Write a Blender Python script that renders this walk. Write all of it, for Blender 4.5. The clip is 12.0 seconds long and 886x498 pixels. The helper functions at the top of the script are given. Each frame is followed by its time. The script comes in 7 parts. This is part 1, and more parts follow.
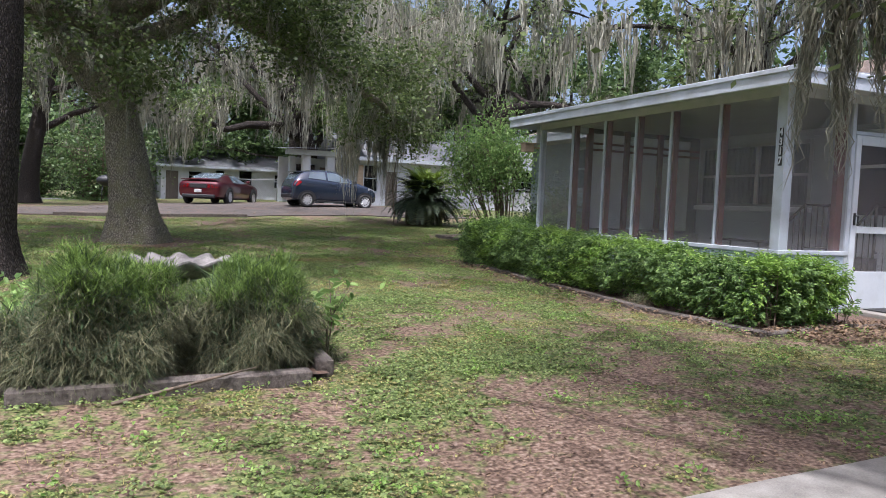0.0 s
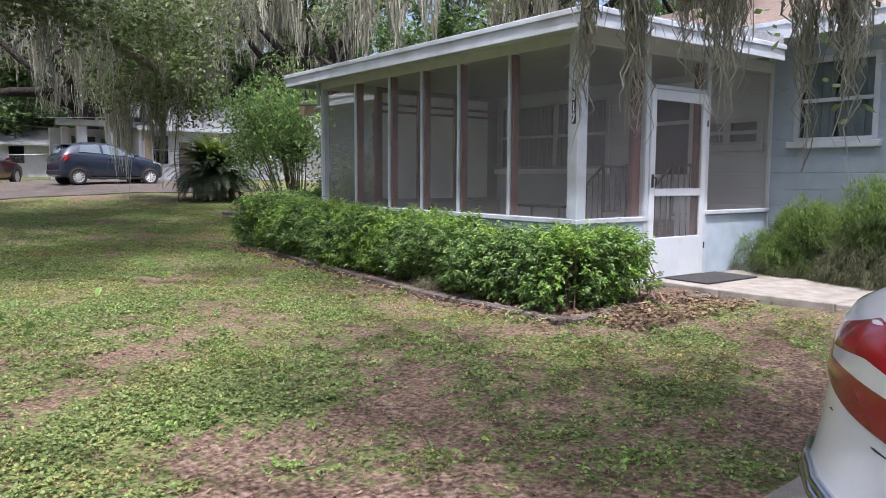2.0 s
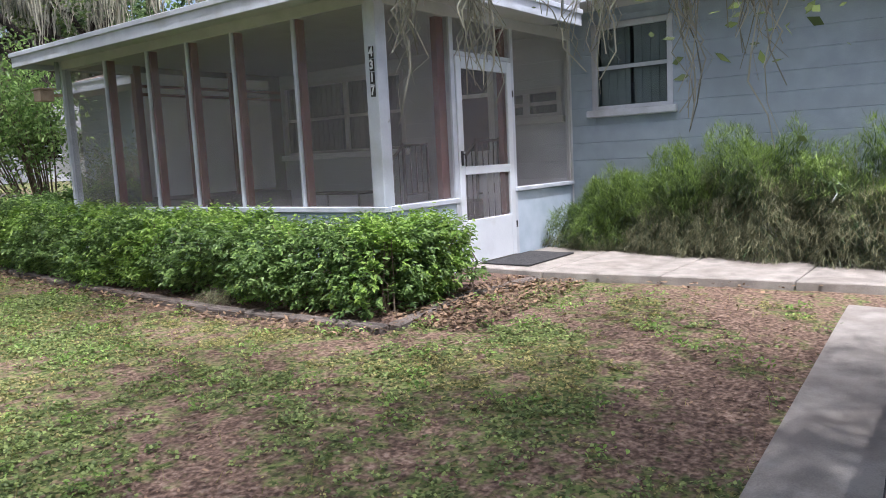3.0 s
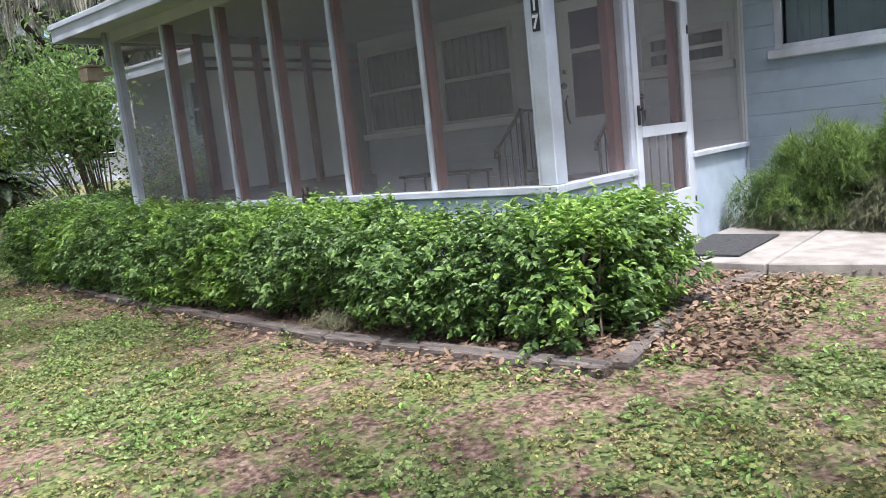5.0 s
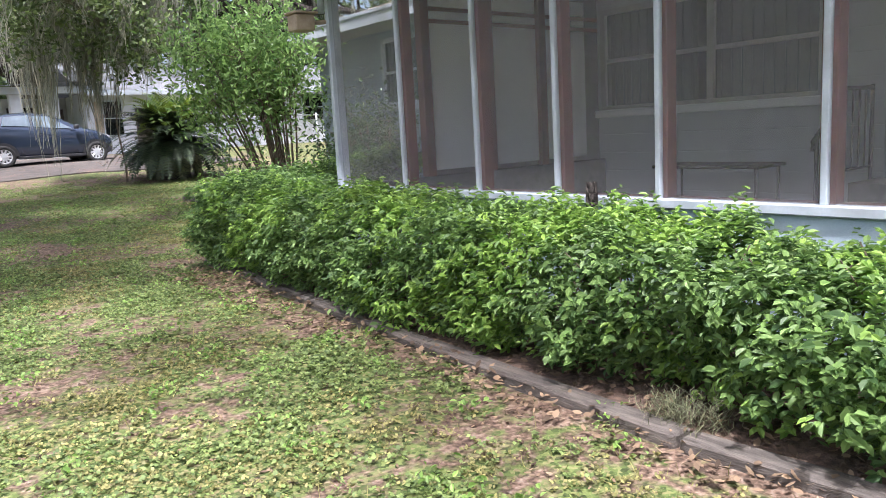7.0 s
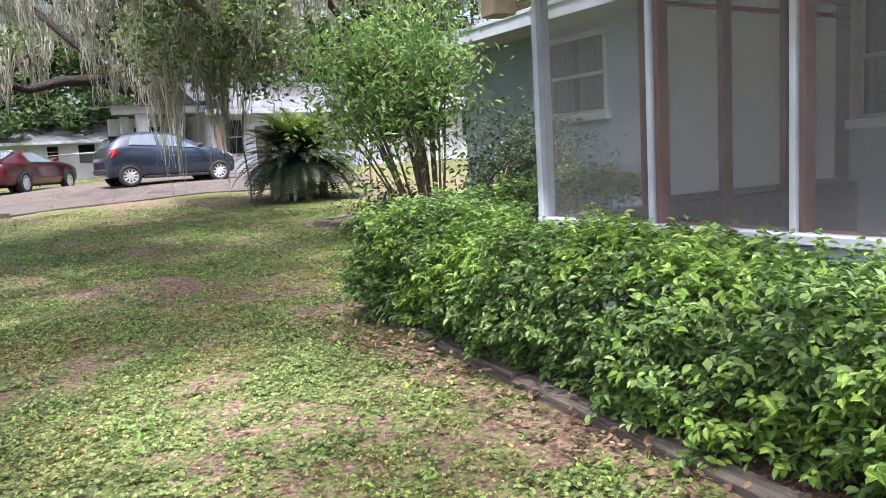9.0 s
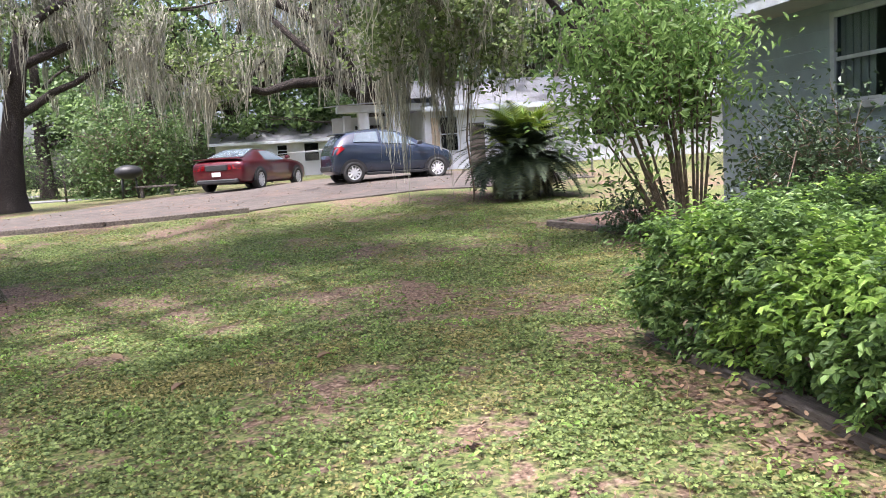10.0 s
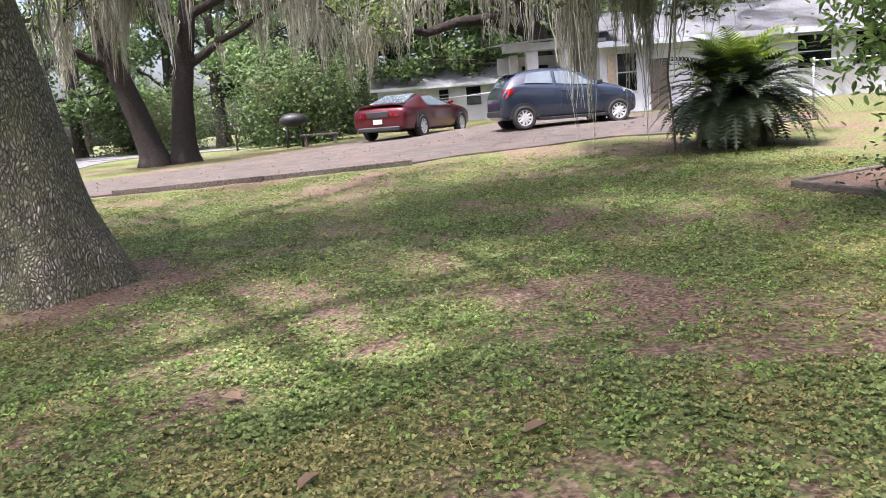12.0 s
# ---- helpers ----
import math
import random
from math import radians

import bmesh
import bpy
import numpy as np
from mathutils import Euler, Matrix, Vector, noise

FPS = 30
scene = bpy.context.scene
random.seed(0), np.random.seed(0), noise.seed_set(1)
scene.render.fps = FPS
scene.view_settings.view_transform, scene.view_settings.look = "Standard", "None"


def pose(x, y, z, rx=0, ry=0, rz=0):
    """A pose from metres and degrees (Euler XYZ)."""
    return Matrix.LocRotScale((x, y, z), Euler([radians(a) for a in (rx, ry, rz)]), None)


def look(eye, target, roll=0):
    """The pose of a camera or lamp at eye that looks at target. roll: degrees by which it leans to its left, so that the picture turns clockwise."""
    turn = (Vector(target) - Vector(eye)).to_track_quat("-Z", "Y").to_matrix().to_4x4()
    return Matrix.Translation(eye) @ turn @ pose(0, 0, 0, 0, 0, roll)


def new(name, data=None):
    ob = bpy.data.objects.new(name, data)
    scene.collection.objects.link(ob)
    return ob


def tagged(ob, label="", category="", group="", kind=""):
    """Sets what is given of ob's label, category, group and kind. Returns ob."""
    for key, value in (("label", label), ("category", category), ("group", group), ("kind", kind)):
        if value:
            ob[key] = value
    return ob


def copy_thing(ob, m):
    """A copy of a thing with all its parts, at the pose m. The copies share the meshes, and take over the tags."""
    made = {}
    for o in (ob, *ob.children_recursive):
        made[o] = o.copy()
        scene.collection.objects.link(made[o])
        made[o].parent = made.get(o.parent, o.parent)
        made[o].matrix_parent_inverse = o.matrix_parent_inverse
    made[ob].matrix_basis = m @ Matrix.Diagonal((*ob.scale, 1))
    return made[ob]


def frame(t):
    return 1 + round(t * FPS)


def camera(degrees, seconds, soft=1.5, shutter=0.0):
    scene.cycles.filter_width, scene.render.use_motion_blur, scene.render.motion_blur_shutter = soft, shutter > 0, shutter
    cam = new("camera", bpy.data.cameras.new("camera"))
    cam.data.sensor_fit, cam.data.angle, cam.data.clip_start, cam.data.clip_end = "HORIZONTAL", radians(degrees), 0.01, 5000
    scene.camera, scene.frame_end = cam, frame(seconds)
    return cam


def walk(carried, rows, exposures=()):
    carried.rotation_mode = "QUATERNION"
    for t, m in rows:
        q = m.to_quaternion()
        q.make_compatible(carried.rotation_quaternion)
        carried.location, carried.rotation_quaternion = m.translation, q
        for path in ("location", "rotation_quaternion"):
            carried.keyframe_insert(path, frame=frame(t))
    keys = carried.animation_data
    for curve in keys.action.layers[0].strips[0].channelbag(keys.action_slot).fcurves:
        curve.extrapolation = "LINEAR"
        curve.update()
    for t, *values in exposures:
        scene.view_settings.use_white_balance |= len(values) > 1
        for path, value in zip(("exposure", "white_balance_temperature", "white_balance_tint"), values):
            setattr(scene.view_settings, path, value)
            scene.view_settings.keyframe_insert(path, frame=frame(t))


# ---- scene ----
cam = camera(61.2, 12.0, soft=0.9)
PATH = [
    (0, (0.0, 0.1, 1.356), (0.805, 1.928, 1.241), 2.4),
    (0.5, (0.291, 0.267, 1.357), (1.332, 1.968, 1.198), 0.3),
    (1, (0.637, 0.465, 1.391), (1.802, 2.082, 1.222), 1.3),
    (1.5, (0.942, 0.746, 1.391), (2.104, 2.363, 1.201), 2.6),
    (2, (1.233, 1.114, 1.433), (2.437, 2.699, 1.241), 0.3),
    (2.5, (1.587, 1.483, 1.46), (2.905, 2.977, 1.286), -1.4),
    (2.7, (1.706, 1.654, 1.44), (3.18, 2.995, 1.265), -1.5),
    (4.3, (2.407, 3.025, 1.367), (4.101, 4.038, 1.045), -4.2),
    (4.5, (2.487, 3.188, 1.347), (4.138, 4.27, 1.026), -5.0),
    (5, (2.702, 3.663, 1.35), (4.202, 4.956, 1.072), -6.0),
    (5.5, (2.806, 4.123, 1.354), (4.292, 5.435, 1.086), -5.3),
    (6, (3.005, 4.561, 1.409), (4.494, 5.87, 1.146), -5.3),
    (6.5, (3.096, 5.061, 1.418), (4.549, 6.399, 1.1), -4.8),
    (7, (3.227, 5.511, 1.452), (4.453, 7.06, 1.138), -3.2),
    (7.5, (3.367, 5.963, 1.473), (4.387, 7.657, 1.171), -2.2),
    (7.7, (3.388, 6.139, 1.485), (4.402, 7.834, 1.167), -2.6),
    (9.3, (3.521, 7.544, 1.477), (4.532, 9.254, 1.245), -3.6),
    (9.5, (3.529, 7.754, 1.489), (4.429, 9.525, 1.259), -3.3),
    (10, (3.422, 8.324, 1.483), (3.957, 10.237, 1.256), -3.6),
    (10.5, (3.376, 8.749, 1.497), (3.425, 10.733, 1.249), -2.8),
    (11, (3.364, 9.256, 1.491), (3.137, 11.21, 1.131), -1.0),
    (11.5, (3.344, 9.716, 1.544), (3.234, 11.68, 1.181), -4.4),
    (12, (3.444, 10.22, 1.54), (3.556, 12.187, 1.196), -4.6),
]
walk(cam, [(t, look(eye, target, roll)) for t, eye, target, roll in PATH],
     [(0.0, 0.8, 5750, 17), (0.5, 1.0, 5750, 17), (2.5, 0.97, 5850, 18), (4.5, 1.15, 5700, 15), (7.0, 1.55, 5800, 16), (9.5, 1.75, 5950, 18), (10.5, 1.65, 6050, 20), (12.0, 1.7, 6100, 21)])

# ---- light ----
SUN_EL, SUN_AZ = radians(68), radians(220)
world = bpy.data.worlds.new("sky")
scene.world = world
world.use_nodes = True
wn = world.node_tree
sky = wn.nodes.new("ShaderNodeTexSky")
sky.sky_type = "NISHITA"
sky.sun_disc = False
sky.sun_elevation, sky.sun_rotation = SUN_EL, SUN_AZ
sky.air_density, sky.dust_density, sky.ozone_density = 1.0, 7.0, 0.6
bgn = wn.nodes["Background"]
bgn.inputs["Strength"].default_value = 0.15
wn.links.new(sky.outputs[0], bgn.inputs["Color"])
sun = new("sun", bpy.data.lights.new("sun", "SUN"))
sun.data.energy, sun.data.angle, sun.data.color = 2.8, radians(1.6), (1.0, 0.97, 0.91)
sun_dir = Vector((math.sin(SUN_AZ) * math.cos(SUN_EL), math.cos(SUN_AZ) * math.cos(SUN_EL), math.sin(SUN_EL)))
sun.matrix_world = look(sun_dir * 60, (0, 0, 0))


# ---- materials ----
def nodes_of(name):
    m = bpy.data.materials.new(name)
    m.use_nodes = True
    return m, m.node_tree.nodes, m.node_tree.links, m.node_tree.nodes["Principled BSDF"]


def ramp(nt_nodes, stops):
    r = nt_nodes.new("ShaderNodeValToRGB")
    while len(r.color_ramp.elements) < len(stops):
        r.color_ramp.elements.new(0.5)
    for e, (p, c) in zip(r.color_ramp.elements, stops):
        e.position, e.color = p, (*c, 1)
    return r


def surface(name, c1, c2, scale=8.0, rough=0.7, metal=0.0, bump=0.2, fine=60.0, stain=None, stain_scale=1.2, coat=0.0, stretch=(1, 1, 1), spread=0.12):
    """Two-scale procedural surface: broad mottling, fine grain, optional stains."""
    m, n, l, b = nodes_of(name)
    tc = n.new("ShaderNodeTexCoord")
    mp = n.new("ShaderNodeMapping")
    mp.inputs["Scale"].default_value = stretch
    l.new(tc.outputs["Object"], mp.inputs["Vector"])
    n1 = n.new("ShaderNodeTexNoise")
    n1.inputs["Scale"].default_value, n1.inputs["Detail"].default_value = scale, 6
    n2 = n.new("ShaderNodeTexNoise")
    n2.inputs["Scale"].default_value, n2.inputs["Detail"].default_value = fine, 4
    for k in (n1, n2):
        l.new(mp.outputs[0], k.inputs["Vector"])
    add = n.new("ShaderNodeMath")
    add.operation = "MULTIPLY_ADD"
    add.inputs[1].default_value = 0.45
    l.new(n2.outputs["Fac"], add.inputs[0])
    l.new(n1.outputs["Fac"], add.inputs[2])
    r = ramp(n, [(0.72 - spread * 1.6, c1), (0.72 + spread * 1.6, c2)])
    l.new(add.outputs[0], r.inputs[0])
    col = r.outputs[0]
    if stain:
        n3 = n.new("ShaderNodeTexNoise")
        n3.inputs["Scale"].default_value, n3.inputs["Detail"].default_value = stain_scale, 8
        l.new(tc.outputs["Object"], n3.inputs["Vector"])
        r3 = ramp(n, [(0.52, (0, 0, 0)), (0.72, (1, 1, 1))])
        l.new(n3.outputs["Fac"], r3.inputs[0])
        mx = n.new("ShaderNodeMixRGB")
        mx.inputs[2].default_value = (*stain, 1)
        l.new(r3.outputs[0], mx.inputs[0])
        l.new(col, mx.inputs[1])
        col = mx.outputs[0]
    l.new(col, b.inputs["Base Color"])
    b.inputs["Roughness"].default_value, b.inputs["Metallic"].default_value = rough, metal
    b.inputs["Coat Weight"].default_value = coat
    if coat:
        b.inputs["Coat Roughness"].default_value = 0.06
    if bump:
        bp = n.new("ShaderNodeBump")
        bp.inputs["Strength"].default_value, bp.inputs["Distance"].default_value = bump, 0.02
        l.new(add.outputs[0], bp.inputs["Height"])
        l.new(bp.outputs[0], b.inputs["Normal"])
    return m


def leafy(name, dark, light, trans=0.35, rough=0.5):
    """Leaves: colour varies leaf by leaf, light passes through in part."""
    m, n, l, b = nodes_of(name)
    g = n.new("ShaderNodeNewGeometry")
    r = ramp(n, [(0.0, dark), (0.75, light), (1.0, tuple(min(1, c * 1.35) for c in light))])
    l.new(g.outputs["Random Per Island"], r.inputs[0])
    l.new(r.outputs[0], b.inputs["Base Color"])
    b.inputs["Roughness"].default_value = rough
    tr = n.new("ShaderNodeBsdfTranslucent")
    l.new(r.outputs[0], tr.inputs["Color"])
    mx = n.new("ShaderNodeMixShader")
    mx.inputs[0].default_value = trans
    l.new(b.outputs[0], mx.inputs[1])
    l.new(tr.outputs[0], mx.inputs[2])
    l.new(mx.outputs[0], n["Material Output"].inputs["Surface"])
    return m


def plain(name, c, rough=0.5, metal=0.0, coat=0.0):
    return surface(name, tuple(v * 0.9 for v in c), c, scale=3, rough=rough, metal=metal, bump=0.0, coat=coat)


def glass(name, tint=(0.8, 0.85, 0.85), rough=0.02, clear=0.6):
    m, n, l, b = nodes_of(name)
    b.inputs["Base Color"].default_value = (0.01, 0.012, 0.012, 1)
    b.inputs["Roughness"].default_value = rough
    t = n.new("ShaderNodeBsdfTransparent")
    t.inputs["Color"].default_value = (*tint, 1)
    mx = n.new("ShaderNodeMixShader")
    mx.inputs[0].default_value = 1 - clear
    l.new(t.outputs[0], mx.inputs[1])
    l.new(b.outputs[0], mx.inputs[2])
    l.new(mx.outputs[0], n["Material Output"].inputs["Surface"])
    return m


def screen_cloth(name):
    """Charcoal insect screen that lets part of the view through; its sunlit haze is put into a lightened base colour.
    """
    m, n, l, b = nodes_of(name)
    # Paler than charcoal cloth: paints the grey haze over the porch interior.
    b.inputs["Base Color"].default_value = (0.39, 0.365, 0.365, 1)
    b.inputs["Roughness"].default_value = 0.6
    t = n.new("ShaderNodeBsdfTransparent")
    tc = n.new("ShaderNodeTexCoord")
    nz = n.new("ShaderNodeTexNoise")
    nz.inputs["Scale"].default_value = 1.5
    l.new(tc.outputs["Object"], nz.inputs["Vector"])
    mr = n.new("ShaderNodeMapRange")
    mr.inputs["To Min"].default_value, mr.inputs["To Max"].default_value = 0.10, 0.15
    l.new(nz.outputs["Fac"], mr.inputs["Value"])
    mx = n.new("ShaderNodeMixShader")
    l.new(mr.outputs[0], mx.inputs[0])
    l.new(t.outputs[0], mx.inputs[1])
    l.new(b.outputs[0], mx.inputs[2])
    l.new(mx.outputs[0], n["Material Output"].inputs["Surface"])
    return m


def ground_mat():
    m, n, l, b = nodes_of("lawn_soil")
    tc = n.new("ShaderNodeTexCoord")
    at = n.new("ShaderNodeAttribute")
    at.attribute_name = "cover"
    def nz(s, d=6):
        k = n.new("ShaderNodeTexNoise")
        k.inputs["Scale"].default_value, k.inputs["Detail"].default_value = s, d
        l.new(tc.outputs["Object"], k.inputs["Vector"])
        return k
    a, f, c = nz(2.2), nz(38), nz(11)
    soil = ramp(n, [(0.34, (0.06, 0.039, 0.028)), (0.46, (0.125, 0.083, 0.059)), (0.56, (0.195, 0.132, 0.097)), (0.68, (0.285, 0.215, 0.165))])
    l.new(f.outputs["Fac"], soil.inputs[0])
    vor = n.new("ShaderNodeTexVoronoi")
    vor.inputs["Scale"].default_value = 55
    l.new(tc.outputs["Object"], vor.inputs["Vector"])
    grs = ramp(n, [(0.0, (0.035, 0.048, 0.016)), (0.4, (0.09, 0.12, 0.036)), (0.75, (0.155, 0.185, 0.06)), (1.0, (0.21, 0.18, 0.09))])
    sep = n.new("ShaderNodeSeparateColor")
    l.new(vor.outputs["Color"], sep.inputs[0])
    l.new(sep.outputs[0], grs.inputs[0])
    ad = n.new("ShaderNodeMath")
    ad.operation = "ADD"
    l.new(at.outputs["Fac"], ad.inputs[0])
    sc = n.new("ShaderNodeMath")
    sc.operation = "MULTIPLY_ADD"
    sc.inputs[1].default_value, sc.inputs[2].default_value = 1.5, -0.75
    l.new(c.outputs["Fac"], sc.inputs[0])
    l.new(sc.outputs[0], ad.inputs[1])
    st = ramp(n, [(0.35, (0, 0, 0)), (0.62, (1, 1, 1))])
    l.new(ad.outputs[0], st.inputs[0])
    mx = n.new("ShaderNodeMixRGB")
    l.new(st.outputs[0], mx.inputs[0])
    l.new(soil.outputs[0], mx.inputs[1])
    l.new(grs.outputs[0], mx.inputs[2])
    l.new(mx.outputs[0], b.inputs["Base Color"])
    b.inputs["Roughness"].default_value = 0.9
    b.inputs["Specular IOR Level"].default_value = 0.2
    bp = n.new("ShaderNodeBump")
    bp.inputs["Strength"].default_value, bp.inputs["Distance"].default_value = 0.6, 0.02
    l.new(f.outputs["Fac"], bp.inputs["Height"])
    l.new(bp.outputs[0], b.inputs["Normal"])
    return m


def bark_mat(name, c1, c2, lichen=None):
    m, n, l, b = nodes_of(name)
    tc = n.new("ShaderNodeTexCoord")
    mp = n.new("ShaderNodeMapping")
    mp.inputs["Scale"].default_value = (1, 1, 0.38)
    l.new(tc.outputs["Object"], mp.inputs["Vector"])
    v = n.new("ShaderNodeTexVoronoi")
    v.feature = "DISTANCE_TO_EDGE"
    v.inputs["Scale"].default_value = 40
    nz = n.new("ShaderNodeTexNoise")
    nz.inputs["Scale"].default_value, nz.inputs["Detail"].default_value = 9, 8
    l.new(mp.outputs[0], nz.inputs["Vector"])
    ad = n.new("ShaderNodeVectorMath")
    ad.operation = "MULTIPLY_ADD"
    ad.inputs[1].default_value = (0.10, 0.10, 0.10)
    l.new(nz.outputs["Color"], ad.inputs[0])
    l.new(mp.outputs[0], ad.inputs[2])
    l.new(ad.outputs[0], v.inputs["Vector"])
    r = ramp(n, [(0.0, tuple(c * 0.3 for c in c1)), (0.11, c1), (0.5, c2)])
    l.new(v.outputs["Distance"], r.inputs[0])
    col = r.outputs[0]
    if lichen:
        n3 = n.new("ShaderNodeTexNoise")
        n3.inputs["Scale"].default_value, n3.inputs["Detail"].default_value = 5, 9
        l.new(tc.outputs["Object"], n3.inputs["Vector"])
        r3 = ramp(n, [(0.42, (0, 0, 0)), (0.64, (0.5, 0.5, 0.5))])
        l.new(n3.outputs["Fac"], r3.inputs[0])
        mx = n.new("ShaderNodeMixRGB")
        mx.inputs[2].default_value = (*lichen, 1)
        l.new(r3.outputs[0], mx.inputs[0])
        l.new(col, mx.inputs[1])
        col = mx.outputs[0]
    l.new(col, b.inputs["Base Color"])
    b.inputs["Roughness"].default_value = 0.95
    b.inputs["Specular IOR Level"].default_value = 0.15
    bp = n.new("ShaderNodeBump")
    bp.inputs["Strength"].default_value, bp.inputs["Distance"].default_value = 1.0, 0.08
    l.new(v.outputs["Distance"], bp.inputs["Height"])
    l.new(bp.outputs[0], b.inputs["Normal"])
    return m


M_GROUND = ground_mat()
M_WHITE = surface("white_paint", (0.42, 0.46, 0.51), (0.52, 0.56, 0.61), 5, 0.55, bump=0.05, stain=(0.33, 0.34, 0.34), stain_scale=2)
M_TRIMGREY = surface("soffit_paint", (0.42, 0.43, 0.42), (0.50, 0.51, 0.50), 4, 0.7, bump=0.05)
M_BLUE = surface("blue_grey_block_paint", (0.27, 0.33, 0.39), (0.33, 0.40, 0.46), 5, 0.75, bump=0.35, fine=90, stain=(0.25, 0.30, 0.34), stain_scale=0.8)
M_BLUELOW = surface("pale_blue_paint", (0.36, 0.44, 0.52), (0.45, 0.53, 0.61), 5, 0.7, bump=0.3, fine=90)
M_RED = surface("oxblood_paint", (0.10, 0.034, 0.03), (0.15, 0.052, 0.045), 8, 0.6, bump=0.1)
M_INNER = surface("porch_inner_paint", (0.47, 0.50, 0.52), (0.54, 0.57, 0.59), 4, 0.7, bump=0.1)
M_DOORWHITE = surface("white_door_enamel", (0.56, 0.60, 0.64), (0.63, 0.67, 0.71), 4, 0.4, bump=0.03, stain=(0.48, 0.50, 0.51), stain_scale=2.5)
M_CURTAIN = surface("curtain_cloth", (0.62, 0.64, 0.65), (0.74, 0.76, 0.77), 6, 0.9, bump=0.1)
M_PANEL = surface("white_panel", (0.78, 0.81, 0.83), (0.84, 0.86, 0.87), 3, 0.6, bump=0.03)
M_DARKFLOOR = surface("dark_carpet_and_end_wall", (0.10, 0.10, 0.10), (0.15, 0.15, 0.15), 20, 0.95, bump=0.2)
M_SCREEN = screen_cloth("insect_screen")
M_GLASS = glass("window_glass", clear=0.8)
M_DARKGLASS = glass("shaded_glass", tint=(0.25, 0.27, 0.28), clear=0.3)
# The pale blue base colour paints the sky's reflection into the car windows.
M_CARGLASS_SKY = plain("car_glass_sky_tint", (0.28, 0.35, 0.40), 0.05, 0.0, 1.0)
M_BLACK = plain("black_plastic", (0.02, 0.02, 0.022), 0.5)
M_IRON = plain("black_iron", (0.03, 0.03, 0.032), 0.55)
M_SHINGLE = surface("tan_shingles", (0.26, 0.20, 0.16), (0.42, 0.34, 0.29), 14, 0.9, bump=0.6, fine=70)
M_GREYROOF = surface("grey_shingles", (0.24, 0.25, 0.27), (0.36, 0.37, 0.39), 12, 0.9, bump=0.5, fine=70, stain=(0.2, 0.2, 0.19))
M_HOUSEWHITE = surface("white_stucco", (0.46, 0.48, 0.52), (0.56, 0.58, 0.62), 3, 0.85, bump=0.2, stain=(0.40, 0.40, 0.39), stain_scale=0.5)
M_CONCRETE = surface("concrete", (0.19, 0.175, 0.155), (0.33, 0.305, 0.27), 6, 0.9, bump=0.4, fine=120, stain=(0.16, 0.14, 0.12), stain_scale=1.6)
M_ASPHALT = surface("worn_asphalt", (0.10, 0.10, 0.104), (0.18, 0.178, 0.18), 3, 0.9, bump=0.4, fine=150, stain=(0.12, 0.11, 0.11), stain_scale=0.6)
M_DIRT = surface("dirt_drive", (0.035, 0.031, 0.028), (0.12, 0.10, 0.085), 3.0, 0.95, bump=0.8, fine=45, stain=(0.12, 0.085, 0.07), stain_scale=0.8, spread=0.2)
M_TIMBER = surface("weathered_timber", (0.06, 0.05, 0.043), (0.175, 0.148, 0.128), 5, 0.9, bump=0.7, fine=45, stretch=(6, 0.6, 6))
M_MULCH = surface("mulch", (0.06, 0.04, 0.03), (0.19, 0.12, 0.085), 30, 0.95, bump=1.0, fine=140)
M_OAK = bark_mat("oak_bark", (0.24, 0.215, 0.165), (0.66, 0.61, 0.49), lichen=(0.25, 0.25, 0.13))
M_DARKBARK = bark_mat("dark_bark", (0.065, 0.055, 0.049), (0.165, 0.14, 0.125))
M_TWIG = surface("twigs", (0.10, 0.075, 0.055), (0.21, 0.16, 0.12), 20, 0.9, bump=0.3)
M_OAKLEAF = leafy("oak_leaves", (0.05, 0.075, 0.026), (0.15, 0.20, 0.065), 0.5)
M_BGLEAF = leafy("far_leaves", (0.045, 0.085, 0.03), (0.15, 0.225, 0.08), 0.5)
M_MOSS = leafy("spanish_moss", (0.18, 0.18, 0.14), (0.40, 0.39, 0.31), 0.35, 0.9)
M_HEDGE = leafy("hedge_leaves", (0.055, 0.11, 0.032), (0.20, 0.31, 0.09), 0.4, 0.5)
M_HEDGENEW = leafy("young_hedge_leaves", (0.13, 0.25, 0.04), (0.29, 0.43, 0.09), 0.42, 0.5)
M_SHRUB = leafy("shrub_leaves", (0.10, 0.19, 0.05), (0.28, 0.41, 0.13), 0.5, 0.45)
# Dark shrub leaves; also the painted shade inside the ferns.
M_DARKLEAF = leafy("dark_shrub_and_fern_shade", (0.028, 0.055, 0.025), (0.08, 0.13, 0.055), 0.2, 0.35)
M_FERN = leafy("fern_fronds", (0.045, 0.08, 0.018), (0.21, 0.315, 0.07), 0.35, 0.6)
M_FERNDRY = leafy("dry_fern_stems", (0.065, 0.068, 0.038), (0.22, 0.225, 0.125), 0.3, 0.8)
M_CYCAD = leafy("cycad_fronds", (0.016, 0.032, 0.014), (0.06, 0.085, 0.038), 0.2, 0.65)
M_CYCADNEW = leafy("young_cycad_fronds", (0.19, 0.30, 0.03), (0.33, 0.42, 0.06), 0.35, 0.4)
M_WEED = leafy("lawn_weeds", (0.075, 0.115, 0.032), (0.22, 0.285, 0.085), 0.3, 0.6)
M_WEEDOLD = leafy("yellowing_weeds", (0.12, 0.12, 0.035), (0.30, 0.275, 0.10), 0.3, 0.6)
M_WEEDNEW = leafy("bright_weeds", (0.13, 0.24, 0.045), (0.27, 0.41, 0.10), 0.4, 0.5)
M_LITTER = leafy("fallen_leaves", (0.06, 0.038, 0.024), (0.23, 0.155, 0.095), 0.1, 0.8)
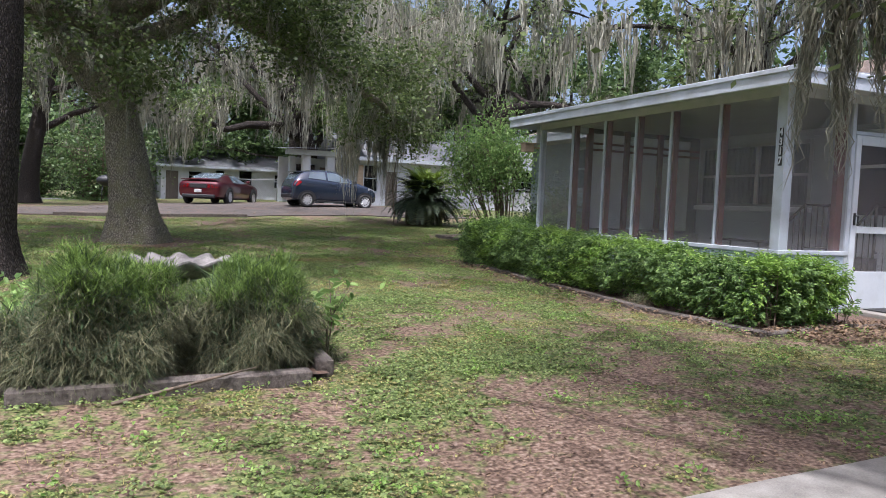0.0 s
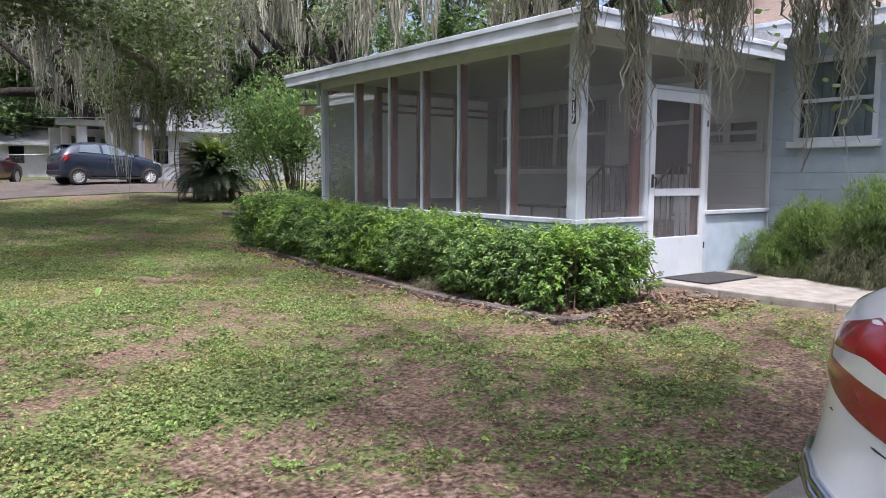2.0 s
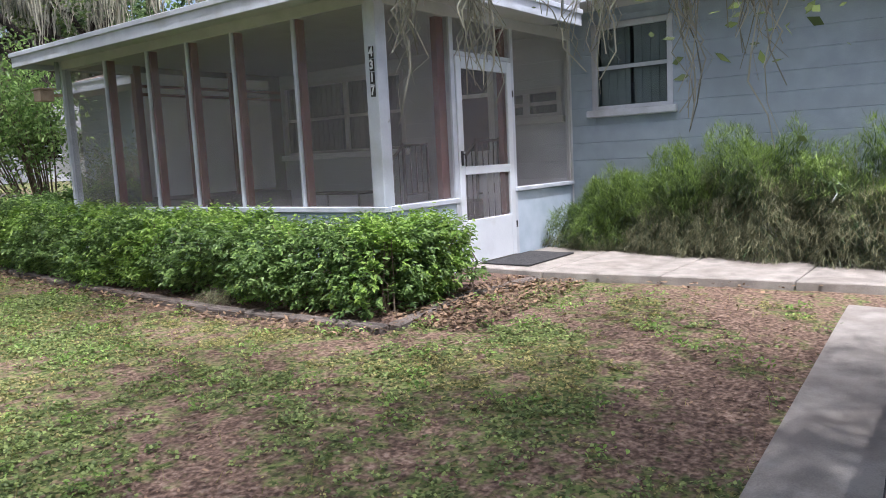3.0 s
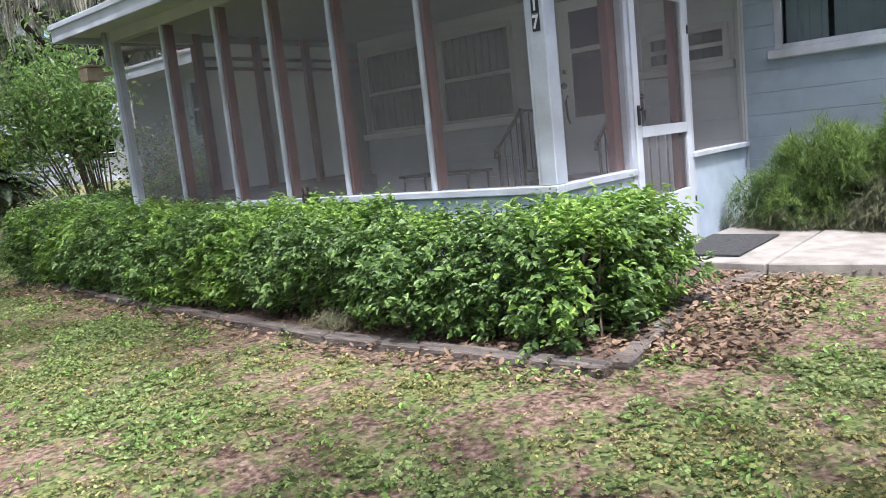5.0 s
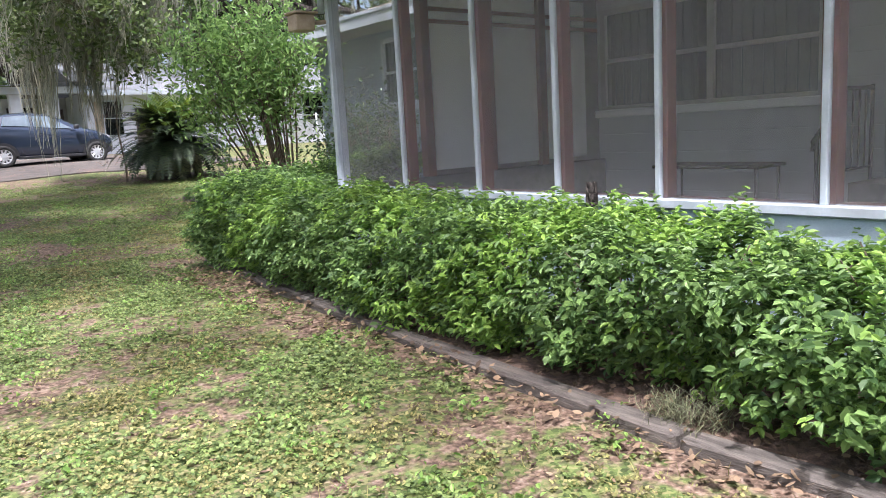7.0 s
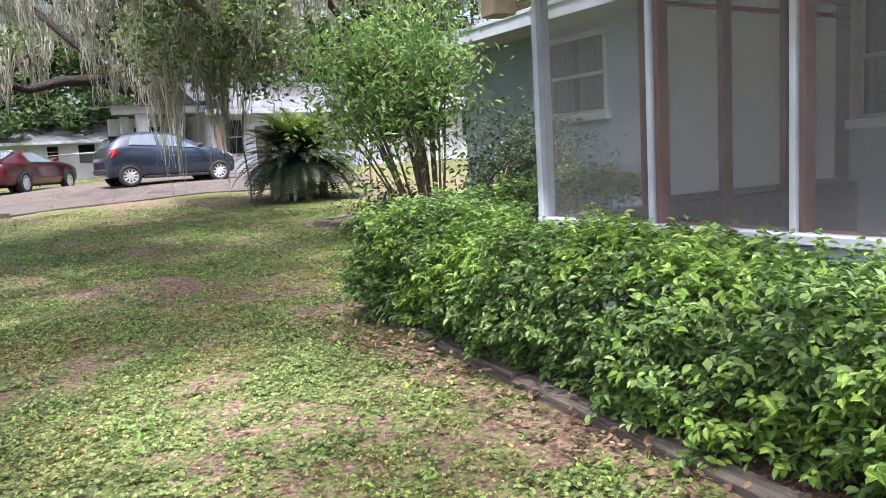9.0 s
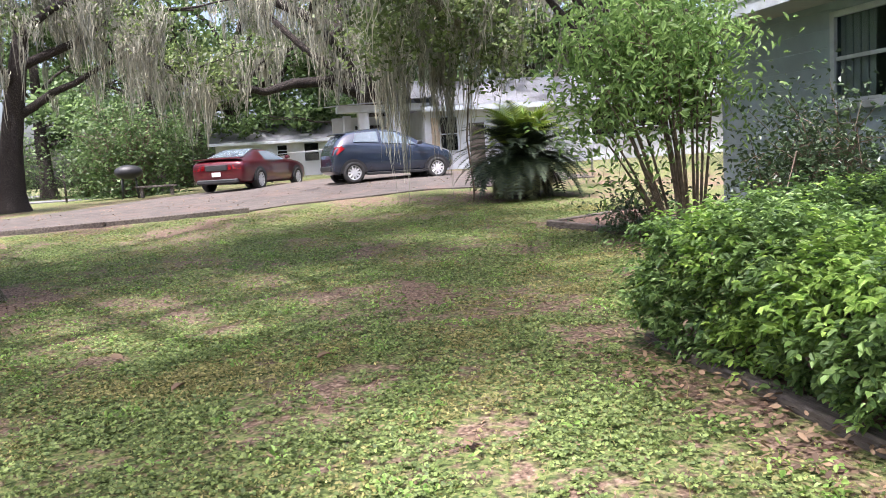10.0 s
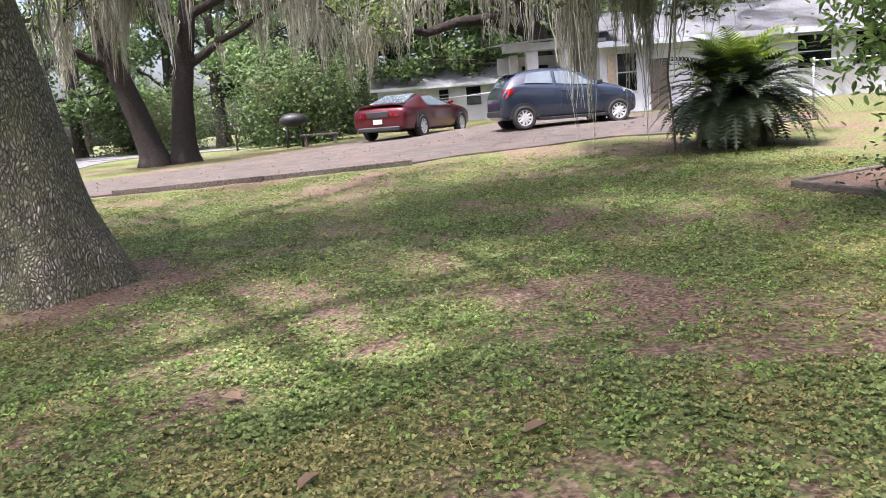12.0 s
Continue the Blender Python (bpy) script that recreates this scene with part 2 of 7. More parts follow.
M_CARWHITE = plain("pearl_white_paint", (0.60, 0.63, 0.66), 0.3, 0.0, 1.0)
M_CARRED = plain("dark_red_paint", (0.085, 0.003, 0.010), 0.3, 0.5, 1.0)
M_CARGREY = plain("slate_grey_paint", (0.028, 0.040, 0.068), 0.18, 0.3, 1.0)
M_REDLENS = plain("red_lens", (0.26, 0.005, 0.009), 0.18, 0.0, 0.6)
M_CLEARLENS = plain("clear_lens", (0.70, 0.70, 0.70), 0.1, 0.2, 1.0)
M_REVERSE = plain("reversing_lens", (0.62, 0.63, 0.65), 0.12, 0.15, 1.0)
M_CHROME = plain("chrome", (0.6, 0.6, 0.62), 0.15, 1.0)
M_ALLOY = plain("alloy", (0.72, 0.73, 0.75), 0.35, 0.5)
M_RUBBER = surface("tyre_rubber", (0.018, 0.018, 0.018), (0.035, 0.034, 0.033), 20, 0.9, bump=0.1)
M_STONE = surface("cast_stone", (0.13, 0.12, 0.11), (0.28, 0.26, 0.24), 12, 0.9, bump=0.5, stain=(0.18, 0.18, 0.16))
M_BINBLUE = plain("blue_bin_plastic", (0.06, 0.10, 0.17), 0.6)
M_VINYL = plain("white_vinyl", (0.72, 0.75, 0.78), 0.5)
M_STEEL = plain("galvanised_steel", (0.42, 0.43, 0.44), 0.5, 0.7)
M_WOODTAN = surface("tan_wood", (0.33, 0.25, 0.18), (0.45, 0.36, 0.27), 10, 0.8, bump=0.2)


# ---- mesh helpers ----
RISE = [(-60, -0.14), (-6, -0.08), (0, 0.09), (5, 0.205), (8, 0.24), (12, 0.28), (15.5, 0.36), (18, 0.46), (21.4, 0.61), (25, 0.79), (28, 0.93), (33, 1.02), (60, 1.08), (9000, 1.08)]


def gz(x, y):
    """Height of the lawn, which rises gently towards the neighbours' drive and falls off to the street."""
    for (y0, z0), (y1, z1) in zip(RISE, RISE[1:]):
        if y <= y1:
            break
    z = z0 + (z1 - z0) * min(max((y - y0) / (y1 - y0), 0), 1)
    return z + 0.02 * min(max(x - 3, -3), 4) + 0.03 * min(max((y - 22) / 8, 0), 1) * min(max(x - 4, -8), 4)


def part(name, bm, material, parent=None, label="", smooth=False):
    me = bpy.data.meshes.new(name)
    bm.normal_update()
    bm.to_mesh(me)
    bm.free()
    me.materials.append(material)
    if smooth:
        me.polygons.foreach_set("use_smooth", [True] * len(me.polygons))
    ob = new(name, me)
    if parent is not None:
        ob.parent = parent
    if label:
        ob["label"] = label
    return ob


def raw(name, verts, faces, material, parent=None, label="", smooth=False):
    me = bpy.data.meshes.new(name)
    me.from_pydata([tuple(v) for v in verts], [], faces)
    me.materials.append(material)
    if smooth:
        me.polygons.foreach_set("use_smooth", [True] * len(me.polygons))
    ob = new(name, me)
    if parent is not None:
        ob.parent = parent
    if label:
        ob["label"] = label
    return ob


def add_box(bm, lo, hi, bevel=0.0, m=None):
    c = [(a + b) / 2 for a, b in zip(lo, hi)]
    s = [b - a for a, b in zip(lo, hi)]
    mat = Matrix.Translation(c) @ Matrix.Diagonal((*s, 1))
    if m is not None:
        mat = m @ mat
    geo = bmesh.ops.create_cube(bm, size=1, matrix=mat)
    if bevel:
        ed = list({e for v in geo["verts"] for e in v.link_edges})
        bmesh.ops.bevel(bm, geom=ed, offset=bevel, segments=1, affect="EDGES")


def box(name, lo, hi, material, parent=None, bevel=0.004, label="", m=None):
    bm = bmesh.new()
    add_box(bm, lo, hi, bevel, m)
    return part(name, bm, material, parent, label)


def empty(name, at=(0, 0, 0), label="", category="", group="", kind="", rz=0.0):
    e = new(name)
    e.matrix_world = pose(*at, 0, 0, rz)
    return tagged(e, label, category, group, kind)


def add_tube(bm, pts, radii, seg=8, caps=True):
    """A tapered tube along a polyline."""
    rings = []
    pts = [Vector(p) for p in pts]
    for i, p in enumerate(pts):
        d = (pts[min(i + 1, len(pts) - 1)] - pts[max(i - 1, 0)]).normalized()
        a = d.orthogonal().normalized() if abs(d.z) < 0.9 else Vector((1, 0, 0)).cross(d).normalized()
        if abs(d.z) < 0.9:
            a = Vector((0, 0, 1)).cross(d).normalized()
        b = d.cross(a)
        r = radii[i]
        rings.append([bm.verts.new(p + a * (r * math.cos(2 * math.pi * k / seg)) + b * (r * math.sin(2 * math.pi * k / seg))) for k in range(seg)])
    for r0, r1 in zip(rings, rings[1:]):
        for k in range(seg):
            bm.faces.new((r0[k], r0[(k + 1) % seg], r1[(k + 1) % seg], r1[k]))
    if caps:
        bm.faces.new(list(reversed(rings[0])))
        bm.faces.new(rings[-1])


def tube(name, pts, radii, material, parent=None, seg=8, label=""):
    bm = bmesh.new()
    add_tube(bm, pts, radii if isinstance(radii, (list, tuple)) else [radii] * len(pts), seg)
    return part(name, bm, material, parent, label, True)


def rnd(n, *shape):
    return np.random.rand(n, *shape)


def unit(v):
    return v / np.maximum(np.linalg.norm(v, axis=1, keepdims=True), 1e-9)


def leaves_mesh(name, centres, size, material, parent=None, label="", aspect=0.5, up=0.4, fold=False, normals=None, droop=0.0, oval=False, along=None):
    """Many small leaves, each a pointed blade with its own tilt."""
    n = len(centres)
    s = size * (0.65 + 0.7 * rnd(n, 1))
    nrm = np.random.randn(n, 3)
    nrm[:, 2] = np.abs(nrm[:, 2]) + up
    if normals is not None:
        nrm = nrm * 0.6 + normals * 1.2
    nrm = unit(nrm)
    t = unit(np.cross(nrm, np.random.randn(n, 3)))
    if along is not None:
        t = unit(along - nrm * np.sum(along * nrm, 1, keepdims=True))
    if droop:
        t = unit(t + np.array([0, 0, -droop]))
    w = unit(np.cross(nrm, t))
    c = np.asarray(centres)
    a, b = c - t * s * 0.5, c + t * s * 0.5
    hw = w * s * aspect * 0.5
    lift = nrm * s * 0.12 if fold else 0
    k = np.arange(n)[:, None]
    if fold or oval:
        q = [a, c + hw * 0.8 - t * s * 0.22 + lift, c + hw * 0.85 + t * s * 0.16 + lift, b - (nrm * s * 0.10 if fold else 0), c - hw * 0.85 + t * s * 0.16 + lift, c - hw * 0.8 - t * s * 0.22 + lift]
        v = np.stack(q, 1).reshape(-1, 3)
        k = k * 6
        f = np.concatenate([k + [0, 1, 2, 3], k + [0, 3, 4, 5]], 0)
    else:
        v = np.stack([a, c + hw - t * s * 0.08, b, c - hw - t * s * 0.08], 1).reshape(-1, 3)
        f = k * 4 + [0, 1, 2, 3]
    o = raw(name, v.tolist(), f.tolist(), material, parent, label)
    return tagged(o, label, kind="stuff") if n > 20 and parent else o


def moss_mesh(name, roots, lengths, per, material, parent=None, label="", spread=0.10, width=0.010, segs=5, curl=1.0):
    """Tangled hanging moss: each clump is a bundle of curling strands that draws in to a ragged tip."""
    nc = len(roots)
    idx = np.repeat(np.arange(nc), per)
    n = len(idx)
    L = np.asarray(lengths)[idx] * (0.25 + 0.75 * rnd(n) ** 0.7)
    off = np.random.randn(n, 2) * spread * (0.6 + 0.8 * rnd(nc, 1))[idx]
    lean = np.random.randn(nc, 2)[idx] * 0.05
    start = rnd(n) ** 1.5 * 0.55 * np.asarray(lengths)[idx]
    ph, fr, am = rnd(n) * 6.28, (5 + 9 * rnd(n)) * curl, (0.012 + 0.03 * rnd(n)) * (0.6 + 0.4 * curl)
    ang = rnd(n, 1) * 2 * math.pi
    side = np.concatenate([np.cos(ang), np.sin(ang), np.zeros((n, 1))], 1)
    verts = []
    for i in range(segs + 1):
        t = i / segs
        d = start + L * t * 0.8
        pull = 1 - 0.75 * np.clip(d / np.asarray(lengths)[idx], 0, 1)
        p = np.asarray(roots, float)[idx].copy()
        p[:, 0] += off[:, 0] * pull + lean[:, 0] * d + am * np.sin(ph + fr * d * 1.7) + np.random.randn(n) * 0.012
        p[:, 1] += off[:, 1] * pull + lean[:, 1] * d + am * np.cos(ph * 1.3 + fr * d * 1.4) + np.random.randn(n) * 0.012
        p[:, 2] -= d
        w = width * (1 - 0.7 * t) * (0.6 + 0.8 * rnd(n, 1))
        verts += [p - side * w, p + side * w]
    v = np.stack(verts, 1).reshape(-1, 3)
    k = np.arange(n)[:, None] * (2 * segs + 2)
    f = np.concatenate([k + [2 * i, 2 * i + 1, 2 * i + 3, 2 * i + 2] for i in range(segs)], 0)
    o = raw(name, v.tolist(), f.tolist(), material, parent, label)
    return tagged(o, label, kind="stuff") if parent else o


def strands_mesh(name, roots, lengths, material, parent=None, label="", width=0.012, sway=0.12, segs=3, ways=None):
    """Thin hanging or arching strands, each a tapered ribbon."""
    n = len(roots)
    p = np.asarray(roots, float)
    L = np.asarray(lengths, float).reshape(-1, 1)
    ang = rnd(n, 1) * 2 * math.pi
    side = np.concatenate([np.cos(ang), np.sin(ang), np.zeros((n, 1))], 1)
    verts = []
    step = np.array([[0, 0, -1.0]]) if ways is None else ways
    for i in range(segs + 1):
        w = width * (1 - 0.75 * i / segs) * (0.7 + 0.6 * rnd(n, 1))
        verts += [p - side * w, p + side * w]
        p = p + step * L / segs + np.random.randn(n, 3) * sway * L / segs * np.array([1, 1, 0.3])
    v = np.stack(verts, 1).reshape(-1, 3)
    k = np.arange(n)[:, None] * (2 * segs + 2)
    f = np.concatenate([k + [2 * i, 2 * i + 1, 2 * i + 3, 2 * i + 2] for i in range(segs)], 0)
    return raw(name, v.tolist(), f.tolist(), material, parent, label)


# ---- ground, drives and roads ----
def cover(x, y):
    """How green the lawn is: 0 bare soil and leaf litter, 1 thick weeds."""
    v = 0.5 + 0.34 * noise.noise((x * 0.55, y * 0.55, 3)) + 0.36 * noise.noise((x * 1.5, y * 1.5, 9)) + 0.22 * noise.noise((x * 4, y * 4, 1))
    if y < 12 and x < 8:
        v += 0.045 + 0.028 * min(max(y - 6, -3), 4)
    if y > 12:
        v += 0.10
    v -= 0.06 * min(max((5.2 - y) / 1.5, 0), 1)
    d_oak = math.hypot(x - 0.4, y - 16.75)
    v -= 0.5 * max(0, 1 - d_oak / 1.7)
    v -= 0.22 * max(0, 1 - abs(x - 5.45) / 0.3) * (5 < y < 13)
    if y > 21.5:
        v -= 0.08
    return min(max(v, 0), 1)


def axis_steps(lo, hi, fine, ends):
    a = list(np.arange(lo, hi + 1e-6, fine))
    left, right, s = [lo], [hi], fine
    while right[-1] < ends:
        s *= 1.35
        right.append(right[-1] + s)
        left.insert(0, left[0] - s)
    return left[:-1] + a + right[1:]


def build_ground():
    xs, ys = axis_steps(-4, 11, 0.16, 900), axis_steps(-2, 24, 0.16, 900)
    verts, cov = [], []
    for y in ys:
        for x in xs:
            near = -6 < x < 14 and -4 < y < 40
            z = gz(x, y) + (0.022 * noise.noise((x * 1.1, y * 1.1, 0)) + 0.010 * noise.noise((x * 4, y * 4, 5)) if near else 0)
            verts.append((x, y, z))
            cov.append(cover(x, y) if near else 0.62 + 0.3 * noise.noise((x * 0.2, y * 0.2, 2)))
    nx = len(xs)
    faces = [(j * nx + i, j * nx + i + 1, (j + 1) * nx + i + 1, (j + 1) * nx + i) for j in range(len(ys) - 1) for i in range(nx - 1)]
    ob = raw("ground", verts, faces, M_GROUND, smooth=True)
    at = ob.data.attributes.new("cover", "FLOAT", "POINT")
    at.data.foreach_set("value", cov)
    return tagged(ob, "patchy lawn of low weeds, bare sandy soil and fallen leaves", "lawn", kind="structure")


build_ground()


def sheet(name, corner_rows, lift, material, label, category, step=0.5, kind="structure", ragged=0.0):
    """A paved strip between two edge lines, following the lawn, with a rim that goes into the soil."""
    verts, faces = [], []
    left, right = corner_rows
    n = max(2, int(max(math.dist(left[0], left[-1]), math.dist(right[0], right[-1])) / step))
    def along(line, u):
        k = u * (len(line) - 1)
        i = min(int(k), len(line) - 2)
        return Vector((*line[i], 0)).lerp(Vector((*line[i + 1], 0)), k - i)
    m = 6
    for i in range(n + 1):
        a, b = along(left, i / n), along(right, i / n)
        for j in range(-1, m + 2):
            q = a.lerp(b, min(max(j / m, 0), 1))
            if ragged and (j <= 0 or j >= m):
                q = q + (b - a).normalized() * ragged * noise.noise((q.x * 0.7, q.y * 0.7, 3))
            z = gz(q.x, q.y) + lift + 0.004 * noise.noise((q.x * 2, q.y * 2, 7))
            verts.append((q.x, q.y, z if 0 <= j <= m else z - 0.12))
    w = m + 3
    faces = [(i * w + j, i * w + j + 1, (i + 1) * w + j + 1, (i + 1) * w + j) for i in range(n) for j in range(w - 1)]
    ob = raw(name, verts, faces, material)
    return tagged(ob, label, category, kind=kind)


sheet("road", ([(-11.5, -60), (-10.2, 20), (-11.6, 29), (-17, 60), (-22, 90)], [(-5.6, -60), (-4.9, 20), (-6.0, 29), (-9.5, 45), (-13, 90)]), 0.022, M_ASPHALT, "worn grey asphalt residential street", "street", 0.5, ragged=0.5)
sheet("road_cross", ([(-60, 57), (-10, 54), (-1, 53)], [(-60, 51), (-10, 48.5), (-1, 49.5)]), 0.045, M_ASPHALT, "pale worn asphalt side street", "street", 1.0)
sheet("driveway_dirt", ([(-6.5, 23.4), (-1.5, 24.1), (4, 24.2), (7.5, 24.6), (12, 25)], [(-6.5, 28.2), (-1.5, 30.5), (2, 35), (8, 34), (12, 30)]), 0.027, M_DIRT, "compacted dirt driveway with leaf litter", "driveway", 0.4, ragged=0.4)
sheet("driveway_concrete", ([(1.7, 2.50), (4.2, 2.60), (7.6, 2.75)], [(1.7, -12), (4.2, -12), (7.6, -12)]), 0.035, M_CONCRETE, "stained concrete driveway slab under the parked car", "driveway", 0.3)


def slab_walk():
    e = empty("pavement_walk", label="stained concrete slab walkway to the porch door", category="walkway", kind="structure")
    ys = [5.98, 5.2, 4.2, 3.2, 2.2, 1.2, 0.2, -0.8, -1.8]
    for y1, y0 in zip(ys, ys[1:]):
        bm = bmesh.new()
        xl = lambda y: 7.68 + max(0, 5.2 - y) * 0.22 if y < 5.9 else 7.68
        pts = [(xl(y0), y0 + 0.012), (9.22, y0 + 0.012), (9.22, y1), (xl(y1), y1)]
        top = [bm.verts.new((x, y, gz(x, y) + 0.075)) for x, y in pts]
        bot = [bm.verts.new((x, y, gz(x, y) - 0.06)) for x, y in pts]
        bm.faces.new(top)
        for i in range(4):
            bm.faces.new((top[i], bot[i], bot[(i + 1) % 4], top[(i + 1) % 4]))
        bmesh.ops.bevel(bm, geom=[ed for ed in bm.edges], offset=0.008, segments=1, affect="EDGES")
        part("slab", bm, M_CONCRETE, e)


slab_walk()
mat_ob = box("doormat", (7.86, 5.44, gz(8, 5.6) + 0.078), (8.78, 5.96, gz(8, 5.6) + 0.092), surface("black_mat", (0.02, 0.02, 0.022), (0.05, 0.05, 0.05), 30, 0.9, bump=0.5), None, 0.004)
tagged(mat_ob, "worn black rubber doormat on the concrete slab", "doormat")

# ---- house ----
PX, PY0, PY1 = 6.59, 6.06, 11.14
HX = 10.0
SILL, HEAD = 1.03, 2.70
FLOOR = 0.38


def block_wall(name, x0, x1, y0, y1, z0, z1, material, holes, label):
    """A painted block wall along y with recessed course joints; holes are (y0, y1, z0, z1)."""
    e = empty(name, label=label, category="wall", kind="structure")
    ycuts = sorted({y0, y1, *[h[0] for h in holes], *[h[1] for h in holes]})
    core = bmesh.new()
    for a, b in zip(ycuts, ycuts[1:]):
        spans = [(z0, z1)]
        for h in holes:
            if h[0] < b - 1e-6 and h[1] > a + 1e-6:
                spans = [s for lo, hi in spans for s in ((lo, min(hi, h[2])), (max(lo, h[3]), hi)) if s[1] - s[0] > 1e-4]
        for lo, hi in spans:
            add_box(core, (x0 + 0.006, a, lo), (x1, b, hi))
    part("core", core, material, e)
    z = z0
    while z < z1 - 0.01:
        zt = min(z + 0.2, z1)
        cuts = [y0, y1]
        spans = [(y0, y1)]
        for h in holes:
            if h[2] < zt - 0.01 and h[3] > z + 0.01:
                spans = [s for lo, hi in spans for s in ((lo, min(hi, h[0])), (max(lo, h[1]), hi)) if s[1] - s[0] > 0.01]
        for lo, hi in spans:
            if hi > -1:
                box("course", (x0, lo, z + 0.003), (x0 + 0.02, hi, zt - 0.003), material, e, 0.003)
        z = zt
    return e


HOLE_A, HOLE_B = (4.85, 5.74, 1.87, 2.80), (14.1, 15.3, 1.87, 2.84)
HOLE_IN, HOLE_DOOR = (8.62, 11.02, 1.57, 2.62), (7.12, 8.03, 0.86, 2.72)
HOLE_SMALL = (6.20, 7.00, 1.85, 2.17)
block_wall("wall_west", HX, HX + 0.2, -6, PY0 - 0.02, 0.1, 3.0, M_BLUE, [HOLE_A], "blue-grey painted concrete block house wall")
block_wall("wall_west_far", HX, HX + 0.2, PY1 + 0.02, 17.25, 0.1, 3.0, M_BLUE, [HOLE_B], "blue-grey painted concrete block house wall")
block_wall("wall_porch_back", HX, HX + 0.2, PY0 - 0.02, PY1 + 0.02, 0.1, 3.0, M_INNER, [HOLE_IN, HOLE_DOOR, HOLE_SMALL], "grey painted block wall at the back of the porch")
bmw = bmesh.new()
add_box(bmw, (HX + 0.2, 17.05, 0.1), (19, 17.25, 3.0))
add_box(bmw, (HX + 0.2, -6, 0.1), (19, -5.8, 3.0))
add_box(bmw, (18.8, -5.8, 0.1), (19, 17.05, 3.0))
tagged(part("wall_rest", bmw, M_BLUE), "blue-grey painted house walls", "wall", kind="structure")
tagged(box("ceiling_house", (HX + 0.2, -5.8, 2.95), (18.8, 17.05, 3.0), M_INNER, None, 0), "plain room ceiling", "ceiling", kind="structure")
tagged(box("floor_house", (HX + 0.2, -5.8, 0.80), (18.8, 17.05, 0.86), M_DARKFLOOR, None, 0), "dark room floor", "floor", kind="structure")


def main_roof():
    e = empty("roof", label="low hip roof with tan shingles and white fascia", category="roof", kind="structure")
    ov, zt = 0.6, 3.05
    x0, x1, y0, y1 = HX - ov, 19 + ov, -6 - ov, 17.25 + ov
    bm = bmesh.new()
    rx, h = (x0 + x1) / 2, 1.75
    v = [bm.verts.new(p) for p in ((x0, y0, zt + .10), (x1, y0, zt + .10), (x1, y1, zt + .10), (x0, y1, zt + .10), (rx, y0 + 5, zt + h), (rx, y1 - 5, zt + h))]
    for f in ((0, 1, 4), (1, 2, 5, 4), (2, 3, 5), (3, 0, 4, 5)):
        bm.faces.new([v[i] for i in f])
    bmesh.ops.solidify(bm, geom=bm.faces[:], thickness=0.06)
    part("shingles", bm, M_SHINGLE, e)
    z0 = zt - 0.07
    for nm, lo, hi in (("fascia", (x0 - 0.02, y0, z0), (x0 + 0.005, y1, zt + 0.12)), ("fascia", (x1, y0, z0), (x1 + 0.025, y1, zt + 0.12)), ("fascia", (x0, y0 - 0.025, z0), (x1, y0, zt + 0.12)), ("fascia", (x0, y1, z0), (x1, y1 + 0.025, zt + 0.12))):
        box(nm, lo, hi, M_WHITE, e, 0.004)
    box("drip_edge", (x0 - 0.035, y0, zt + 0.085), (x0 - 0.018, y1, zt + 0.135), M_WHITE, e, 0.003)
    bm = bmesh.new()
    add_box(bm, (x0 + 0.02, y0 + 0.02, z0 + 0.005), (HX + 0.3, y1 - 0.02, z0 + 0.03))
    add_box(bm, (HX + 0.3, y1 - 0.9, z0 + 0.005), (x1 - 0.02, y1 - 0.02, z0 + 0.03))
    part("soffit", bm, M_TRIMGREY, e)


main_roof()


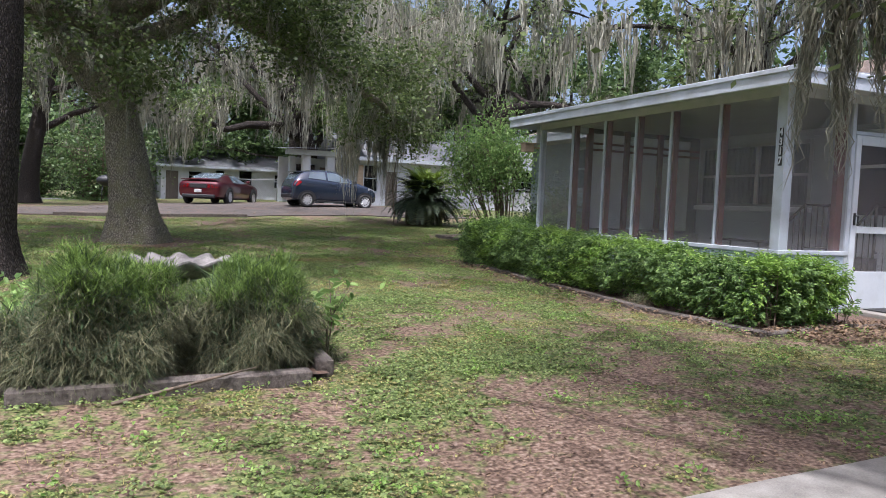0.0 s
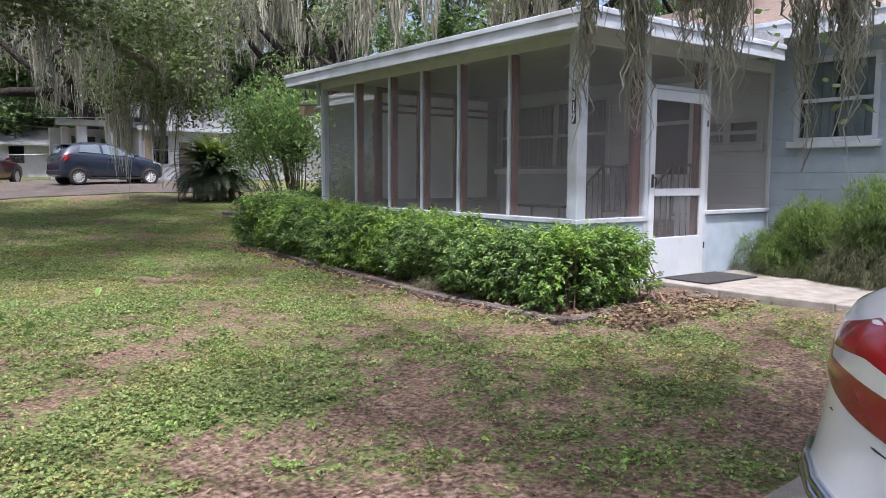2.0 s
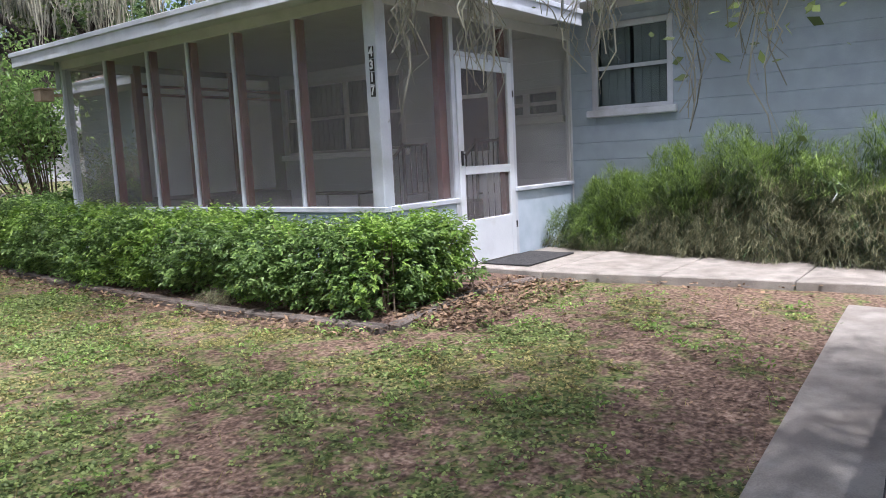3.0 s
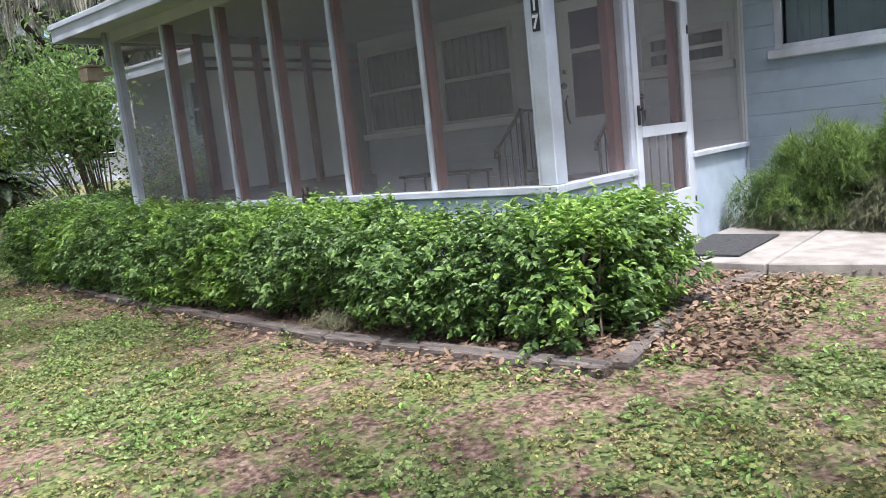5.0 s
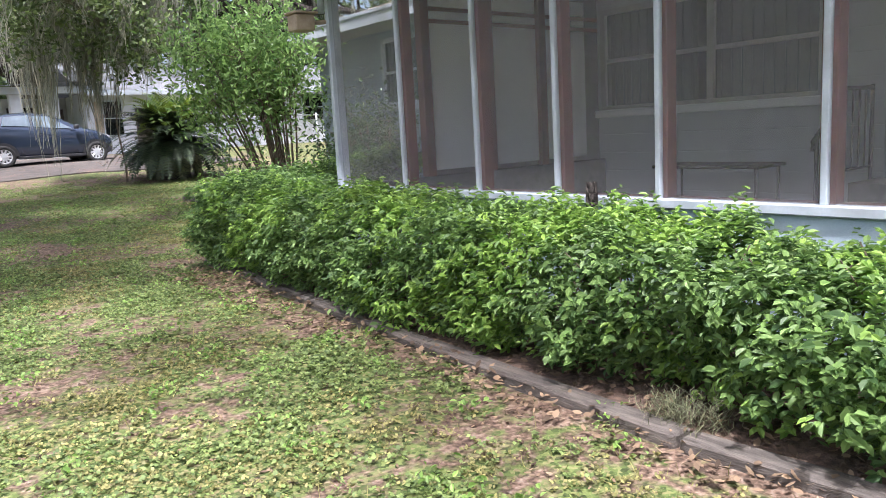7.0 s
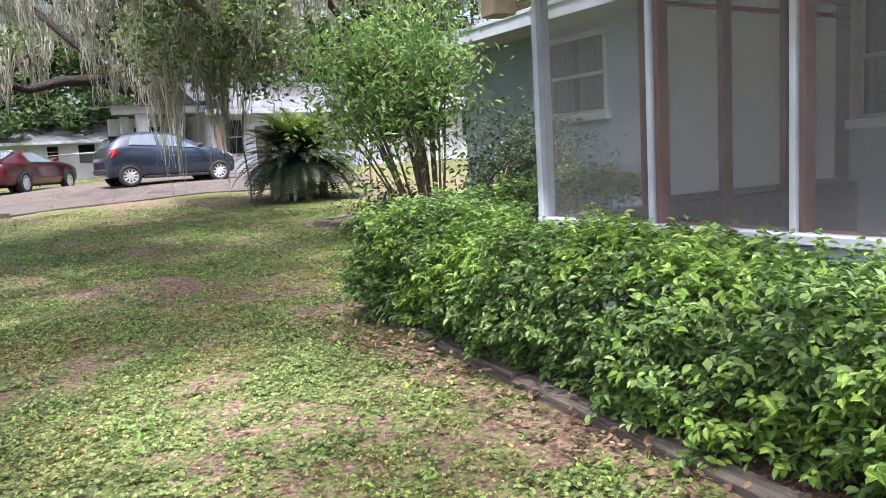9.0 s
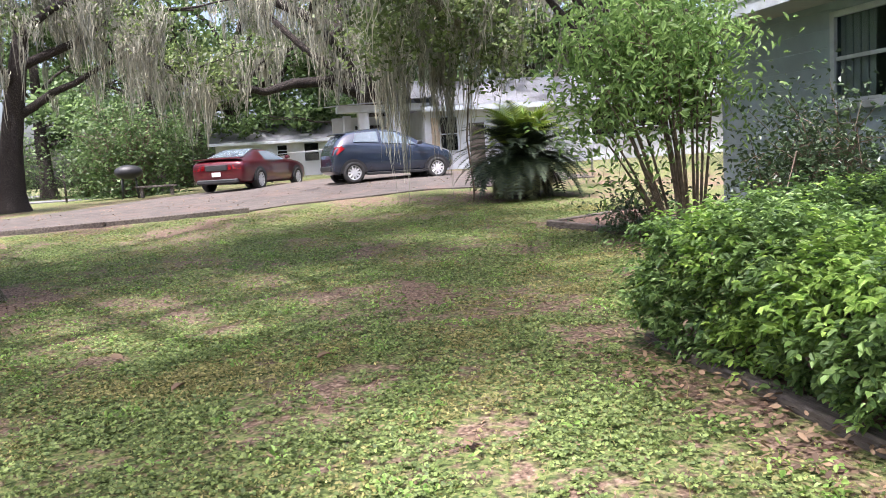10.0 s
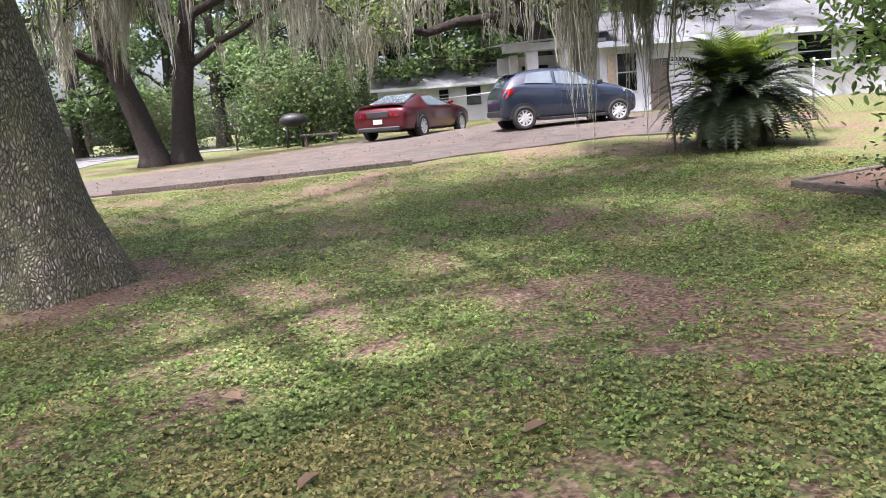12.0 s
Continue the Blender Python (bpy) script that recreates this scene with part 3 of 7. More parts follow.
def sash_window(name, x, y0, y1, z0, z1, label, mullion=None, backing=True, trim=None, sill=None):
    """A painted sash window in a wall along y, seen from the low-x side."""
    e = empty(name, label=label, category="window", kind="structure")
    trim = trim or M_WHITE
    d = 0.05
    fr = []
    fr.append(((x + 0.0, y0 - 0.03, z0 - 0.0), (x + d, y0 + 0.035, z1 + 0.03)))
    fr.append(((x + 0.0, y1 - 0.035, z0 - 0.0), (x + d, y1 + 0.03, z1 + 0.03)))
    fr.append(((x + 0.0, y0 + 0.035, z1 - 0.035), (x + d, y1 - 0.035, z1 + 0.03)))
    fr.append(((x + 0.0, y0 + 0.035, z0), (x + d, y1 - 0.035, z0 + 0.04)))
    for lo, hi in fr:
        box("window_frame", (lo[0] - 0.012, lo[1], lo[2]), hi, trim, e, 0.004)
    zm = z0 + (z1 - z0) * 0.5
    cuts = [y0 + 0.035, y1 - 0.035] if mullion is None else [y0 + 0.035, mullion - 0.04, mullion + 0.04, y1 - 0.035]
    for a, b in zip(cuts[::2], cuts[1::2]):
        box("meeting_rail", (x + 0.012, a, zm - 0.022), (x + 0.045, b, zm + 0.022), trim, e, 0.004)
        box("pane", (x + 0.022, a, z0 + 0.04), (x + 0.027, b, zm - 0.022), M_GLASS, e, 0).visible_shadow = False
        box("pane", (x + 0.036, a, zm + 0.022), (x + 0.041, b, z1 - 0.035), M_GLASS, e, 0).visible_shadow = False
    if mullion is not None:
        box("window_post", (x - 0.008, mullion - 0.04, z0 + 0.04), (x + d, mullion + 0.04, z1 - 0.035), trim, e, 0.004)
    box("window_sill", (x - 0.075, y0 - 0.08, z0 - 0.085), (x + 0.05, y1 + 0.08, z0 - 0.002), sill or trim, e, 0.01)
    # The pale cloth also stands in for reflections that lighten the panes.
    if backing:
        bm = bmesh.new()
        n = int((y1 - y0) / 0.055)
        for i in range(n):
            y = y0 + 0.05 + (y1 - y0 - 0.1) * i / n
            if 0.47 < i / n < 0.53:
                continue
            add_box(bm, (x + 0.07 + 0.02 * (i % 2), y, z0 + 0.02), (x + 0.085 + 0.02 * (i % 2), y + 0.05, z1))
        part("curtain", bm, M_CURTAIN, e, "pale gathered curtains that also lighten the panes")
    return e


sash_window("window_1", HX, *HOLE_A, "white sash window with a thick painted sill")
sash_window("window_2", HX, *HOLE_B, "white sash window with a thick painted sill")
sash_window("window_3", HX, *HOLE_IN, "wide white double sash window behind the porch", mullion=9.70, trim=M_TRIMGREY, sill=M_PANEL)
# Curtains added here only to give the panes their bright reflection.
sash_window("window_4", HX, *HOLE_SMALL, "small white window with pale curtains beside the entry door", mullion=6.66, trim=M_TRIMGREY)


def entry_door():
    e = empty("door_1", label="white half-glazed entry door behind the porch screens", category="door", kind="structure")
    y0, y1, z0, z1 = HOLE_DOOR
    x = HX + 0.03
    box("door_frame", (HX - 0.015, y0 - 0.07, z0), (HX + 0.08, y0, z1 + 0.07), M_WHITE, e)
    box("door_frame", (HX - 0.015, y1, z0), (HX + 0.08, y1 + 0.07, z1 + 0.07), M_WHITE, e)
    box("door_frame", (HX - 0.015, y0, z1), (HX + 0.08, y1, z1 + 0.07), M_WHITE, e)
    zr = z0 + 0.62
    box("lower_panel", (x, y0 + 0.004, z0 + 0.01), (x + 0.04, y1 - 0.004, zr), M_PANEL, e)
    box("stile", (x, y0 + 0.004, zr), (x + 0.04, y0 + 0.12, z1 - 0.004), M_PANEL, e)
    box("stile", (x, y1 - 0.15, zr), (x + 0.04, y1 - 0.004, z1 - 0.004), M_PANEL, e)
    box("rail", (x, y0 + 0.12, z1 - 0.12), (x + 0.04, y1 - 0.15, z1 - 0.004), M_PANEL, e)
    box("rail", (x - 0.004, y0 + 0.12, zr + 0.68), (x + 0.036, y1 - 0.15, zr + 0.73), M_PANEL, e)
    box("pane", (x + 0.012, y0 + 0.12, zr), (x + 0.02, y1 - 0.15, z1 - 0.12), M_GLASS, e, 0).visible_shadow = False
    k = bmesh.new()
    bmesh.ops.create_uvsphere(k, u_segments=12, v_segments=8, radius=0.033, matrix=Matrix.Translation((x - 0.05, y1 - 0.07, z0 + 0.97)))
    add_tube(k, [(x, y1 - 0.07, z0 + 0.97), (x - 0.05, y1 - 0.07, z0 + 0.97)], [0.02, 0.012], 8)
    part("door_knob", k, M_IRON, e, "dark metal knob", True)
    tube("pull_handle", [(x - 0.005, y1 - 0.08, z0 + 0.86), (x - 0.05, y1 - 0.08, z0 + 0.80), (x - 0.05, y1 - 0.09, z0 + 0.62), (x - 0.005, y1 - 0.09, z0 + 0.56)], 0.011, M_IRON, e)
    tube("deadbolt", [(x, y1 - 0.07, z0 + 1.12), (x - 0.02, y1 - 0.07, z0 + 1.12)], 0.026, M_IRON, e, 12)


entry_door()


# ---- porch ----
def porch():
    tagged(box("floor_porch", (PX + 0.16, PY0 + 0.12, 0.05), (HX, PY1 - 0.12, FLOOR), M_DARKFLOOR, None, 0), "dark carpeted porch floor", "floor", kind="structure")
    tagged(box("ceiling_porch", (PX + 0.05, PY0 + 0.06, 2.80), (HX - 0.002, PY1 - 0.06, 2.84), M_TRIMGREY, None, 0), "grey painted porch ceiling", "ceiling", kind="structure")
    w = empty("wall_porch_low", label="pale blue painted low block wall under the porch screens", category="wall", kind="structure")
    box("wall_run", (PX, PY0, 0.0), (PX + 0.15, PY1, SILL - 0.05), M_BLUELOW, w, 0.004)
    box("wall_run", (PX + 0.15, PY0, 0.0), (7.64, PY0 + 0.13, SILL - 0.05), M_BLUELOW, w, 0.004)
    box("wall_run", (8.68, PY0, 0.0), (HX, PY0 + 0.13, SILL - 0.01), M_BLUELOW, w, 0.004)
    # The end run is dark grey instead of pale blue.
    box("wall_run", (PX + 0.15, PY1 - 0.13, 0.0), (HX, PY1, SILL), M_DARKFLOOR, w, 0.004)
    box("sill", (PX - 0.025, PY0 - 0.02, SILL - 0.05), (PX + 0.07, PY1 + 0.02, SILL), M_WHITE, w, 0.006)
    box("sill", (PX + 0.07, PY0 - 0.02, SILL - 0.05), (7.66, PY0 + 0.07, SILL), M_WHITE, w, 0.006)
    box("sill", (8.68, PY0 - 0.035, SILL - 0.005), (HX - 0.004, PY0 + 0.07, SILL + 0.04), M_WHITE, w, 0.006)
    box("inner_sill", (PX + 0.072, PY0 + 0.075, SILL - 0.05), (PX + 0.24, PY1 - 0.14, SILL - 0.008), M_RED, w, 0.004, "oxblood painted inner sill")
    # screens of the long side
    s = empty("porch_screen_long", label="row of charcoal insect screens between white battens", category="screen", kind="structure")
    ys = [6.17, 7.04, 7.90, 8.62, 9.34, 10.19, 11.09]
    for i, y in enumerate(ys[1:-1]):
        box("batten", (PX - 0.004, y - 0.016, SILL), (PX + 0.03, y + 0.016, HEAD + 0.01), M_WHITE, s, 0.004)
        box("stud", (PX + 0.034, y - 0.038, SILL), (PX + 0.12, y + 0.038, HEAD + 0.03), M_RED, s, 0.004, "oxblood painted inner stud")
    for a, b in zip(ys, ys[1:]):
        box("screen", (PX + 0.012, a, SILL), (PX + 0.014, b, HEAD + 0.01), M_SCREEN, s, 0)
    box("head", (PX - 0.005, PY0 + 0.10, HEAD), (PX + 0.12, PY1, 2.83), M_TRIMGREY, s, 0.004, "grey painted header board")
    box("end_post", (PX - 0.008, PY1 - 0.02, SILL), (PX + 0.1, PY1 + 0.03, 2.80), M_WHITE, s, 0.004)
    c = empty("porch_corner_post", label="white painted corner post carrying house number plates", category="post", kind="structure")
    box("post", (PX - 0.012, PY0 - 0.012, SILL), (PX + 0.10, PY0 + 0.10, 2.82), M_WHITE, c, 0.006)
    box("edge_batten", (PX + 0.10, PY0 - 0.006, SILL), (PX + 0.125, PY0 + 0.04, HEAD), M_WHITE, c, 0.003)
    box("edge_batten", (PX - 0.006, PY0 + 0.10, SILL), (PX + 0.04, PY0 + 0.125, HEAD), M_WHITE, c, 0.003)
    # screens of the door side
    f = empty("porch_screen_front", label="charcoal insect screens beside and above the porch door", category="screen", kind="structure")
    for a, b, z0, z1 in ((PX + 0.11, 7.62, SILL, HEAD), (8.70, HX - 0.03, SILL + 0.04, HEAD), (7.66, 8.66, 2.40, HEAD)):
        box("screen", (a, PY0 + 0.012, z0), (b, PY0 + 0.014, z1), M_SCREEN, f, 0)
    box("jamb", (7.60, PY0 - 0.01, 0.30), (7.66, PY0 + 0.06, HEAD), M_WHITE, f, 0.004)
    box("jamb", (8.66, PY0 - 0.01, 0.30), (8.72, PY0 + 0.06, HEAD), M_WHITE, f, 0.004)
    box("jamb_inner", (8.60, PY0 + 0.064, 0.30), (8.72, PY0 + 0.13, HEAD), M_RED, f, 0.004, "oxblood painted inner jamb")
    box("jamb_inner", (7.50, PY0 + 0.064, SILL), (7.62, PY0 + 0.13, HEAD), M_RED, f, 0.004, "oxblood painted inner jamb")
    box("lintel", (7.66, PY0 - 0.008, 2.358), (8.66, PY0 + 0.05, 2.40), M_WHITE, f, 0.004)
    box("end_batten", (HX - 0.035, PY0 - 0.004, SILL + 0.04), (HX - 0.004, PY0 + 0.05, HEAD), M_TRIMGREY, f, 0.003)
    box("head", (PX + 0.10, PY0 - 0.005, HEAD), (HX - 0.004, PY0 + 0.1, 2.83), M_TRIMGREY, f, 0.004, "grey painted header board")
    # end wall with white panels
    g = empty("wall_porch_end", label="white panelled porch end wall between oxblood studs", category="wall", kind="structure")
    xs = [7.52, 8.30, 9.04, 9.80]
    for a, b in zip(xs, xs[1:]):
        box("panel", (a + 0.05, PY1 - 0.07, SILL + 0.05), (b - 0.05, PY1 - 0.05, 2.42), M_PANEL, g, 0.003)
        box("upper_panel", (a + 0.05, PY1 - 0.07, 2.46), (b - 0.05, PY1 - 0.05, 2.53), M_PANEL, g, 0.003)
        box("upper_panel", (a + 0.05, PY1 - 0.07, 2.57), (b - 0.05, PY1 - 0.05, 2.72), M_PANEL, g, 0.003)
    for x in xs[:-1]:
        box("stud", (x - 0.05, PY1 - 0.12, SILL), (x + 0.05, PY1 - 0.03, 2.80), M_RED, g, 0.004, "oxblood painted stud")
    for z in (2.42, 2.53):
        box("rail", (7.52, PY1 - 0.06, z), (HX - 0.01, PY1 - 0.045, z + 0.04), M_RED, g, 0.003)
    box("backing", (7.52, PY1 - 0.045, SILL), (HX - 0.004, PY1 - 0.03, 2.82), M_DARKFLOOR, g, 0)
    box("screen", (PX + 0.1, PY1 - 0.012, SILL), (7.50, PY1 - 0.010, HEAD), M_SCREEN, g, 0)
    box("head", (PX + 0.12, PY1 - 0.1, HEAD), (7.5, PY1, 2.83), M_TRIMGREY, g, 0.004)
    # roof
    r = empty("porch_roof", label="flat porch roof with white layered fascia and grey soffit", category="roof", kind="structure")
    x0, y0, y1 = 6.20, 5.60, 11.50
    bm = bmesh.new()
    v = [bm.verts.new(p) for p in ((x0 + .01, y0 + .01, 2.89), (9.40, y0 + .01, 3.02), (9.40, y1 - .01, 3.02), (x0 + .01, y1 - .01, 2.89), (x0 + .01, y0 + .01, 2.84), (9.40, y0 + .01, 2.84), (9.40, y1 - .01, 2.84), (x0 + .01, y1 - .01, 2.84))]
    for q in ((0, 1, 2, 3), (7, 6, 5, 4), (0, 4, 5, 1), (1, 5, 6, 2), (2, 6, 7, 3), (3, 7, 4, 0)):
        bm.faces.new([v[i] for i in q])
    part("deck", bm, M_GREYROOF, r)
    box("fascia", (x0 - 0.02, y0 - 0.02, 2.735), (x0 + 0.006, y1, 2.86), M_WHITE, r, 0.004)
    box("drip_edge", (x0 - 0.04, y0 - 0.04, 2.852), (x0 + 0.02, y1 + 0.02, 2.905), M_WHITE, r, 0.006)
    box("fascia", (x0 + 0.006, y0 - 0.02, 2.735), (9.38, y0 + 0.006, 2.86), M_WHITE, r, 0.004)
    box("drip_edge", (x0 + 0.02, y0 - 0.04, 2.852), (9.38, y0 + 0.02, 2.905), M_WHITE, r, 0.006)
    box("fascia", (x0 + 0.006, y1 - 0.006, 2.735), (9.38, y1 + 0.02, 2.86), M_WHITE, r, 0.004)
    bm = bmesh.new()
    add_box(bm, (x0 + 0.008, y0 + 0.008, 2.80), (PX - 0.006, y1 - 0.008, 2.83))
    add_box(bm, (PX - 0.006, y0 + 0.008, 2.80), (9.38, PY0 - 0.012, 2.83))
    add_box(bm, (PX - 0.006, PY1 + 0.035, 2.80), (9.38, y1 - 0.008, 2.83))
    part("soffit", bm, M_TRIMGREY, r)


porch()


def screen_door():
    e = empty("door_2", label="white metal screen door with a solid kick panel, closed", category="door", kind="structure")
    x0, x1, y, z0, z1 = 7.668, 8.652, PY0 - 0.022, 0.37, 2.352
    w = 0.085
    def bar(nm, lo, hi):
        box(nm, (lo[0], y, lo[1]), (hi[0], y + 0.032, hi[1]), M_DOORWHITE, e, 0.005)
    bar("stile", (x0, z0), (x0 + w, z1))
    bar("stile", (x1 - w, z0), (x1, z1))
    bar("rail", (x0 + w, z1 - 0.11), (x1 - w, z1))
    bar("rail", (x0 + w, 1.24), (x1 - w, 1.32))
    bar("kick_panel", (x0 + w, z0), (x1 - w, 0.80))
    box("screen", (x0 + w, y + 0.014, 1.32), (x1 - w, y + 0.016, z1 - 0.11), M_SCREEN, e, 0)
    box("screen", (x0 + w, y + 0.014, 0.80), (x1 - w, y + 0.016, 1.24), M_SCREEN, e, 0)
    h = bmesh.new()
    add_box(h, (x0 + 0.02, y - 0.012, 1.33), (x0 + 0.055, y, 1.47), 0.004)
    add_tube(h, [(x0 + 0.037, y - 0.012, 1.44), (x0 + 0.037, y - 0.05, 1.43), (x0 + 0.037, y - 0.05, 1.36)], [0.009, 0.009, 0.007], 8)
    part("door_handle", h, M_BLACK, e, "black plastic handle")
    for z in (0.65, 2.0):
        box("hinge", (x1 - 0.006, y - 0.01, z), (x1 + 0.012, y + 0.0, z + 0.07), M_BLACK, e, 0.002)
    box("threshold", (7.62, PY0 - 0.1, 0.30), (8.70, PY0 + 0.12, 0.362), M_CONCRETE, e, 0.006)


screen_door()


def house_number():
    for i, ch in enumerate("4317"):
        z = 2.30 - i * 0.103
        e = empty("number_plate", label="black number plate with the white digit " + ch, category="house number", group="house number")
        box("plate", (PX - 0.020, PY0 + 0.016, z - 0.05), (PX - 0.013, PY0 + 0.068, z + 0.048), M_BLACK, e, 0.002)
        cu = bpy.data.curves.new("digit", "FONT")
        cu.body, cu.size, cu.align_x, cu.align_y, cu.extrude, cu.offset = ch, 0.105, "CENTER", "CENTER", 0.0015, 0.003
        ob = new("digit", cu)
        me = bpy.data.meshes.new_from_object(ob.evaluated_get(bpy.context.evaluated_depsgraph_get()))
        bpy.data.objects.remove(ob)
        d = new("digit", me)
        me.materials.append(M_VINYL)
        d.parent = e
        d.matrix_world = Matrix.Translation((PX - 0.0225, PY0 + 0.042, z)) @ Euler((radians(90), 0, radians(-90))).to_matrix().to_4x4()
        d.scale = (0.8, 1.0, 1.0)


house_number()


def entry_steps():
    e = empty("entry_steps", label="dark carpeted steps up to the entry door", category="steps")
    for i, (x0, z) in enumerate(((8.86, 0.54), (9.14, 0.70), (9.42, 0.86))):
        box("step", (x0, 7.02, FLOOR), (HX - 0.016, 8.14, z), M_DARKFLOOR, e, 0.006)
    for y in (7.04, 8.18):
        r = empty("stair_railing", label="black wrought iron railing beside the entry steps", category="railing", group="entry railings")
        zb = FLOOR
        def z_top(x):
            return 1.60 if x > 9.42 else 1.60 - (9.42 - x) * 0.80
        for x in (8.97, 9.42, 9.93):
            tube("post", [(x, y, zb if x < 9.4 else (zb if y > 8.14 else 0.86)), (x, y, z_top(x) + 0.03)], 0.017, M_IRON, r, 6)
        tube("handrail", [(8.90, y, z_top(8.97) - 0.10), (8.91, y, z_top(8.97) - 0.03), (8.97, y, z_top(8.97)), (9.42, y, 1.60), (9.93, y, 1.60)], 0.02, M_IRON, r, 6)
        tube("lower_rail", [(9.42, y, 0.96), (9.93, y, 0.96)], 0.012, M_IRON, r, 6)
        for k in range(1, 8):
            x = 8.97 + k * 0.12
            if abs(x - 9.42) > 0.03 and x < 9.9:
                tube("baluster", [(x, y, 0.96 if x > 9.42 else 0.60), (x, y, z_top(x))], 0.008, M_IRON, r, 5)


entry_steps()


def porch_bench():
    e = empty("bench", label="low dark metal bench on the porch", category="bench")
    box("seat", (9.1, 8.7, 0.99), (9.55, 9.75, 1.02), M_BLACK, e, 0.006)
    for x in (9.14, 9.51):
        for y in (8.75, 9.70):
            tube("leg", [(x, y, FLOOR), (x, y, 0.99)], 0.014, M_IRON, e, 6)
    s = empty("slat_crate", label="pale slatted wooden crate by the entry door", category="crate")
    for k in range(5):
        box("slat", (9.2, 6.42 + k * 0.085, FLOOR), (9.23, 6.48 + k * 0.085, 1.24), M_PANEL, s, 0.004)
    box("rail", (9.232, 6.40, 0.60), (9.26, 6.84, 0.66), M_PANEL, s, 0.004)
    box("rail", (9.232, 6.40, 1.10), (9.26, 6.84, 1.16), M_PANEL, s, 0.004)


porch_bench()


def porch_bits():
    e = empty("eave_box", label="weathered tan wooden box under the porch eave", category="birdhouse")
    box("body", (6.33, 11.20, 2.33), (6.50, 11.36, 2.46), M_WOODTAN, e, 0.006)
    box("lid", (6.31, 11.18, 2.464), (6.53, 11.38, 2.485), M_WOODTAN, e, 0.006)
    tube("bracket", [(6.50, 11.28, 2.40), (6.60, 11.16, 2.40)], 0.02, M_WOODTAN, e, 6)
    d = tube("downspout", [(6.56, 11.19, 2.80), (6.56, 11.19, 2.47)], 0.028, M_WHITE, None, 8)
    tagged(d, "short white downspout at the porch corner", "downspout", kind="structure")
    p = tube("pipe_stub", [(6.46, 8.24, gz(6.4, 8.2) - 0.03), (6.46, 8.24, 1.02), (6.47, 8.25, 1.12)], [0.035, 0.035, 0.03], M_DARKBARK, None, 8)
    tagged(p, "dark weathered post stub standing behind the hedge", "post")


porch_bits()


# ---- beds and hedge ----
def timber_run(e, pts, h=0.11, w=0.11, sink=0.04):
    for (ax, ay), (bx, by) in zip(pts, pts[1:]):
        L = math.dist((ax, ay), (bx, by))
        n = max(1, round(L / 2.3))
        for i in range(n):
            p, q = (Vector((ax, ay)).lerp(Vector((bx, by)), (i + k) / n) for k in (0, 1))
            zm = gz((p.x + q.x) / 2, (p.y + q.y) / 2)
            m = pose((p.x + q.x) / 2, (p.y + q.y) / 2, zm, 0, -math.degrees(math.atan2(gz(q.x, q.y) - gz(p.x, p.y), L / n)), math.degrees(math.atan2(by - ay, bx - ax)) + random.uniform(-0.6, 0.6))
            bm = bmesh.new()
            add_box(bm, (-L / n / 2 + 0.008, -w / 2, -sink), (L / n / 2 - 0.008, w / 2, h + random.uniform(-0.012, 0.012)), 0.012)
            bmesh.ops.transform(bm, matrix=m, verts=bm.verts)
            part("timber", bm, M_TIMBER, e)


edge = empty("bed_edging", label="weathered grey landscape timbers round the hedge bed", category="bed edging")
timber_run(edge, [(5.80, 12.25), (5.66, 10.2), (5.54, 8.6), (5.47, 7.0), (5.58, 5.24)], 0.055)
timber_run(edge, [(5.66, 5.24), (6.7, 5.36), (7.60, 5.22)], 0.04)
bm = bmesh.new()
bv = [bm.verts.new((x, y, gz(x, y) + 0.032)) for x, y in ((5.60, 8.6), (5.53, 7), (5.64, 5.3), (7.66, 5.3), (7.66, 6.05), (6.6, 6.05), (6.58, 11.2), (8.0, 11.2), (8.2, 12.3), (5.86, 12.3))]
bm.faces.new(bv)
tagged(part("mulch_bed", bm, M_MULCH), "dark mulch and leaf litter in the hedge bed", "mulch", kind="structure")


def hedge_top(x, y):
    b = 0.10 * noise.noise((x * 1.7, y * 1.7, 4)) + 0.05 * noise.noise((x * 5, y * 5, 2))
    return 0.95 + b - 0.10 * (y < 7.2) + 0.03 * (y > 9) + 0.10 * min(max((y - 10.8) / 0.8, 0), 1) + 0.16 * min(max((x - 6.5) / 0.8, 0), 1) * (y > 10.8)


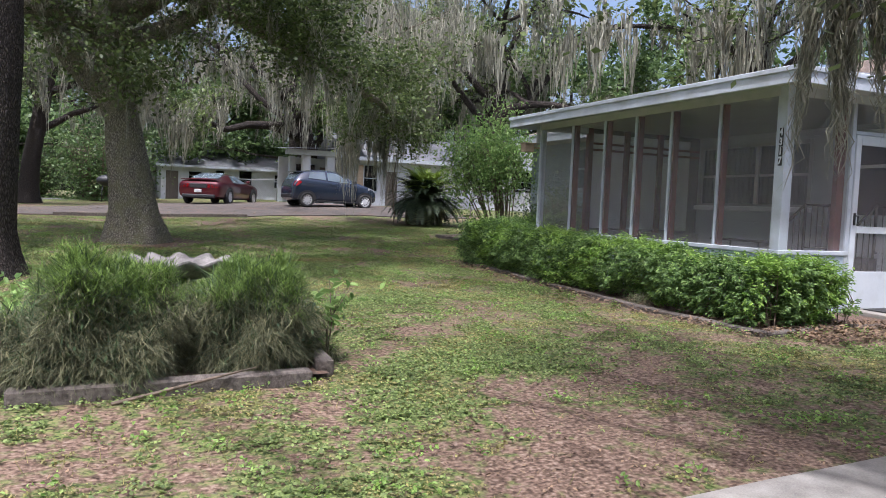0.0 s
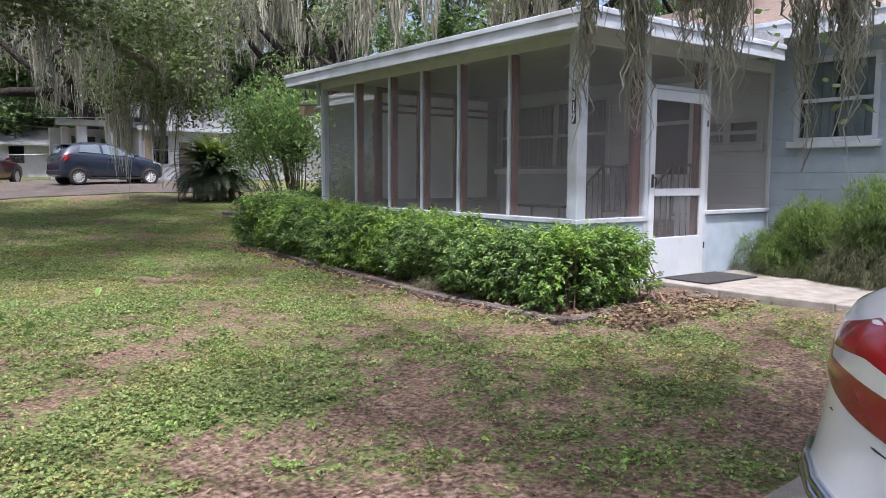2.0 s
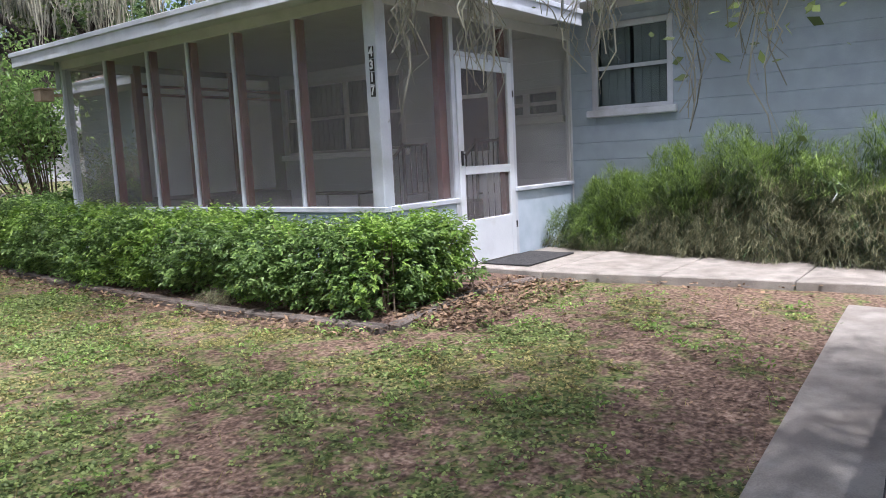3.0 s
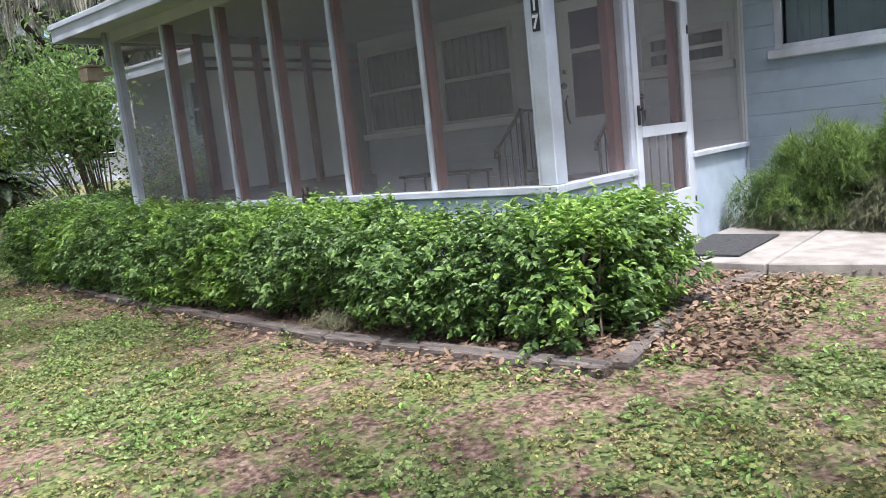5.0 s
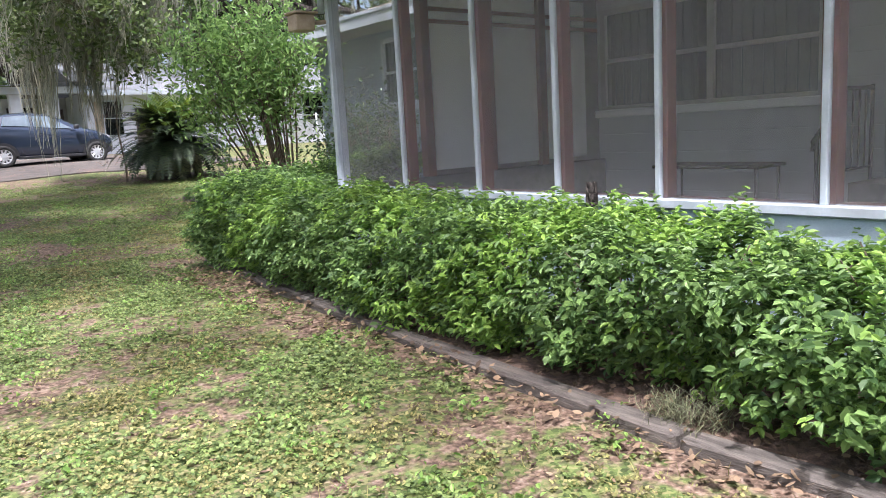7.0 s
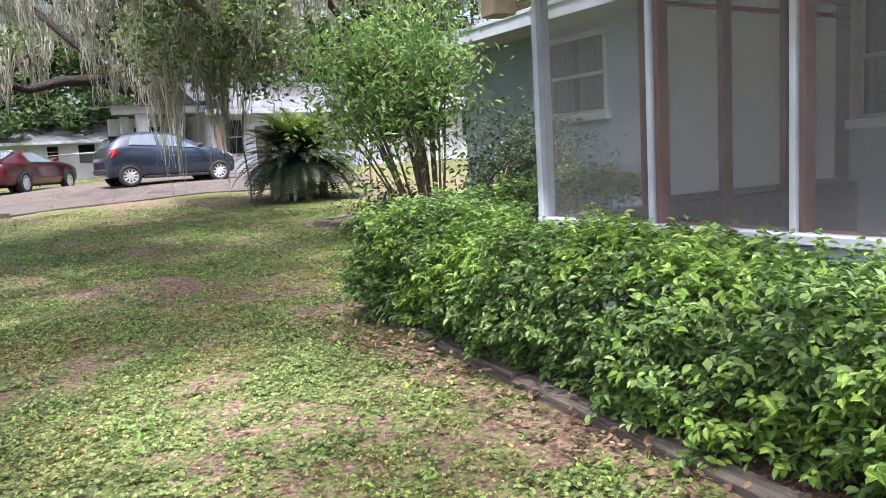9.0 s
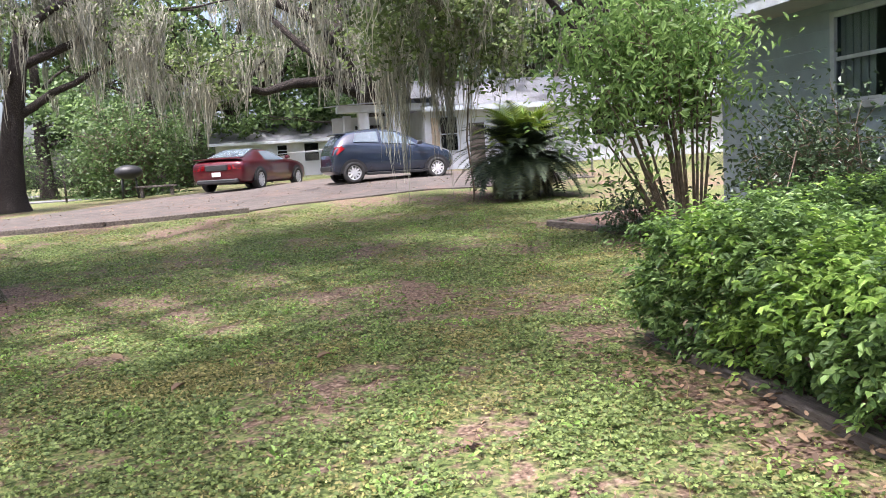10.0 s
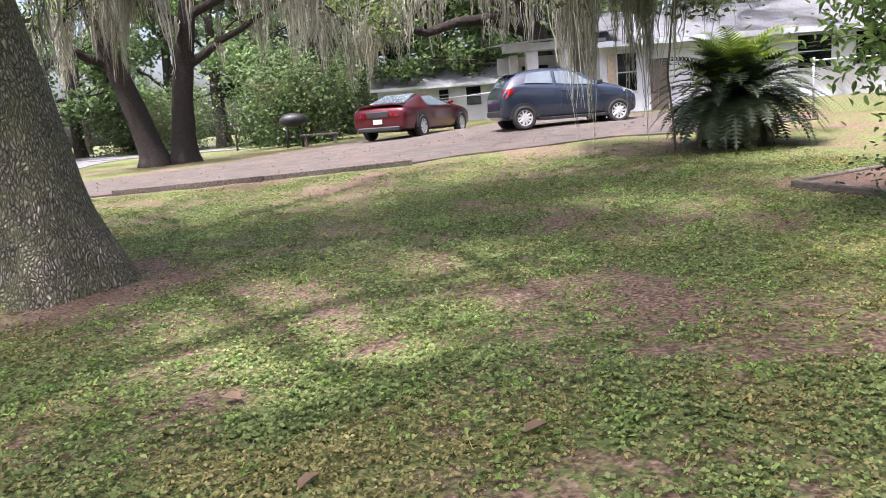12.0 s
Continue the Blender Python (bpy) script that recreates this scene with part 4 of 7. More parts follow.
def hedge_points(n, shell):
    """Points in the grown-out L-shaped hedge, and the way its skin faces there."""
    out, ways = [], []
    while len(out) < n:
        u = random.random()
        if u < 0.72:
            x, y = random.uniform(5.75, 6.44), random.uniform(5.42, 12.2)
            dx, way = x - 5.75, (-1, 0, 0.25)
        elif u < 0.84:
            x, y = random.uniform(5.95, 6.84), random.uniform(5.45, 5.98)
            dx, way = y - 5.45, (0, -1, 0.25)
            if 6.84 - x < dx:
                dx, way = 6.84 - x, (0.45, -0.3, 0.25)
        else:
            x, y = random.uniform(6.3, 7.8), random.uniform(11.25, 12.2)
            dx, way = 12.2 - y, (-0.3, 1, 0.25)
        top = hedge_top(x, y)
        z0 = gz(x, y) + 0.05
        f = random.random()
        z = z0 + (top - z0) * f
        bare = 0.75 * max(0, 1 - f / 0.4) * (0.1 + 0.6 * (y < 7.0)) + 0.5 * (x > 6.6 and y < 7)
        if random.random() < bare:
            continue
        bulge = 0.26 * noise.noise((y * 1.5 + x, z * 2.1, 8)) + 0.10 * noise.noise((y * 4 + x, z * 4, 3)) + 0.05 + 0.13 * (1 - abs(f - 0.4) * 1.6)
        deep = min(dx, top - z)
        if shell and deep > 0.16 * random.random() + 0.03:
            continue
        k = max(0, 1 - dx / 0.3) * bulge
        if y > 9.5:
            k *= 1 - 0.7 * min((y - 9.5) / 1.5, 1) * max(0, 1 - f / 0.7)
        x, y = x + way[0] * k, y + way[1] * k
        out.append((x, y, z))
        ways.append((0, 0, 1) if top - z < dx else way)
    return np.array(out), np.array(ways, float)


def hedge():
    e = empty("hedge", (6.2, 8.8, gz(6.2, 8.8)), "loose green hedge with bright new shoots below the porch screens", "hedge")
    inv = e.matrix_world.inverted()
    base, way = hedge_points(7200, True)
    n, per = len(base), 10
    d = unit(way + np.random.randn(n, 3) * 0.55 + np.array([0, 0, 0.35]))
    L = 0.05 + 0.13 * rnd(n, 1) ** 1.6
    fresh = np.array([noise.noise((p[0] * 1.9, p[1] * 1.9, p[2] * 2.2)) for p in base]) + 0.22 * (base[:, 2] > 0.82) + np.random.randn(n) * 0.20
    p1 = unit(np.cross(d, np.random.randn(n, 3)))
    p2 = np.cross(d, p1)
    pos, tang, nrm, young = [], [], [], []
    for k in range(per):
        a = k * 2.4
        side = p1 * math.cos(a) + p2 * math.sin(a)
        f = k / (per - 1)
        pos.append(base + d * L * f + side * (0.024 - 0.012 * f))
        tang.append(side * (1 - 0.6 * f) + d * (0.35 + 0.6 * f))
        nrm.append(d * 0.7 + np.array([0, 0, 0.5]) - side * 0.25)
        young.append(fresh + 0.22 * f > 0.38)
    pos, tang, nrm, young = np.concatenate(pos), np.concatenate(tang), np.concatenate(nrm), np.concatenate(young)
    inner, iw = hedge_points(15000, False)
    for o in (leaves_mesh("foliage", pos[~young], 0.042, M_HEDGE, None, aspect=0.55, fold=True, normals=nrm[~young], along=tang[~young]),
              leaves_mesh("young_foliage", pos[young], 0.044, M_HEDGENEW, None, "bright young leaves", aspect=0.5, fold=True, normals=nrm[young], along=tang[young]),
              leaves_mesh("inner_foliage", inner, 0.055, M_HEDGE, None, "dark inner leaves", aspect=0.55)):
        o.parent = e
        o.matrix_parent_inverse = inv
    bm = bmesh.new()
    for i in range(420):
        u = random.random()
        x, y = (random.uniform(5.85, 6.45), random.uniform(5.5, 12.1)) if u < 0.6 else (random.uniform(5.9, 7.0), random.uniform(5.45, 6.6))
        z = gz(x, y)
        add_tube(bm, [(x, y, z - 0.03), (x + random.uniform(-.1, .1), y + random.uniform(-.1, .1), z + 0.25), (x + random.uniform(-.22, .15), y + random.uniform(-.22, .2), z + random.uniform(0.45, 0.66))], [0.009, 0.007, 0.003], 4)
    o = part("branchwork", bm, M_TWIG, e)
    o.matrix_parent_inverse = inv


hedge()


def fern_clump(e, cx, cy, cz, rx, ry, h, n, dry=0.4, green=M_FERN):
    """A lumpy dome of fine feathery sprays, green above, hanging brown below, shade painted inside as dark strands."""
    inv = e.matrix_world.inverted()
    d = np.random.randn(n, 3)
    d[:, 2] = np.abs(d[:, 2])
    d = unit(d)
    lump = np.array([0.84 + 0.46 * noise.noise((v[0] * 2.2 + cx, v[1] * 2.2 + cy, v[2] * 2.2)) + 0.12 * noise.noise((v[0] * 6, v[1] * 6, v[2] * 6 + cx)) for v in d])
    depth = 1 - 0.28 * rnd(n) ** 2
    p = d * (lump * depth)[:, None] * np.array([rx, ry, h]) * (1 + 0.12 * (1 - d[:, 2:3]))
    p = p + np.array([cx, cy, cz + 0.04])
    hi = (p[:, 2] - cz) / h + np.random.randn(n) * 0.10
    g = hi > dry
    def sprays(q, way, k, lo, hi2, mat, nm, lab, w, fall):
        m = len(q) * k
        ways = unit(np.repeat(way, k, 0) * 0.7 + np.random.randn(m, 3) * 0.75 + np.array([0, 0, fall]))
        o = strands_mesh(nm, np.repeat(q, k, 0) + np.random.randn(m, 3) * 0.015, lo + hi2 * rnd(m), mat, None, lab, width=w, sway=0.35, segs=2, ways=ways)
        o.parent = e
        o.matrix_parent_inverse = inv
    sprays(p[g], d[g], 9, 0.03, 0.07, green, "frond_mass", "", 0.0032, -0.25)
    sprays(p[~g], d[~g], 7, 0.04, 0.11, M_FERNDRY, "dry_growth", "brown dry hanging stems", 0.003, -0.9)
    # Dark-coloured strands stand in for the shade between the fronds.
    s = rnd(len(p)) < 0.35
    sprays(p[s] * 0.8 + np.array([cx, cy, cz + 0.2]) * 0.2, d[s], 4, 0.08, 0.14, M_DARKLEAF, "inner_shade", "dark strands painted as the shade inside the fern", 0.006, -0.3)


def wall_ferns():
    tall = "tall asparagus fern with brown dry skirts by the house wall"
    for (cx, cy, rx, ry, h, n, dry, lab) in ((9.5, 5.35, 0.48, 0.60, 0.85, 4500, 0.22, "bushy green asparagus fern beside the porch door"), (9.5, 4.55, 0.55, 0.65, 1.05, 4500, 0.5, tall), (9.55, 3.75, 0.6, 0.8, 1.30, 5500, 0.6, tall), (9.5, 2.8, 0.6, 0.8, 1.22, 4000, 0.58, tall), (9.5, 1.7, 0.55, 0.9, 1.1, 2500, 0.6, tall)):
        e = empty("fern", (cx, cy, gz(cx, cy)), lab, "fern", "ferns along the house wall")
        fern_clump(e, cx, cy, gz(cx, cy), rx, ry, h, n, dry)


wall_ferns()


def planter():
    e = empty("planter_edging", label="low box of dark weathered timbers round the planter bed", category="planter")
    timber_run(e, [(-0.55, 4.83), (1.20, 4.86)], 0.10, 0.12)
    timber_run(e, [(1.32, 4.95), (1.38, 6.6)], 0.12, 0.12)
    timber_run(e, [(-0.55, 4.95), (-0.62, 6.6)], 0.12, 0.12)
    bm = bmesh.new()
    f = [bm.verts.new((x, y, gz(x, y) + 0.05)) for x, y in ((-0.55, 4.88), (1.32, 4.88), (1.36, 6.6), (-0.6, 6.6))]
    bm.faces.new(f)
    part("mulch", bm, M_MULCH, e)
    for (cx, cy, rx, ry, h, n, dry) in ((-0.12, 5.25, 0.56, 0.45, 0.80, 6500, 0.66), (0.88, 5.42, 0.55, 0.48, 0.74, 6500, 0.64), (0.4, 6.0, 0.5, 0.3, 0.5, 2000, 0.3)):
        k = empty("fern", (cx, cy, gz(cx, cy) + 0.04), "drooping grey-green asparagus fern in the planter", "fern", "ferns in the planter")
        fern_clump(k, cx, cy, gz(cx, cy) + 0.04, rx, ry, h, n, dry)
        # Dark leaves scattered through the middle of each clump.
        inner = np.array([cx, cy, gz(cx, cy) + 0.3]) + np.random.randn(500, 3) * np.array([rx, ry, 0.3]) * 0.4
        o = leaves_mesh("leafage", inner, 0.05, M_DARKLEAF, k, "small dark leaves")
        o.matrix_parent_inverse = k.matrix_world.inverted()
    bb = empty("birdbath", (0.5, 6.25, gz(0.5, 6.25) - 0.09), "weathered cast stone birdbath with a scalloped rim", "birdbath")
    bm = bmesh.new()
    n, ringz = 64, []
    for r, z in ((0.10, 0.62), (0.28, 0.66), (0.40, 0.75), (0.42, 0.78), (0.36, 0.77), (0.25, 0.71), (0.02, 0.69)):
        w = 0.035 if r > 0.3 else 0.0
        ringz.append([bm.verts.new(((r + w * math.cos(12 * 2 * math.pi * k / n)) * math.cos(2 * math.pi * k / n), (r + w * math.cos(12 * 2 * math.pi * k / n)) * math.sin(2 * math.pi * k / n), z + (0.022 * math.cos(12 * 2 * math.pi * k / n) if r > 0.3 else 0))) for k in range(n)])
    for a, b in zip(ringz, ringz[1:]):
        for k in range(n):
            bm.faces.new((a[k], a[(k + 1) % n], b[(k + 1) % n], b[k]))
    bm.faces.new(list(reversed(ringz[0])))
    bm.faces.new(ringz[-1])
    part("bowl", bm, M_STONE, bb, smooth=True)
    tube("pedestal", [(0, 0, 0), (0, 0, 0.06), (0, 0, 0.12), (0, 0, 0.5), (0, 0, 0.63)], [0.17, 0.17, 0.09, 0.07, 0.11], M_STONE, bb, 16)
    w = empty("weed_sapling", (1.42, 5.35, gz(1.4, 5.3)), "small upright broadleaf weed beside the planter", "weed")
    st = []
    for k in range(5):
        p = [(0, 0, -0.02), (random.uniform(-.06, .06), random.uniform(-.06, .06), 0.3), (random.uniform(-.14, .14), random.uniform(-.14, .14), random.uniform(.45, .68))]
        tube("stem", p, [0.006, 0.005, 0.003], M_TWIG, w, 4)
        st += [np.array(p[1]) * (1 - t) + np.array(p[2]) * t + np.random.randn(3) * 0.03 for t in np.linspace(-0.3, 1, 11)]
    leaves_mesh("leafage", np.array(st), 0.085, M_SHRUB, w, aspect=0.5, fold=True)
    g = empty("groundcover", (0.2, 7.6, gz(0, 7.6)), "low leafy green groundcover behind the planter", "groundcover", kind="stuff")
    c = np.random.randn(2200, 3) * np.array([0.75, 0.45, 0.16])
    c[:, 2] = np.abs(c[:, 2]) + 0.02
    leaves_mesh("leafage", c + np.array([0, 0, 0.02]), 0.08, M_SHRUB, g, aspect=0.6, fold=True)


planter()


# ---- vehicles ----
def loft(sections):
    """Body skin through half sections, mirrored about the long axis."""
    bm = bmesh.new()
    rings = []
    for x, pts in sections:
        full = [(x, -y, z) for y, z in pts] + [(x, y, z) for y, z in reversed(pts)]
        rings.append([bm.verts.new(p) for p in full])
    n = len(rings[0])
    for a, b in zip(rings, rings[1:]):
        for k in range(n):
            bm.faces.new((a[k], b[k], b[(k + 1) % n], a[(k + 1) % n]))
    bm.faces.new(rings[0])
    bm.faces.new(list(reversed(rings[-1])))
    bmesh.ops.recalc_face_normals(bm, faces=bm.faces[:])
    return bm


def wheel(name, r, width, parent, x, y, spokes, out):
    """Tyre and alloy rim; out is +1 or -1, the side that faces outward."""
    w = new(name)
    w.parent = parent
    w.matrix_local = pose(x, y, r, 90 * out, 0, 0)
    bm = bmesh.new()
    prof = [(r * 0.66, -width / 2), (r * 0.93, -width / 2), (r, -width / 2 + 0.03), (r, width / 2 - 0.03), (r * 0.93, width / 2), (r * 0.66, width / 2)]
    n = 28
    rings = [[bm.verts.new((q * math.cos(2 * math.pi * k / n), q * math.sin(2 * math.pi * k / n), z)) for k in range(n)] for q, z in prof]
    for a, b in zip(rings, rings[1:] + rings[:1]):
        for k in range(n):
            bm.faces.new((a[k], a[(k + 1) % n], b[(k + 1) % n], b[k]))
    bmesh.ops.recalc_face_normals(bm, faces=bm.faces[:])
    part("tyre", bm, M_RUBBER, w, smooth=True)
    bm = bmesh.new()
    zf = -width / 2 + 0.012
    prof = [(r * 0.68, zf), (r * 0.60, zf), (r * 0.57, zf + 0.05)]
    rings = [[bm.verts.new((q * math.cos(2 * math.pi * k / n), q * math.sin(2 * math.pi * k / n), z)) for k in range(n)] for q, z in prof]
    for a, b in zip(rings, rings[1:]):
        for k in range(n):
            bm.faces.new((a[k], a[(k + 1) % n], b[(k + 1) % n], b[k]))
    for k in range(spokes):
        m = Matrix.Rotation(2 * math.pi * k / spokes, 4, "Z")
        add_box(bm, (r * 0.10, -r * 0.085, zf + 0.008), (r * 0.62, r * 0.085, zf + 0.04), 0.006, m)
    bmesh.ops.create_cone(bm, cap_ends=True, segments=16, radius1=r * 0.15, radius2=r * 0.13, depth=0.04, matrix=Matrix.Translation((0, 0, zf + 0.02)))
    part("rim", bm, M_ALLOY, w)
    bm = bmesh.new()
    bmesh.ops.create_cone(bm, cap_ends=True, segments=24, radius1=r * 0.62, radius2=r * 0.62, depth=0.01, matrix=Matrix.Translation((0, 0, zf + 0.065)))
    part("hub_back", bm, M_BLACK, w)
    return w


def arch(parent, x, r, half, side):
    """Dark wheel-arch lip, a flat ring segment proud of the flank."""
    bm = bmesh.new()
    n = 16
    a = [bm.verts.new((x + (r + 0.075) * math.cos(math.pi * k / n), side * (half + 0.004), r * 0.98 + (r + 0.075) * math.sin(math.pi * k / n))) for k in range(n + 1)]
    b = [bm.verts.new((x + (r * 0.5) * math.cos(math.pi * k / n), side * (half + 0.004), r * 0.98 + (r * 0.5) * math.sin(math.pi * k / n))) for k in range(n + 1)]
    a2 = [bm.verts.new(v.co + Vector((0, -side * 0.12, 0))) for v in a]
    for k in range(n):
        bm.faces.new((a[k], a[k + 1], b[k + 1], b[k]))
        bm.faces.new((a[k], a2[k], a2[k + 1], a[k + 1]))
    return part("wheel_arch", bm, M_BLACK, parent)


def smooth_body(ob, levels=2):
    mod = ob.modifiers.new("round", "SUBSURF")
    mod.levels = mod.render_levels = levels
    ob.data.polygons.foreach_set("use_smooth", [True] * len(ob.data.polygons))


def interp(table, x):
    for (x0, *a), (x1, *b) in zip(table, table[1:]):
        if x0 <= x <= x1:
            t = (x - x0) / (x1 - x0)
            return [p + (q - p) * t for p, q in zip(a, b)]
    return list(table[0][1:]) if x < table[0][0] else list(table[-1][1:])


def car(name, at, heading, label, paint, table, wheels, lamps, spokes, glass_spans, screens=(), tailgate=None):
    """table rows: x from the rear, half width, sill z, belt z, roof half width, roof z."""
    e = empty(name, at, label, "car", rz=heading)
    secs = []
    for x, hw, zs, zb, rw, zr in table:
        secs.append((x, [(0, zs), (hw * 0.80, zs), (hw * 0.95, zs + 0.05), (hw, zs + (zb - zs) * 0.45), (hw * 0.985, zb - (zb - zs) * 0.12), (hw * 0.94, zb), (rw, zr - (zr - zb) * 0.16), (rw * 0.80, zr), (0, zr + 0.012)]))
    body = part("body", loft(secs), paint, e)
    smooth_body(body, 2)
    for x, r, hw in wheels:
        for s in (1, -1):
            arch(e, x, r, hw, s)
            wheel("wheel", r, 0.2, e, x, s * (hw - 0.075), spokes, s)
    for a, b, z0, z1 in glass_spans:
        for s in (1, -1):
            bm = bmesh.new()
            n = 6
            rows = []
            for i in range(n + 1):
                x = a[0] + (b[0] - a[0]) * i / n
                xt = a[1] + (b[1] - a[1]) * i / n
                hw, zs, zb, rw, zr = interp(table, x)
                hw2, zs2, zb2, rw2, zr2 = interp(table, xt)
                lo = (x, s * (hw * 0.94 + 0.012), zb + z0)
                hi = (xt, s * (rw2 * 0.985 + 0.035), zr2 - (zr2 - zb2) * 0.16 + z1)
                rows.append((bm.verts.new(lo), bm.verts.new(hi)))
            for (l0, h0), (l1, h1) in zip(rows, rows[1:]):
                bm.faces.new((l0, l1, h1, h0))
            bmesh.ops.solidify(bm, geom=bm.faces[:], thickness=0.012)
            part("side_window", bm, M_CARGLASS_SKY, e)
    return e


def lens(e, name, pts, material, depth=0.02, label=""):
    """A lamp lens: a rounded patch on the given outline, pushed out a little."""
    bm = bmesh.new()
    v = [bm.verts.new(p) for p in pts]
    c = sum((q.co for q in v), Vector()) / len(v)
    f = bm.faces.new(v)
    bmesh.ops.solidify(bm, geom=[f], thickness=depth)
    return part(name, bm, material, e, label)


def hatchback():
    T = [(0.04, 0.62, 0.36, 0.64, 0.54, 0.72), (0.08, 0.75, 0.28, 0.82, 0.62, 0.92), (0.20, 0.79, 0.24, 0.99, 0.62, 1.09), (0.38, 0.80, 0.23, 1.07, 0.57, 1.31), (0.70, 0.80, 0.22, 1.07, 0.58, 1.41), (1.30, 0.80, 0.20, 1.03, 0.59, 1.46), (1.80, 0.80, 0.20, 0.98, 0.58, 1.43), (2.22, 0.80, 0.20, 0.95, 0.58, 1.28), (2.62, 0.80, 0.20, 0.93, 0.64, 1.03), (2.95, 0.79, 0.20, 0.89, 0.66, 0.94), (3.30, 0.77, 0.22, 0.79, 0.60, 0.84), (3.50, 0.69, 0.25, 0.67, 0.52, 0.71), (3.57, 0.52, 0.32, 0.56, 0.40, 0.58)]
    a = math.radians(6)
    rw = Vector((6.67, 28.25))
    ax, sd = Vector((math.cos(a), math.sin(a))), Vector((-math.sin(a), math.cos(a)))
    o = rw - ax * 0.62 + sd * 0.74
    e = car("hatchback", (o.x, o.y, gz(o.x, o.y) + 0.035), 6, "dark slate grey small hatchback parked on the drive", M_CARGREY, T, [(0.62, 0.29, 0.80), (3.0, 0.29, 0.79)], None, 10, [((0.66, 0.76), (1.36, 1.36), 0.03, -0.03), ((1.44, 1.44), (2.42, 1.88), 0.03, -0.03)])
    lens(e, "tail_light", [(0.07, -0.70, 0.77), (0.20, -0.79, 0.78), (0.40, -0.805, 0.93), (0.33, -0.785, 1.0), (0.15, -0.70, 0.98)], M_REDLENS)
    lens(e, "tail_light", [(0.07, 0.70, 0.77), (0.20, 0.79, 0.78), (0.40, 0.805, 0.93), (0.33, 0.785, 1.0), (0.15, 0.70, 0.98)], M_REDLENS)
    lens(e, "headlight", [(3.14, -0.765, 0.75), (3.44, -0.69, 0.67), (3.42, -0.67, 0.75), (3.12, -0.74, 0.85)], M_CLEARLENS)
    bm = bmesh.new()
    q = [bm.verts.new(p) for p in ((0.17, -0.52, 1.06), (0.17, 0.52, 1.06), (0.36, 0.48, 1.30), (0.36, -0.48, 1.30))]
    bmesh.ops.solidify(bm, geom=[bm.faces.new(q)], thickness=0.012)
    part("rear_window", bm, M_CARGLASS_SKY, e)
    box("spoiler", (0.26, -0.52, 1.315), (0.52, 0.52, 1.345), M_CARGREY, e, 0.012)
    for s in (1, -1):
        box("mirror", (2.42, s * 0.80 - 0.01, 0.95), (2.56, s * 0.94, 1.07), M_BLACK, e, 0.03)
        box("door_handle", (1.55, s * 0.79 - 0.012, 0.86), (1.70, s * 0.79 + 0.012, 0.885), M_CARGREY, e, 0.006)
        box("sill_strip", (0.95, s * 0.785 - 0.012, 0.20), (2.70, s * 0.785 + 0.012, 0.27), M_BLACK, e, 0.006)
    box("rear_bumper", (0.02, -0.60, 0.34), (0.12, 0.60, 0.50), M_BLACK, e, 0.03)


hatchback()


def coupe():
    T = [(0.0, 0.80, 0.36, 0.76, 0.70, 0.84), (0.10, 0.90, 0.26, 0.90, 0.76, 0.97), (0.50, 0.95, 0.22, 0.94, 0.70, 1.03), (1.00, 0.96, 0.20, 0.93, 0.60, 1.17), (1.60, 0.96, 0.20, 0.92, 0.57, 1.31), (2.30, 0.95, 0.20, 0.91, 0.57, 1.33), (2.85, 0.95, 0.20, 0.93, 0.62, 1.16), (3.20, 0.95, 0.20, 0.94, 0.72, 1.00), (4.0, 0.94, 0.20, 0.88, 0.74, 0.92), (4.55, 0.88, 0.22, 0.74, 0.66, 0.80), (4.78, 0.70, 0.28, 0.60, 0.55, 0.64)]
    a = math.radians(60)
    rr = Vector((4.31, 32.7))
    ax, sd = Vector((math.cos(a), math.sin(a))), Vector((-math.sin(a), math.cos(a)))
    o = rr - ax * 1.0 + sd * 0.80
    e = car("coupe", (o.x, o.y, gz(o.x, o.y) + 0.035), 60, "dark red fastback coupe parked on the dirt drive", M_CARRED, T, [(1.0, 0.335, 0.955), (3.72, 0.335, 0.945)], None, 10, [((1.45, 1.62), (2.82, 2.42), 0.02, -0.02)])
    for s in (1, -1):
        for k in range(3):
            y = s * (0.42 + 0.15 * k)
            lens(e, "tail_light", [(-0.015 + 0.02 * k, y, 0.68), (-0.01 + 0.03 * k, y + s * 0.09, 0.68), (0.01 + 0.03 * k, y + s * 0.07, 0.83), (0.0 + 0.02 * k, y - s * 0.02, 0.83)], M_REDLENS, 0.03)
        box("mirror", (2.75, s * 0.94 - 0.01, 0.96), (2.90, s * 1.10, 1.06), M_CARRED, e, 0.03)
    box("tail_panel", (-0.012, -0.36, 0.66), (0.03, 0.36, 0.83), M_BLACK, e, 0.01)
    box("licence_plate", (-0.03, -0.15, 0.48), (-0.005, 0.15, 0.61), M_CLEARLENS, e, 0.004)
    box("rear_diffuser", (-0.02, -0.70, 0.26), (0.12, 0.70, 0.40), M_BLACK, e, 0.03)
    box("spoiler", (0.05, -0.78, 1.00), (0.30, 0.78, 1.03), M_CARRED, e, 0.012)
    bm = bmesh.new()
    q = [bm.verts.new(p) for p in ((0.58, -0.60, 1.075), (0.58, 0.60, 1.075), (1.45, 0.50, 1.325), (1.45, -0.50, 1.325))]
    f = bm.faces.new(q)
    bmesh.ops.solidify(bm, geom=[f], thickness=0.012)
    part("rear_window", bm, M_CARGLASS_SKY, e)


coupe()


